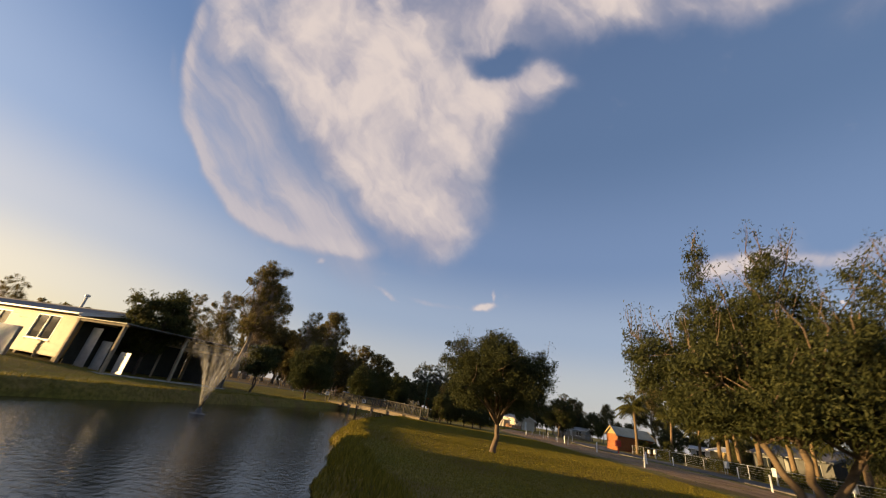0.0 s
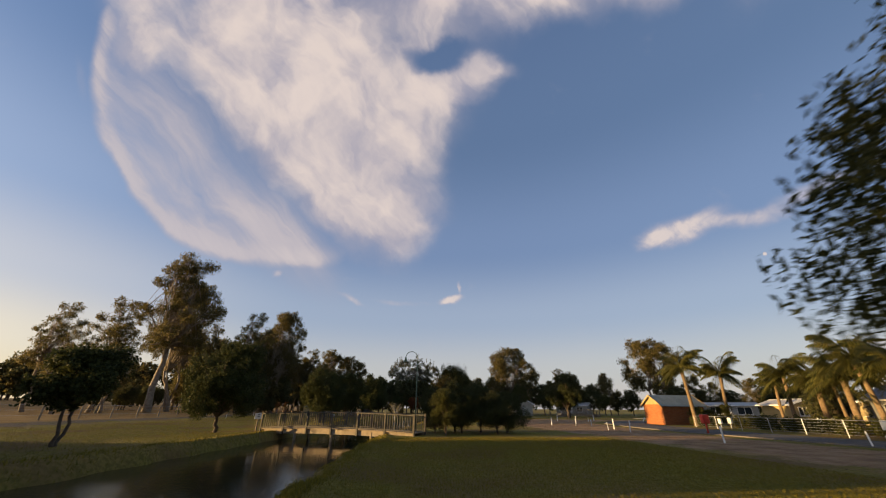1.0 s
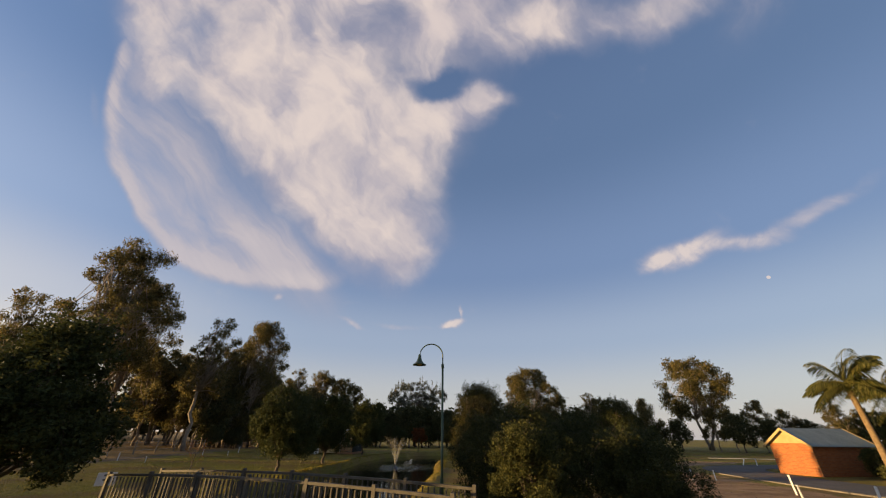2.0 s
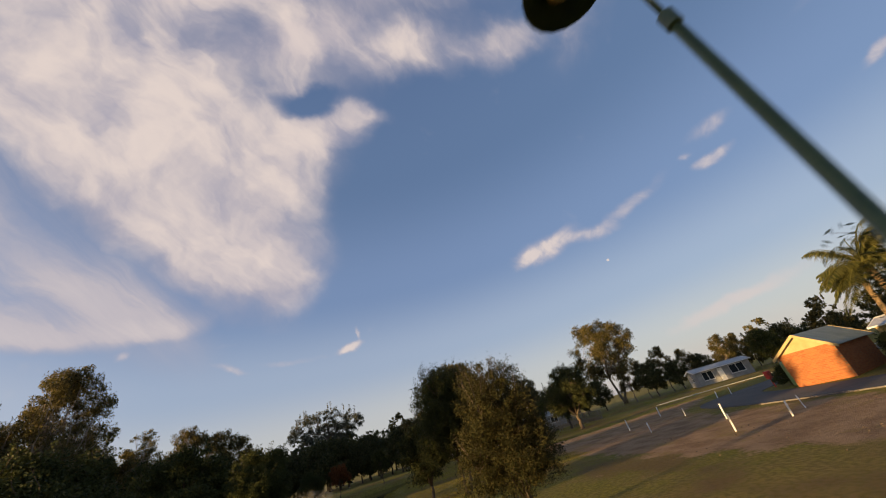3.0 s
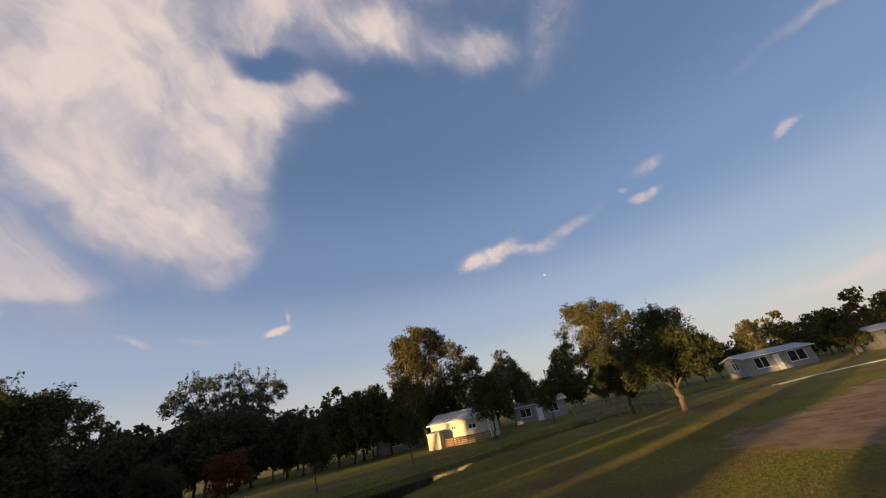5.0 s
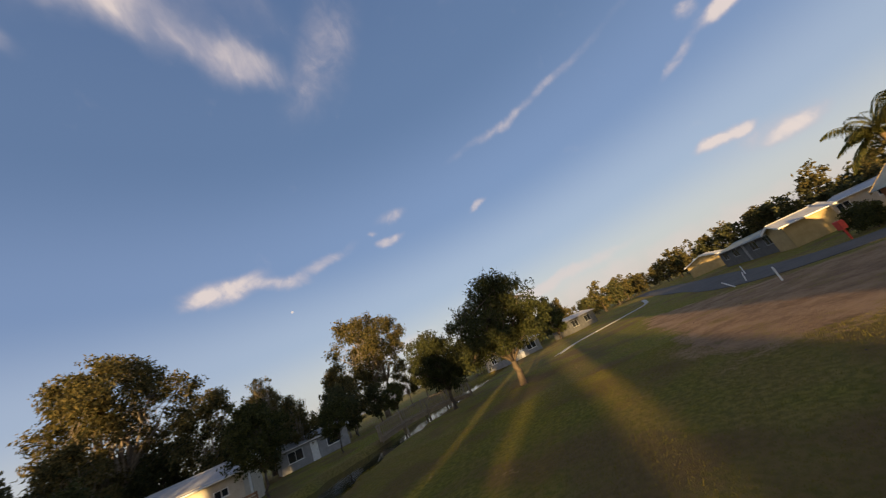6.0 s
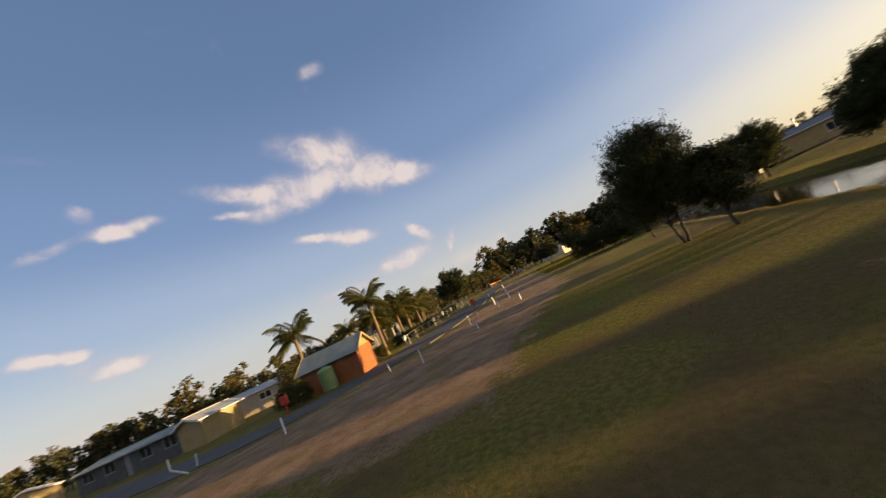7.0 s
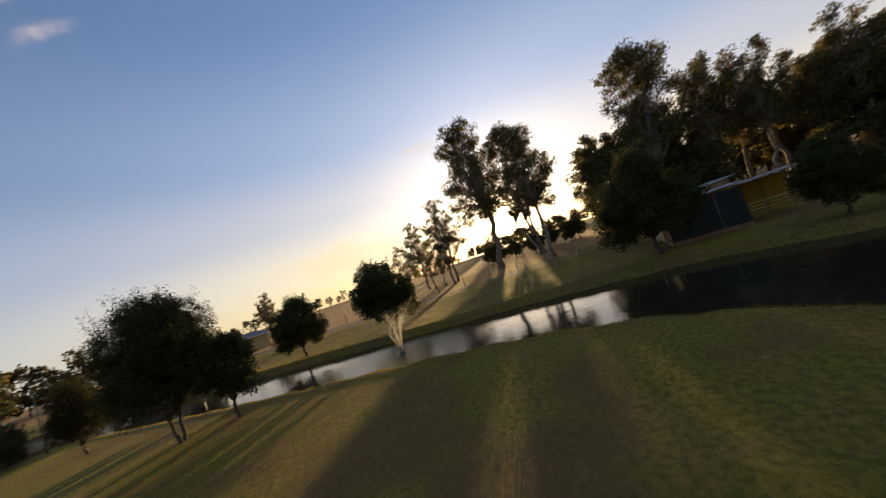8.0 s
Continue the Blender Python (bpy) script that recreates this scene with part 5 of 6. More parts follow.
def cabin(name, m, label, length, depth, height, rise, wall_mat, roof_mat, front=(), back=(), left=(), right=(), gable=True, trim=WHITE_PAINT, blind=False, boards=False, eave=0.3):
    """A cabin on its floor plan (x 0..length, y 0..depth, front at y 0): walls with real openings, windows or doors in them, roof, gutters."""
    house = thing(name, m, label, "house")
    thick = 0.14
    sides = ((front, length, Matrix.Identity(4)), (back, length, pose(length, depth, 0, 0, 0, 180)),
             (left, depth - 2 * thick, pose(0, depth - thick, 0, 0, 0, -90)), (right, depth - 2 * thick, pose(length, thick, 0, 0, 0, 90)))
    for holes, span, place in sides:
        wall = part("wall", wall_build(span, height, thick, [h[:4] for h in holes]), wall_mat, house, m=place)
        if boards and holes is front:
            z = 0.06
            while z < height - 0.15:
                cuts = sorted((h[0], h[1]) for h in holes if h[2] - 0.19 < z < h[3])
                x = 0.0
                for a, c in cuts + [(span, span)]:
                    if a - x > 0.05:
                        board = Build()
                        board.add([(x, -0.004, z + 0.19), (a, -0.004, z + 0.19), (a, -0.026, z), (x, -0.026, z), (x, -0.002, z), (a, -0.002, z)],
                                  [(0, 3, 2, 1), (3, 4, 5, 2)])
                        part("weatherboard", board, wall_mat, wall)
                    x = max(x, c)
                z += 0.19
        for h in holes:
            if len(h) > 4 and h[4] == "door":
                leaf = box_part("door", (h[0] + 0.03, h[1] - 0.03, 0.04, 0.09, h[2], h[3] - 0.03), trim, wall, "plain painted door", 0.008)
                knob = Build()
                knob.tube([(h[1] - 0.15, 0.04, h[2] + 1.0), (h[1] - 0.15, -0.03, h[2] + 1.0)], [0.025, 0.03], 8)
                part("handle", knob, METAL_GREY, leaf, "steel door handle")
            else:
                window_in(wall, *h[:4], thick, trim, blind)
    box_part("floor", (thick, length - thick, thick, depth - thick, 0.0, 0.08), TIMBER, house)
    if gable:
        half = depth / 2 + eave
        slope = rise * half / (depth / 2)
        for place in (pose(-eave, -eave, height - rise * eave / (depth / 2), 0, 0, 0), pose(length + eave, depth + eave, height - rise * eave / (depth / 2), 0, 0, 180)):
            part("roof", corrugated(length + 2 * eave, half, slope), roof_mat, house, m=place)
        for x0 in (0.0, length - thick):
            g = Build()
            g.add([(x0, 0, height), (x0, depth, height), (x0, depth / 2, height + rise - 0.04), (x0 + thick, 0, height), (x0 + thick, depth, height), (x0 + thick, depth / 2, height + rise - 0.04)],
                  [(0, 2, 1), (3, 4, 5), (0, 1, 4, 3), (1, 2, 5, 4), (2, 0, 3, 5)])
            part("gable", g, wall_mat, house)
        ridge = Build()
        ridge.tube([(-eave, depth / 2, height + rise + 0.02), (length + eave, depth / 2, height + rise + 0.02)], [0.07, 0.07], 6)
        part("ridge_cap", ridge, roof_mat, house)
        for x0 in (-eave - 0.03, length + eave):
            for y0, y1 in ((-eave, depth / 2), (depth + eave, depth / 2)):
                barge = Build()
                low, top = height - rise * eave / (depth / 2), height + rise
                barge.add([(x0, y0, low - 0.16), (x0, y1, top - 0.16), (x0, y1, top + 0.03), (x0, y0, low + 0.03),
                           (x0 + 0.03, y0, low - 0.16), (x0 + 0.03, y1, top - 0.16), (x0 + 0.03, y1, top + 0.03), (x0 + 0.03, y0, low + 0.03)],
                          [(0, 1, 2, 3), (7, 6, 5, 4), (0, 4, 5, 1), (1, 5, 6, 2), (2, 6, 7, 3), (3, 7, 4, 0)])
                part("barge_board", barge, trim, house, "pale barge board")
        edges = ((-eave - 0.1, -eave), (depth + eave, depth + eave + 0.1))
        z = height - rise * eave / (depth / 2)
    else:
        part("roof", corrugated(length + 2 * eave, depth + 2 * eave, rise), roof_mat, house, m=pose(-eave, -eave, height, 0, 0, 0))
        for x0 in (0.0, length - thick):
            g = Build()
            g.add([(x0, 0, height), (x0, depth, height), (x0, depth, height + rise - 0.05), (x0 + thick, 0, height), (x0 + thick, depth, height), (x0 + thick, depth, height + rise - 0.05)],
                  [(0, 2, 1), (3, 4, 5), (0, 1, 4, 3), (1, 2, 5, 4), (2, 0, 3, 5)])
            part("gable", g, wall_mat, house)
        box_part("fascia", (0.0, length, depth - thick, depth, height, height + rise - 0.05), wall_mat, house)
        edges, z = ((-eave - 0.1, -eave),), height
    for y0, y1 in edges:
        box_part("gutter", (-eave, length + eave, y0, y1, z - 0.1, z), trim, house, bevel=0.015)
    return house


def win(x, z, w, h):
    return (x, x + w, z, z + h)


def door(x, w=0.85, h=2.02):
    return (x, x + w, 0.0, h, "door")


# brick shed with gable end to the sun
SHED_M = pose(26.0, 53.0, 0.0, 0, 0, 3)
shed = thing("brick_shed", SHED_M, "small orange brick shed with cream gable and grey-green tin roof", "shed")
SHED_L, SHED_W, SHED_H, SHED_RISE = 4.9, 2.9, 1.95, 0.95
for place, span in ((Matrix.Identity(4), SHED_L), (pose(SHED_L, SHED_W, 0, 0, 0, 180), SHED_L), (pose(0, SHED_W - 0.11, 0, 0, 0, -90), SHED_W - 0.22), (pose(SHED_L, 0.11, 0, 0, 0, 90), SHED_W - 0.22)):
    part("wall", wall_build(span, SHED_H, 0.11), BRICK_WALL, shed, "orange brick wall", m=place)
eave = 0.28
slope_drop = SHED_RISE * eave / (SHED_W / 2)
for place in (pose(-eave, -eave, SHED_H - slope_drop, 0, 0, 0), pose(SHED_L + eave, SHED_W + eave, SHED_H - slope_drop, 0, 0, 180)):
    part("roof", corrugated(SHED_L + 2 * eave, SHED_W / 2 + eave, SHED_RISE + slope_drop), GREY_ROOF, shed, m=place)
for x0 in (0.0, SHED_L - 0.11):
    g = Build()
    g.add([(x0, 0, SHED_H), (x0, SHED_W, SHED_H), (x0, SHED_W / 2, SHED_H + SHED_RISE - 0.05), (x0 + 0.11, 0, SHED_H), (x0 + 0.11, SHED_W, SHED_H), (x0 + 0.11, SHED_W / 2, SHED_H + SHED_RISE - 0.05)],
          [(0, 2, 1), (3, 4, 5), (0, 1, 4, 3), (1, 2, 5, 4), (2, 0, 3, 5)])
    part("gable", g, CREAM, shed, "cream boarded gable")
for x0 in (-eave - 0.03, SHED_L + eave):
    for y0 in (-eave, SHED_W + eave):
        barge = Build()
        low, top = SHED_H - slope_drop, SHED_H + SHED_RISE
        barge.add([(x0, y0, low - 0.14), (x0, SHED_W / 2, top - 0.14), (x0, SHED_W / 2, top + 0.04), (x0, y0, low + 0.04),
                   (x0 + 0.03, y0, low - 0.14), (x0 + 0.03, SHED_W / 2, top - 0.14), (x0 + 0.03, SHED_W / 2, top + 0.04), (x0 + 0.03, y0, low + 0.04)],
                  [(0, 1, 2, 3), (7, 6, 5, 4), (0, 4, 5, 1), (1, 5, 6, 2), (2, 6, 7, 3), (3, 7, 4, 0)])
        part("barge_board", barge, CREAM, shed, "cream barge board")

tank = thing("water_tank", pose(28.2, 56.7, 0, 0, 0, 0), "ribbed green round rainwater tank beside the brick shed", "water tank")
tb = Build()
profile = [(0.0, 0.0), (0.56, 0.0)]
for k in range(12):
    profile.extend(((0.58, 0.06 + 0.12 * k), (0.56, 0.12 + 0.12 * k)))
profile.extend(((0.54, 1.52), (0.2, 1.66), (0.0, 1.68)))
tb.lathe(profile, 24)
part("tank_body", tb, TANK_GREEN, tank, smooth=True)
lid = Build()
lid.lathe([(0.0, 1.72), (0.17, 1.72), (0.18, 1.66), (0.0, 1.66)], 14)
part("lid", lid, TANK_GREEN, tank)

# cream cabin on the west bank, with carport
HOUSE_ANGLE = -15.0
west = pose(-19.9, 21.3, 0.42, 0, 0, HOUSE_ANGLE) @ pose(-15.0, 0, 0)
cream_cabin = cabin("cabin", west, "long cream weatherboard cabin with dark roof on the west bank", 15.0, 6.6, 2.45, 0.7, CREAM, DARK_ROOF,
      front=(win(0.9, 0.9, 1.5, 1.1), win(4.6, 1.45, 0.8, 0.45), win(4.4, 0.55, 0.8, 0.4), win(7.4, 0.85, 1.9, 1.2), win(11.6, 0.75, 2.0, 1.35)),
      right=(door(1.6), win(3.4, 0.9, 1.4, 1.0)), back=(win(3, 0.9, 1.5, 1.0), win(9, 0.9, 1.5, 1.0)), left=(win(2.2, 0.9, 1.4, 1.0),), blind=True, boards=True)
for sx in np.arange(0.3, 15, 1.6):
    for sy in (0.1, 6.4):
        box_part("stump", (sx - 0.1, sx + 0.1, sy - 0.1, sy + 0.1, -0.7, 0.0), TIMBER, cream_cabin)
flue = Build()
flue.tube([(7.2, 4.2, 2.7), (7.2, 4.2, 4.1)], [0.09, 0.09], 10)
flue.lathe([(0.0, 4.35), (0.17, 4.28), (0.17, 4.16), (0.0, 4.12)], 12, (7.2, 4.2))
part("flue", flue, METAL_GREY, cream_cabin, "steel flue with cowl")

carport = thing("carport", west @ pose(15.2, -0.4, -0.3), "open timber carport with flat dark roof beside the cabin", "carport")
part("roof", corrugated(3.9, 8.0, 0.25), DARK_ROOF, carport, m=pose(0, 0, 2.45))
for qx, qy in ((0.15, 0.2), (3.6, 0.2), (3.6, 3.9), (3.6, 7.7), (0.15, 7.7)):
    box_part("post", (qx - 0.07, qx + 0.07, qy - 0.07, qy + 0.07, -0.4, 2.5), TIMBER, carport, bevel=0.01)
for qy in (0.2, 7.7):
    box_part("beam", (0.0, 3.8, qy - 0.05, qy + 0.05, 2.30, 2.46), TIMBER, carport)
box_part("slab", (0, 3.9, 0, 8, -0.42, -0.02), CONCRETE, carport)
# dark panels added at the back and house side to paint the carport's shade
box_part("back_wall", (0.0, 3.8, 7.78, 7.84, -0.02, 2.4), DARK_WALL, carport, "dark panel standing in for shade at the back of the carport")
# near-black material for panels that stand in for shade
SHADE_FILL = surface("painted_shade", (0.020, 0.022, 0.018), (0.045, 0.046, 0.036), 3, 0.95, 0.3, 60)
box_part("side_blind", (0.02, 0.05, 0.5, 7.6, 0.05, 2.35), SHADE_FILL, carport, "dark panel standing in for shade along the house wall")
for k, (x0, h) in enumerate(((0.35, 2.1), (1.15, 1.5), (2.5, 1.1))):
    box_part("sheet", (x0, x0 + 0.75, 0.9 + 0.25 * k, 0.93 + 0.25 * k, 0.0, h), METAL_GREY, carport, "grey iron sheet leaning in the carport")

screen = thing("tin_screen", west @ pose(9.8, -2.2, -0.35), "grey corrugated tin screen in front of the cabin", "fence")
for k in range(5):
    part("sheet", corrugated(1.05, 0.02, 0.0, pitch=0.1), METAL_GREY, screen, m=pose(1.06 * k, 0, 0.02, 0, 0, 0) @ pose(0, 0, 0, 90, 0, 0) @ Matrix.Diagonal((1, 75, 1, 1)))
for k in range(6):
    box_part("post", (1.06 * k - 0.04, 1.06 * k + 0.04, 0.03, 0.11, -0.3, 1.5), TIMBER, screen)
aircon = thing("air_conditioner", west @ pose(3.4, -0.5, -0.2), "white air conditioning unit under the window", "air conditioner")
box_part("case", (0, 0.85, 0, 0.35, 0.0, 0.65), WHITE_PAINT, aircon, bevel=0.02)
fan = Build()
fan.tube([(0.32, -0.02, 0.33), (0.32, 0.0, 0.33)], [0.25, 0.25], 18)
part("grille", fan, METAL_GREY, aircon)
foot = Build()
foot.box(0.05, 0.8, 0.05, 0.3, -0.4, 0.0)
part("stand", foot, CONCRETE, aircon)

# cream hut with timber veranda on the north-west bank
hut_m = pose(-18.2, 86.6, 0.10, 0, 0, -12.0)
hut = cabin("cabin", hut_m, "low honey-coloured timber hut with grey tin roof at the wood's edge", 7.4, 4.4, 2.55, 0.45, HONEY, GREY_ROOF,
            front=(win(1.2, 1.55, 1.6, 0.4), win(4.6, 1.6, 1.7, 0.35)), right=(door(0.9), win(2.2, 0.9, 1.0, 1.0)), gable=False, boards=True)
porch = thing("veranda", hut_m @ pose(7.55, 0.1, 0), "stained timber veranda with railing on the hut", "veranda")
part("roof", corrugated(2.3, 4.2, 0.2), TIN_ROOF, porch, m=pose(0, 0, 2.35))
for qx, qy in ((2.1, 0.1), (2.1, 4.0), (0.1, 0.1)):
    box_part("post", (qx - 0.05, qx + 0.05, qy - 0.05, qy + 0.05, -0.15, 2.4), TIMBER_WARM, porch)
box_part("deck", (0, 2.2, 0, 4.1, -0.12, 0.12), TIMBER_WARM, porch)
for k in range(5):
    box_part("rail", (0.1, 2.1, 0.08, 0.12, 0.28 + 0.16 * k, 0.38 + 0.16 * k), TIMBER_WARM, porch)
# three dark panels added to paint shade over the hut's east end
for k in range(3):
    box_part("drop_blind", (2.165, 2.18, 0.05 + 1.36 * k, 1.36 + 1.36 * k, 0.15, 2.3), SHADE_FILL, porch, "dark panel standing in for shade on the veranda")
copy_thing(aircon, hut_m @ pose(4.2, -0.5, 0.0))
annex = thing("garden_shed", hut_m @ pose(-0.6, -1.1, -0.1), "ribbed tan metal garden shed against the hut", "shed")
part("front", corrugated(1.9, 0.02, 0.0, pitch=0.16), HONEY, annex, m=pose(0, 0, 0.02, 90, 0, 0) @ Matrix.Diagonal((1, 75, 1, 1)))
box_part("body", (0.02, 1.88, 0.03, 1.0, 0.0, 1.5), HONEY, annex)
part("roof", corrugated(2.0, 1.2, 0.15), TIN_ROOF, annex, m=pose(-0.05, -0.1, 1.52))

# white house beyond the channel
wh_m = pose(20.9, 104.6, 0.0, 0, 0, -55.0)
cabin("cabin", wh_m, "white two-window house with pale tin roof beyond the channel", 6.4, 5.2, 2.5, 0.8, WHITE_WALL, TIN_ROOF,
                    front=(win(2.6, 1.5, 0.5, 0.45), win(4.6, 1.3, 0.9, 0.5)), left=(win(1.0, 1.55, 0.7, 0.5),), right=(door(1.2),), boards=True)
fence_b = thing("timber_fence", wh_m @ pose(2.2, -1.2, 0), "low warm timber rail fence before the white house", "fence")
for k in range(7):
    box_part("post", (0.85 * k - 0.04, 0.85 * k + 0.04, -0.04, 0.04, 0, 0.85), TIMBER_WARM, fence_b)
for k in range(4):
    box_part("rail", (-0.05, 5.15, 0.042, 0.07, 0.12 + 0.19 * k, 0.25 + 0.19 * k), TIMBER_WARM, fence_b)
lean_shed = thing("garden_shed", wh_m @ pose(0.2, -1.5, 0), "pale ribbed metal shed at the white house", "shed")
box_part("body", (0, 1.5, 0.03, 1.1, 0.0, 1.6), WHITE_WALL, lean_shed)
part("front", corrugated(1.5, 0.02, 0.0, pitch=0.15), WHITE_WALL, lean_shed, m=pose(0, 0.02, 0.0, 90, 0, 0) @ Matrix.Diagonal((1, 80, 1, 1)))
part("roof", corrugated(1.6, 1.3, 0.15), TIN_ROOF, lean_shed, m=pose(-0.05, -0.08, 1.62))

cabin("cabin", pose(37.2, 108.8, 0, 0, 0, -40), "grey cabin with long pale roof and veranda behind trees", 7.5, 5.0, 2.3, 0.6, GREY_WALL, TIN_ROOF,
      front=(win(0.8, 0.8, 1.6, 1.1), door(3.2), win(5.0, 0.8, 1.4, 1.1)), left=(win(1.5, 0.9, 1.2, 1.0),))
cabin("cabin", pose(58.5, 86.0, 0, 0, 0, -38), "pale grey cabin with wide veranda openings", 8.4, 5.0, 2.3, 0.5, GREY_WALL, TIN_ROOF,
      front=(win(0.9, 0.7, 1.7, 1.3), door(3.4), win(5.2, 0.7, 2.2, 1.3)), left=(win(1.6, 0.9, 1.2, 1.0),), right=(win(1.6, 0.9, 1.2, 1.0),))
cabin("cabin", pose(69.0, 75.5, 0, 0, 0, -46), "brown-grey cabin with pale roof in the far row", 7.0, 4.6, 2.3, 0.5, DARK_WALL, TIN_ROOF, trim=GREY_WALL,
      front=(win(0.9, 0.8, 1.5, 1.1), win(4.2, 0.8, 1.5, 1.1)), left=(win(1.4, 0.9, 1.2, 1.0),))
cabin("cabin", pose(20.5, 118.0, 0, 0, 0, 0), "dark-roofed grey cabin half hidden in the north belt", 6.0, 4.6, 2.3, 0.6, GREY_WALL, TIN_ROOF,
      front=(win(0.9, 0.8, 1.4, 1.1), door(3.4)))

# row of cabins along the road, behind the shed
long_m = pose(43.2, 55.2, 0, 0, 0, 176) @ pose(-15.5, 0, 0)
cabin("cabin", long_m, "long dark cabin with grey tin roof along the road", 15.5, 4.4, 2.0, 0.4, DARK_WALL, GREY_ROOF, trim=GREY_WALL,
      front=(win(1.0, 0.9, 1.6, 0.9), win(4.2, 0.9, 1.6, 0.9), door(7.0), win(9.2, 0.9, 1.6, 0.9), win(12.4, 0.9, 1.6, 0.9)), right=(win(1.5, 0.9, 1.2, 0.9),))
cabin("cabin", pose(43.2, 52.2, 0, 0, 0, 84), "cream annex with sunlit end wall beside the long cabin", 3.6, 3.0, 2.1, 0.45, CREAM, TIN_ROOF,
      front=(win(0.4, 0.9, 1.0, 0.9),), left=(win(0.8, 0.9, 1.0, 0.9),))
caravan = cabin("cabin", pose(46.6, 48.9, 0, 0, 0, 196), "pale grey park cabin with a sunlit cream end", 6.4, 3.4, 2.1, 0.35, WHITE_WALL, TIN_ROOF,
                front=(win(0.8, 1.0, 1.3, 0.7), win(4.2, 1.0, 1.3, 0.7)), right=(win(0.8, 1.0, 1.2, 0.8),))
box_part("end_cladding", (6.402, 6.43, 0.0, 3.4, 0.0, 2.1), CREAM, caravan, "cream end cladding")
cabin("cabin", pose(78.0, 50.5, 0, 0, 0, 150), "small yellow-cream house with low roof at the road's far end", 7.0, 5.0, 2.1, 0.8, CREAM, TIN_ROOF,
      front=(win(0.8, 0.9, 1.2, 0.9), win(4.4, 0.9, 1.2, 0.9)))
cabin("cabin", pose(33.0, 40.0, 0, 0, 0, -85), "dark park building among the palms", 7.0, 5.0, 2.3, 0.9, DARK_WALL, DARK_ROOF,
      front=(win(0.8, 0.9, 1.3, 1.0), door(3.0), win(4.8, 0.9, 1.3, 1.0)), trim=GREY_WALL)
cabin("cabin", pose(34.5, 28.0, 0, 0, 0, -85), "grey building with grey roof behind the palms", 7.0, 5.0, 2.3, 0.8, GREY_WALL, GREY_ROOF,
      front=(win(0.8, 0.9, 1.3, 1.0), win(4.4, 0.9, 1.3, 1.0)), trim=DARK_WALL)
cabin("cabin", pose(6.0, -30.0, 0, 0, 0, 150), "pale cabin with low roof at the south trees", 7.5, 5.0, 2.3, 0.7, WHITE_WALL, TIN_ROOF,
      front=(win(0.8, 0.9, 1.3, 1.0), win(4.4, 0.9, 1.3, 1.0)))
cabin("cabin", pose(-30.0, 3.0, 0.4, 0, 0, 120), "grey cabin at the field's edge", 8.0, 5.0, 2.3, 0.7, GREY_WALL, DARK_ROOF,
      front=(win(0.8, 0.9, 1.3, 1.0), win(4.4, 0.9, 1.3, 1.0)))

# ---- road, path, pegs ----
def strip_mesh(line, width, z, thick, name, material):
    """A slab of even width along a line of points."""
    pts = [Vector((x, y, 0)) for x, y in line]
    fine_pts = []
    for i in range(len(pts) - 1):
        p0, p1, p2, p3 = pts[max(i - 1, 0)], pts[i], pts[i + 1], pts[min(i + 2, len(pts) - 1)]
        for k in range(8):
            t = k / 8
            fine_pts.append(0.5 * (2 * p1 + (p2 - p0) * t + (2 * p0 - 5 * p1 + 4 * p2 - p3) * t * t + (3 * p1 - p0 - 3 * p2 + p3) * t ** 3))
    fine_pts.append(pts[-1])
    b, verts, faces = Build(), [], []
    for i, p in enumerate(fine_pts):
        ahead = (fine_pts[min(i + 1, len(fine_pts) - 1)] - fine_pts[max(i - 1, 0)]).normalized()
        side = Vector((-ahead.y, ahead.x, 0)) * width / 2
        zz = z + float(land_height(np.array(p.x), np.array(p.y)))
        for q, h in ((p - side, zz - thick), (p - side, zz), (p + side, zz), (p + side, zz - thick)):
            verts.append((q.x, q.y, h))
    for i in range(len(fine_pts) - 1):
        for k in range(4):
            j = (k + 1) % 4
            faces.append((4 * i + k, 4 * i + j, 4 * i + 4 + j, 4 * i + 4 + k))
    b.add(verts, faces)
    return b.mesh(name, material)


ROAD = ((17.5, -40), (19.5, -10), (20.2, 15), (20.6, 30), (21.4, 45), (23.0, 55), (27.5, 61.5), (36, 62.8), (50, 61), (75, 58), (140, 50))
tagged(new("road", strip_mesh(ROAD, 4.2, 0.035, 0.3, "road", ASPHALT)), "narrow worn grey asphalt park road", "road", kind="structure")
tagged(new("kerb_path", strip_mesh(((38, 77.6), (44, 75.4), (51, 69.8), (60, 64.8), (75, 62.0)), 0.55, 0.05, 0.25, "kerb_path", CONCRETE)), "pale concrete edging path beside the far lawn", "path", kind="structure")
KERB = surface("weathered_kerb", (0.095, 0.082, 0.068), (0.17, 0.15, 0.125), 3, 0.92, 0.4, 40)
side_line = [(x - 2.35, y + 0.4) for x, y in ROAD[2:6]]
tagged(new("kerb", strip_mesh(side_line, 0.11, 0.06, 0.3, "kerb", KERB)), "pale concrete kerb along the road", "kerb", kind="structure")

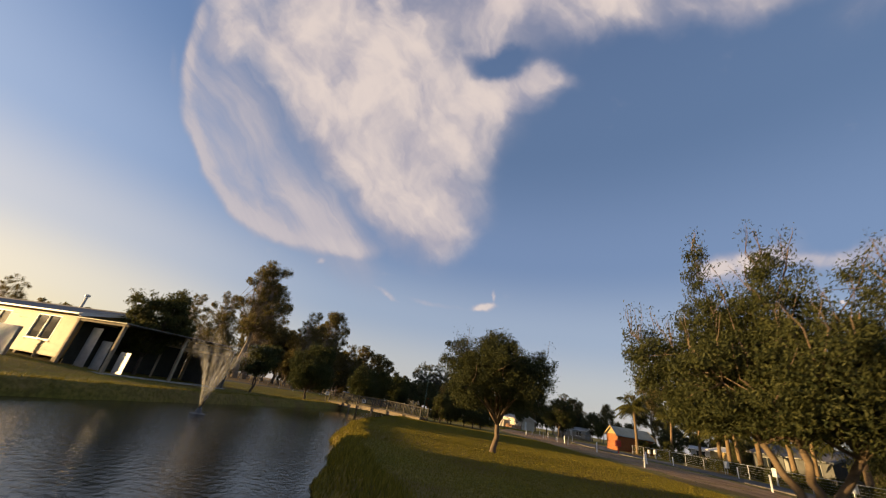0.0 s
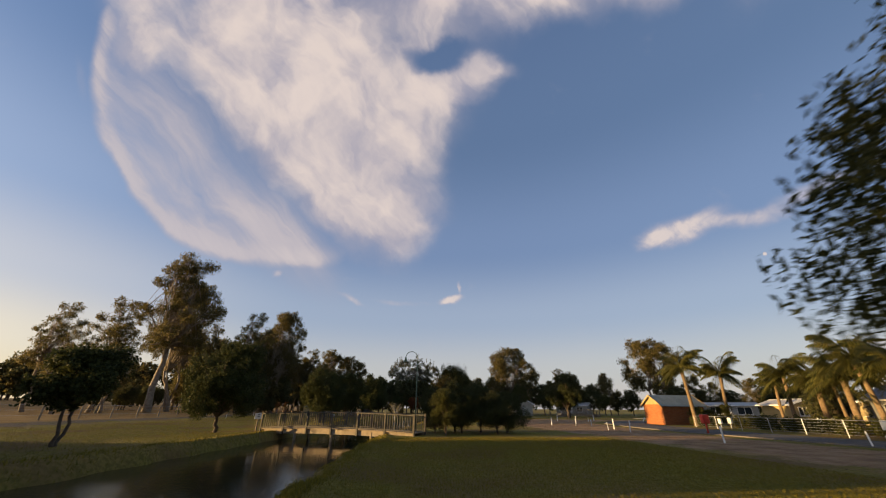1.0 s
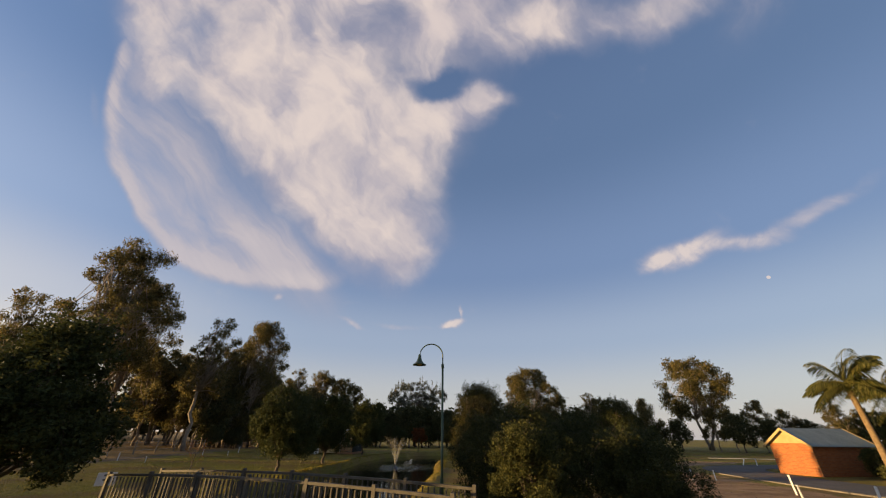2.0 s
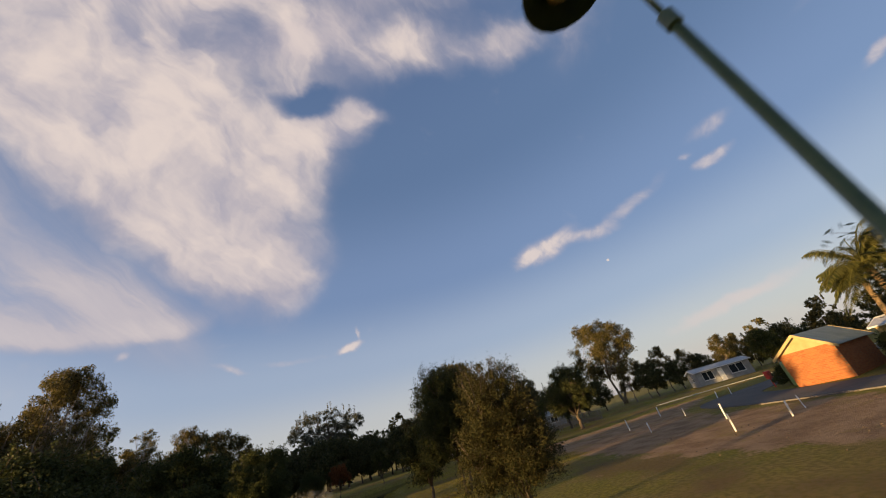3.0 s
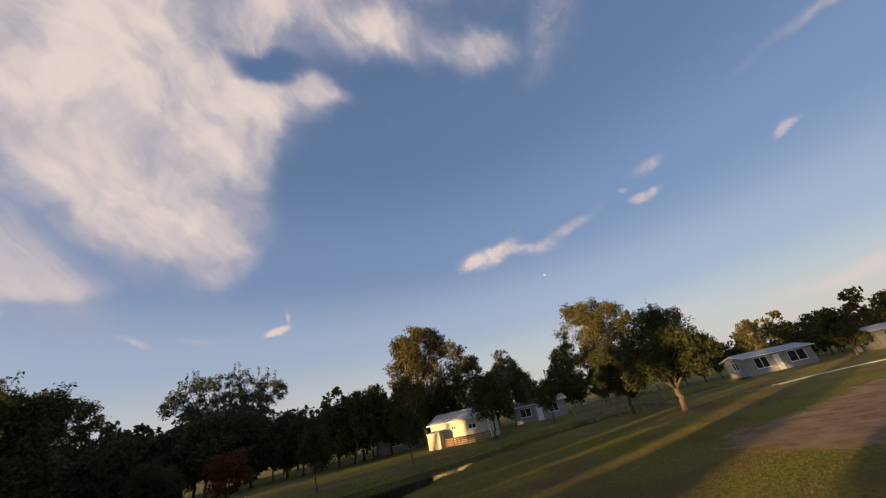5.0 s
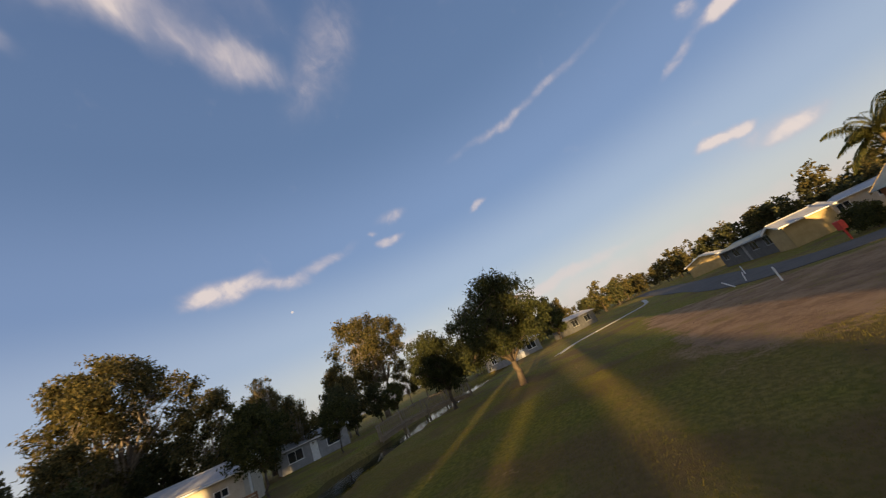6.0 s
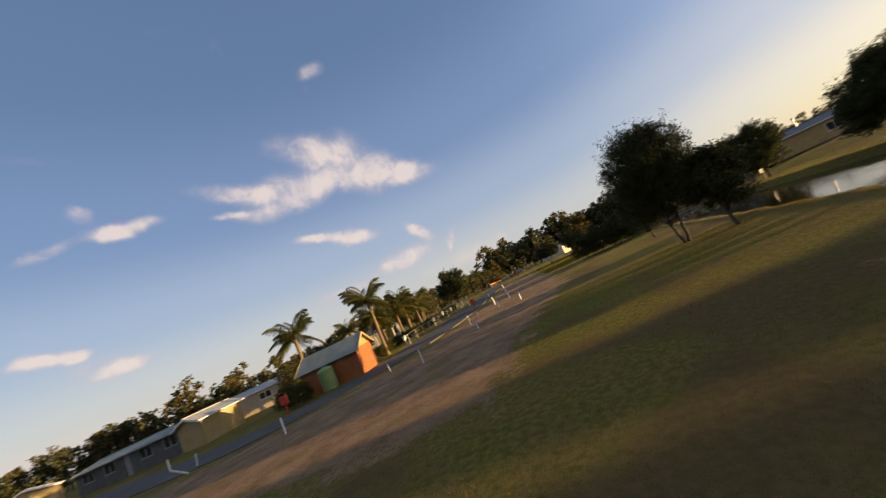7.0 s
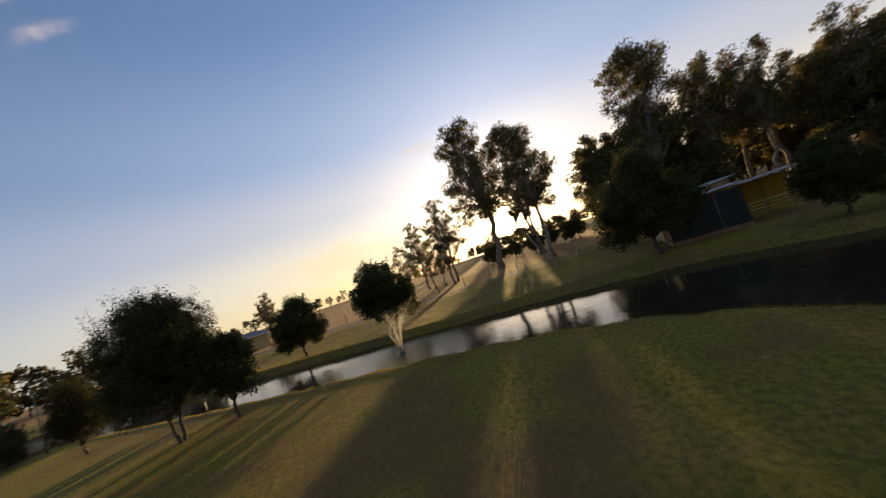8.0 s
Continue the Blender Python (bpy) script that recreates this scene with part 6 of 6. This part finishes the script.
PEG = thing("marker_peg", pose(24.8, 65.9, 0), "white painted timber marker peg in the bare earth", "marker peg", "marker pegs")
pegs = Build()
pegs.box(-0.032, 0.032, -0.032, 0.032, -0.1, 0.72, 0.01)
part("stake", pegs, WHITE_PAINT, PEG)
box_part("number_plate", (-0.028, 0.028, -0.040, -0.033, 0.52, 0.64), METAL_GREY, PEG, "small grey plate")
peg_rng = random.Random(3)
for qx, qy, s in ((18.6, 63.3, 1), (17.3, 55.2, 1), (17.2, 51.6, 0.7), (16.2, 45.8, 1), (15.0, 41.6, 1.0), (14.8, 44.2, 0.7), (13.8, 32.2, 1), (14.3, 26.2, 1),
                  (15.4, 51.2, 0.8), (16.2, 59.2, 0.8), (21.5, 60.9, 0.7), (36.8, 62.0, 1), (32.0, 64.2, 0.8), (18.3, 29.8, 0.9), (13.5, 52.4, 0.9), (21.7, 28.2, 1), (16.6, 20.0, 1.0), (11.8, 22.1, 0.9)):
    copy_thing(PEG, pose(qx, qy, 0.0, peg_rng.uniform(-6, 6), peg_rng.uniform(-6, 6), peg_rng.uniform(0, 90)) @ Matrix.Scale(s, 4))
copy_thing(PEG, pose(31.5, 65.2, 0.02, 0, 52, 30))
for qx, qy in ((-21.5, 62), (-20.5, 74), (-18, 78), (-14, 90)):
    copy_thing(PEG, spot(qx, qy, 10, 0.6))

for bx, by in ((29.9, 59.4), (19.2, 39.5), (14.0, -4.0)):
    binp = thing("red_bin", pose(bx, by, 0.0), "red hose box on a short post", "hose box")
    box_part("post", (-0.04, 0.04, -0.04, 0.04, -0.1, 0.6), RED_PAINT, binp)
    box_part("case", (-0.22, 0.22, -0.14, 0.14, 0.6, 1.15), RED_PAINT, binp, bevel=0.03)
    box_part("door", (-0.19, 0.19, -0.155, -0.142, 0.64, 1.10), RED_PAINT, binp)

# ---- lamp post ----
lamp_post = thing("street_lamp", pose(-0.30, 41.4, 0), "green swan-neck park lamp with a bell shade", "street lamp")
pole = Build()
pole.tube([(0, 0, -0.2), (0, 0, 0.9), (0, 0, 1.0), (0, 0, 4.40)], [0.065, 0.06, 0.044, 0.034], 12)
part("pole", pole, LAMP_GREEN, lamp_post, smooth=True)
collar = Build()
collar.lathe([(0.034, 4.30), (0.052, 4.32), (0.052, 4.44), (0.024, 4.47)], 12)
part("collar", collar, LAMP_GREEN, lamp_post)
neck = Build()
arc = [(0, 0, 4.40), (0, 0, 4.72)] + [(-0.42 + 0.42 * math.cos(a), 0, 4.74 + 0.42 * math.sin(a)) for a in np.linspace(0.15, math.pi - 0.1, 12)] + [(-0.845, 0, 4.70)]
neck.tube(arc, [0.022] * len(arc), 8)
part("neck", neck, LAMP_GREEN, lamp_post, smooth=True)
shade = Build()
shade.lathe([(0.02, 4.78), (0.05, 4.76), (0.065, 4.64), (0.10, 4.54), (0.17, 4.46), (0.24, 4.42), (0.245, 4.40), (0.235, 4.405), (0.16, 4.45), (0.09, 4.53), (0.03, 4.60)], 20, (-0.845, 0))
head = part("shade", shade, LAMP_GREEN, lamp_post, "green bell shade", True)
bulb = Build()
bulb.lathe([(0.0, 4.385), (0.06, 4.39), (0.10, 4.43), (0.10, 4.47), (0.06, 4.54), (0.0, 4.56)], 14, (-0.845, 0))
part("bulb", bulb, LAMP_GLASS, head, "amber glass lamp bowl", True)

# ---- footbridges ----
def footbridge(m, length, width, label, arch, rail_mat):
    bridge = thing("footbridge", m, label, "bridge")

    def rise(x):
        return arch * (1 - (2 * x / length - 1) ** 2)

    def bowed_beam(y0, y1, z, h):
        b, verts, faces = Build(), [], []
        for i in range(13):
            x = length * i / 12
            zz = rise(x) + z
            verts.extend(((x, y0, zz), (x, y1, zz), (x, y1, zz + h), (x, y0, zz + h)))
        for i in range(12):
            for k in range(4):
                j = (k + 1) % 4
                faces.append((4 * i + k, 4 * i + 4 + k, 4 * i + 4 + j, 4 * i + j))
        faces.extend(((0, 1, 2, 3), (51, 50, 49, 48)))
        b.add(verts, faces)
        return b

    plank = Build()
    plank.box(-0.068, 0.068, 0, width, 0.0, 0.045)
    plank_mesh = plank.mesh("plank", TIMBER)
    n = int(length / 0.15)
    for i in range(n):
        x = (i + 0.5) * length / n
        part("plank", plank_mesh, TIMBER, bridge, m=pose(x, 0, 0.12 + rise(x)))
    for y in (0.1, width - 0.18):
        part("bearer", bowed_beam(y, y + 0.08, -0.16, 0.27), TIMBER, bridge)
    posts = max(4, int(length / 1.7) + 1)
    post = Build()
    post.box(-0.045, 0.045, -0.045, 0.045, -0.2, 1.12, 0.01)
    post_mesh = post.mesh("post", rail_mat)
    bal = Build()
    bal.box(-0.016, 0.016, -0.016, 0.016, 0.18, 0.98)
    bal_mesh = bal.mesh("baluster", rail_mat)
    for y in (0.02, width - 0.02):
        for i in range(posts):
            x = length * i / (posts - 1)
            part("post", post_mesh, rail_mat, bridge, m=pose(x, y, rise(x)))
        bars = int(length / 0.16)
        for i in range(bars):
            x = (i + 0.5) * length / bars
            part("baluster", bal_mesh, rail_mat, bridge, m=pose(x, y, rise(x)))
        for z, h in ((1.0, 0.06), (0.2, 0.05)):
            part("handrail", bowed_beam(y - 0.04, y + 0.04, z, h), rail_mat, bridge)
    for i in range(1, 4):
        x = length * i / 4
        for y in (0.15, width - 0.15):
            b = Build()
            b.tube([(x, y, -1.6), (x, y, rise(x) + 0.02)], [0.09, 0.08], 8)
            part("pile", b, TIMBER, bridge)
    return bridge


RAIL_PALE = surface("weathered_bridge_rail", (0.045, 0.038, 0.028), (0.105, 0.090, 0.066), 3, 0.8, 0.3, 30)
angle = math.degrees(math.atan2(36.9 - 41.8, -0.5 + 10.4))
footbridge(pose(-10.4, 41.8, 0.0, 0, 0, angle), math.hypot(9.9, 4.9), 1.6, "long timber footbridge with weathered baluster railings over the pond", 0.12, RAIL_PALE)
angle = math.degrees(math.atan2(85.6 - 92.0, 35.6 - 30.4))
footbridge(pose(30.4, 92.0, 0.05, 0, 0, angle), math.hypot(5.2, 6.4), 1.5, "timber footbridge over the narrow channel", 0.35, TIMBER)

# ---- fountains ----
def spray_material():
    m = bpy.data.materials.new("fountain_spray")
    m.use_nodes = True
    nodes, links = m.node_tree.nodes, m.node_tree.links
    bsdf = nodes["Principled BSDF"]
    bsdf.inputs["Base Color"].default_value = (0.85, 0.87, 0.88, 1)
    bsdf.inputs["Roughness"].default_value = 0.35
    lucent, both = nodes.new("ShaderNodeBsdfTranslucent"), nodes.new("ShaderNodeMixShader")
    lucent.inputs["Color"].default_value = (0.9, 0.9, 0.9, 1)
    both.inputs[0].default_value = 0.8
    links.new(bsdf.outputs[0], both.inputs[1]), links.new(lucent.outputs[0], both.inputs[2])
    clear, veil = nodes.new("ShaderNodeBsdfTransparent"), nodes.new("ShaderNodeMixShader")
    veil.inputs[0].default_value = 0.05
    links.new(clear.outputs[0], veil.inputs[1]), links.new(both.outputs[0], veil.inputs[2])
    links.new(veil.outputs[0], nodes["Material Output"].inputs["Surface"])
    return m


SPRAY = spray_material()
for k, (fx, fy) in enumerate(FOUNTAINS):
    fountain = thing("fountain", pose(fx, fy, WATER_Z) @ Matrix.Scale(1.25 - 0.2 * k, 4), "pond fountain throwing a fan of fine spray", "fountain", "pond fountains")
    nozzle = Build()
    nozzle.lathe([(0.0, -0.3), (0.20, -0.28), (0.21, 0.01), (0.10, 0.04), (0.05, 0.16), (0.035, 0.16), (0.0, 0.1)], 16)
    part("nozzle", nozzle, DARK_ROOF, fountain)
    rng = np.random.default_rng(80 + k)
    for j in range(14):
        a = 2 * math.pi * j / 14 + rng.uniform(-0.1, 0.1)
        out, up = rng.uniform(0.5, 1.7), rng.uniform(2.9, 4.2)
        jet = Build()
        for drop in range(420):
            t = 0.7 * rng.uniform(0.0, 1.0) ** 1.25
            spread = 0.02 + 0.62 * t * t
            p = np.array((math.cos(a) * out * t * 1.45, math.sin(a) * out * t * 1.45, 0.12 + up * (1.9 * t - 1.75 * t * t)))
            p = p + rng.normal(size=3) * spread * 0.55
            s = rng.uniform(0.003, 0.010) * (1.3 - 0.5 * t)
            h = s * rng.uniform(2.0, 6.0) * (1.4 - t)
            jet.add([(p[0] + s, p[1], p[2]), (p[0], p[1] + s, p[2]), (p[0] - s, p[1], p[2]), (p[0], p[1] - s, p[2]), (p[0], p[1], p[2] + h), (p[0], p[1], p[2] - h)],
                    [(0, 1, 4), (1, 2, 4), (2, 3, 4), (3, 0, 4), (1, 0, 5), (2, 1, 5), (3, 2, 5), (0, 3, 5)])
        tagged(part("jet", jet, SPRAY, fountain), kind="stuff")

# open shelter behind the weeping tree
shelter = thing("shelter", spot(-16.2, 29.2, 215), "open timber shelter with a sloping dark tin roof", "shelter")
for qx, qy in ((0.1, 0.1), (3.4, 0.1), (0.1, 3.0), (3.4, 3.0)):
    box_part("post", (qx - 0.06, qx + 0.06, qy - 0.06, qy + 0.06, -0.3, 2.05), TIMBER, shelter, bevel=0.01)
for qy in (0.1, 3.0):
    box_part("beam", (-0.1, 3.6, qy - 0.04, qy + 0.04, 1.92, 2.06), TIMBER, shelter)
part("roof", corrugated(4.1, 3.8, 0.35), DARK_ROOF, shelter, m=pose(-0.3, -0.35, 2.08))

# odds and ends at the hut
cover = thing("covered_trailer", spot(-14.5, 97.5, 25), "small trailer under a bright blue cover", "trailer")
tarp = Build()
tarp.add([(0, 0, 0.35), (2.6, 0, 0.35), (2.6, 1.4, 0.35), (0, 1.4, 0.35), (0.2, 0.2, 1.15), (2.4, 0.15, 1.2), (2.45, 1.25, 1.15), (0.15, 1.2, 1.2), (1.3, 0.7, 1.38)],
         [(0, 1, 5, 4), (1, 2, 6, 5), (2, 3, 7, 6), (3, 0, 4, 7), (4, 5, 8), (5, 6, 8), (6, 7, 8), (7, 4, 8), (3, 2, 1, 0)])
part("sheet", tarp, BLUE_TARP, cover, "blue tarpaulin")
for wy in (0.05, 1.25):
    wheel = Build()
    wheel.tube([(1.3, wy, 0.3), (1.3, wy + 0.1, 0.3)], [0.3, 0.3], 16)
    part("wheel", wheel, RUBBER, cover)
drawbar = Build()
drawbar.tube([(0.2, 0.7, 0.4), (-0.9, 0.7, 0.4), (-0.95, 0.7, 0.0)], [0.04, 0.04, 0.03], 6)
part("drawbar", drawbar, METAL_GREY, cover)

# wire fence between lawn and field
fence = thing("wire_fence", pose(0, 0, 0), "old timber post and wire fence along the dry field", "fence")
stake = Build()
stake.tube([(0, 0, -0.3), (0, 0, 1.15)], [0.065, 0.055], 7)
stake_mesh = stake.mesh("post", TIMBER)
line = [(-27.5 - 0.02 * (y - 50), y) for y in np.arange(-10, 96, 3.5)]
for x, y in line:
    part("post", stake_mesh, TIMBER, fence, m=spot(x, y))
for h in (0.35, 0.7, 1.05):
    wire = Build()
    wire.tube([(x, y, float(land_height(np.array(x), np.array(y))) + h) for x, y in line], [0.006] * len(line), 4)
    part("wire", wire, METAL_GREY, fence)

# yellow canvas blinds beside the hut, lit from behind by the sun
CANVAS = leaf_material("yellow_canvas", (0.50, 0.33, 0.07), (0.52, 0.35, 0.08), 0.6, 0.8)
blind = thing("awning", hut_m @ pose(5.6, 4.9, 0.0), "timber-posted awning with yellow canvas blinds beside the hut", "awning")
for k in range(3):
    box_part("post", (-0.05, 0.05, 1.35 * k - 0.05, 1.35 * k + 0.05, -0.2, 2.3), TIMBER_WARM, blind)
for k in range(2):
    box_part("canvas", (-0.01, 0.01, 1.35 * k + 0.06, 1.35 * k + 1.29, 0.85, 2.2), CANVAS, blind, "yellow canvas blind")
    for j in range(3):
        box_part("slat", (-0.02, 0.02, 1.35 * k + 0.06, 1.35 * k + 1.29, 0.15 + 0.22 * j, 0.27 + 0.22 * j), CANVAS, blind)
part("roof", corrugated(2.4, 3.0, 0.12), GREY_ROOF, blind, m=pose(-0.2, -0.15, 2.32))


# white meter boxes, road fence, parked cars and barriers
METER = thing("meter_box", pose(28.4, 39.2, 0, 0, 0, 95), "white metal meter box on a short post by the hedge", "meter box", "meter boxes")
box_part("post", (-0.03, 0.03, -0.03, 0.03, -0.1, 0.45), METAL_GREY, METER)
box_part("case", (-0.17, 0.17, -0.1, 0.1, 0.45, 0.95), WHITE_PAINT, METER, bevel=0.015)
box_part("door", (-0.14, 0.14, -0.112, -0.102, 0.49, 0.91), WHITE_PAINT, METER)
for qx, qy, s in ((28.2, 39.9, 1.0), (28.5, 38.5, 0.85), (26.2, 45.2, 0.9), (26.0, 46.0, 0.8), (25.6, 29.6, 1.1), (25.4, 24.4, 1.0), (25.8, 34.4, 1.0)):
    copy_thing(METER, pose(qx, qy, 0, 0, 0, 90 + 7 * qx % 11) @ Matrix.Scale(s, 4))

road_fence = thing("wire_fence", pose(0, 0, 0), "low wire mesh fence with pale top rail by the road", "fence")
rf_line = [(24.6 + 0.02 * (y - 30), y) for y in np.arange(14, 50, 2.4)]
rf_post = Build()
rf_post.tube([(0, 0, -0.2), (0, 0, 0.95)], [0.028, 0.028], 6)
rf_mesh = rf_post.mesh("post", METAL_GREY)
for x, y in rf_line:
    part("post", rf_mesh, METAL_GREY, road_fence, m=pose(x, y, 0))
top_rail = Build()
top_rail.tube([(x, y, 0.93) for x, y in rf_line], [0.015] * len(rf_line), 6)
part("top_rail", top_rail, METAL_GREY, road_fence)
for h in (0.15, 0.3, 0.45, 0.6, 0.75):
    strand_b = Build()
    strand_b.tube([(x, y, h) for x, y in rf_line], [0.005] * len(rf_line), 3)
    part("wire", strand_b, METAL_GREY, road_fence)


def parked_car(m, label, paint):
    """A hatchback: lofted body, glass band, four wheels, lamps, bumpers."""
    car = thing("car", m, label, "car", "parked cars")
    body = Build()
    sections = ((-2.05, 0.72, 0.42, 0.70), (-1.9, 0.84, 0.30, 0.86), (-0.9, 0.86, 0.28, 0.92), (0.2, 0.87, 0.28, 0.94), (1.3, 0.86, 0.28, 0.98), (1.95, 0.82, 0.32, 0.96), (2.08, 0.72, 0.45, 0.80))
    verts, faces = [], []
    for x, w, z0, z1 in sections:
        verts.extend(((x, -w, z0), (x, -w * 1.02, (z0 + z1) / 2), (x, -w * 0.93, z1), (x, w * 0.93, z1), (x, w * 1.02, (z0 + z1) / 2), (x, w, z0)))
    for i in range(len(sections) - 1):
        for k in range(6):
            j = (k + 1) % 6
            faces.append((6 * i + k, 6 * i + 6 + k, 6 * i + 6 + j, 6 * i + j))
    faces.extend((tuple(range(6)), tuple(range(6 * len(sections) - 1, 6 * len(sections) - 7, -1))))
    body.add(verts, faces)
    shell = part("body", body, paint, car, smooth=False)
    cabin_b = Build()
    base, roof = ((-0.95, 1.85), 0.80), ((-0.25, 1.35), 0.62)
    cabin_b.add([(base[0][0], -base[1], 0.93), (base[0][1], -base[1], 0.96), (base[0][1], base[1], 0.96), (base[0][0], base[1], 0.93),
                 (roof[0][0], -roof[1], 1.40), (roof[0][1], -roof[1], 1.42), (roof[0][1], roof[1], 1.42), (roof[0][0], roof[1], 1.40)],
                [(0, 1, 5, 4), (1, 2, 6, 5), (2, 3, 7, 6), (3, 0, 4, 7), (3, 2, 1, 0)])
    part("glasshouse", cabin_b, GLASS, car, "dark car windows")
    box_part("roof", (roof[0][0] - 0.03, roof[0][1] + 0.03, -roof[1] - 0.02, roof[1] + 0.02, 1.41, 1.46), paint, car, bevel=0.02)
    for wx in (-1.3, 1.3):
        for wy in (-0.82, 0.66):
            tyre = Build()
            tyre.tube([(wx, wy, 0.31), (wx, wy + 0.03, 0.31), (wx, wy + 0.14, 0.31), (wx, wy + 0.17, 0.31)], [0.27, 0.31, 0.31, 0.27], 18)
            wheel = part("wheel", tyre, RUBBER, car, "black tyre")
            rim_b = Build()
            rim_b.tube([(wx, wy - 0.008, 0.31), (wx, wy + 0.178, 0.31)], [0.19, 0.19], 14)
            part("rim", rim_b, METAL_GREY, wheel, "steel wheel rim")
    for ly in (-0.62, 0.42):
        box_part("headlight", (-2.07, -1.98, ly, ly + 0.2, 0.60, 0.70), WHITE_PAINT, car, bevel=0.01)
        box_part("tail_light", (2.0, 2.09, ly, ly + 0.2, 0.66, 0.78), RED_PAINT, car, bevel=0.01)
    return car


parked_car(pose(56.5, 52.0, 0, 0, 0, 160), "dark parked car in front of the long cabin", CAR_DARK)
parked_car(pose(13.6, -38.0, 0, 0, 0, 20), "dark parked car at the south tree line", CAR_DARK)
pole_far = thing("power_pole", pose(15.5, -42, 0, 0, 4, 0), "grey timber power pole with crossarm at the south trees", "power pole")
shaft = Build()
shaft.tube([(0, 0, -0.4), (0, 0, 8.6)], [0.15, 0.10], 9)
part("shaft", shaft, TIMBER, pole_far)
box_part("crossarm", (-0.9, 0.9, -0.06, 0.06, 7.9, 8.04), TIMBER, pole_far)
barrier = thing("barrier", pose(20.0, -20.0, 0, 0, 0, 10), "orange and white plastic barrier by the road", "barrier")
box_part("board", (-0.9, 0.9, -0.03, 0.03, 0.65, 0.9), ORANGE_PAINT, barrier, bevel=0.01)
for bx in (-0.7, 0.7):
    box_part("leg", (bx - 0.04, bx + 0.04, -0.25, 0.25, 0.0, 0.08), ORANGE_PAINT, barrier)
    box_part("upright", (bx - 0.03, bx + 0.03, -0.029, 0.029, 0.08, 0.65), ORANGE_PAINT, barrier)
copy_thing(barrier, pose(22.0, -24.0, 0, 0, 0, 40))

# bare sapling and a small notice board at the bridge end, with pegs along the gravel track
sapling = thing("sapling", spot(-11.6, 48.8), "thin staked sapling with a few rust-coloured twigs", "tree")
stem = Build()
stem.tube([(0, 0, -0.15), (0.03, 0.02, 0.7), (0.10, 0.0, 1.45)], [0.028, 0.022, 0.012], 7)
twig_rng = np.random.default_rng(31)
twig_tips = []
for k in range(9):
    a, h = 2.4 * k, 0.8 + 0.08 * k
    tip = (0.06 + 0.38 * math.cos(a), 0.38 * math.sin(a), h + 0.42)
    stem.tube([(0.03 + 0.05 * (h - 0.7), 0.01, h), tip], [0.009, 0.003], 4)
    twig_tips.append(tip)
part("stem", stem, BARK_DARK, sapling)
leaf_spots = np.repeat(np.array(twig_tips), 16, axis=0) + twig_rng.normal(size=(144, 3)) * 0.09
part("foliage", leaf_mesh("foliage", leaf_spots, twig_rng, 0.06, 0.025, 0.4, LEAF_RUST), LEAF_RUST, sapling)

notice = thing("notice_board", spot(-10.9, 42.5, 35), "small white notice board on a timber post by the bridge", "sign")
box_part("post", (-0.04, 0.04, 0.0, 0.06, -0.2, 1.05), TIMBER, notice, bevel=0.008)
board = box_part("board", (-0.24, 0.24, -0.022, -0.002, 0.72, 1.08), WHITE_PAINT, notice, bevel=0.006)
for k in range(2):
    box_part("bar", (-0.08, 0.08, -0.029, -0.0225, 0.98 - 0.12 * k, 1.03 - 0.12 * k), DARK_WALL, board, "dark painted bar")
for qx, qy in ((-24.2, 63.0), (-22.8, 73.4), (-22.0, 80.5)):
    copy_thing(PEG, spot(qx, qy, 20, 0.8))
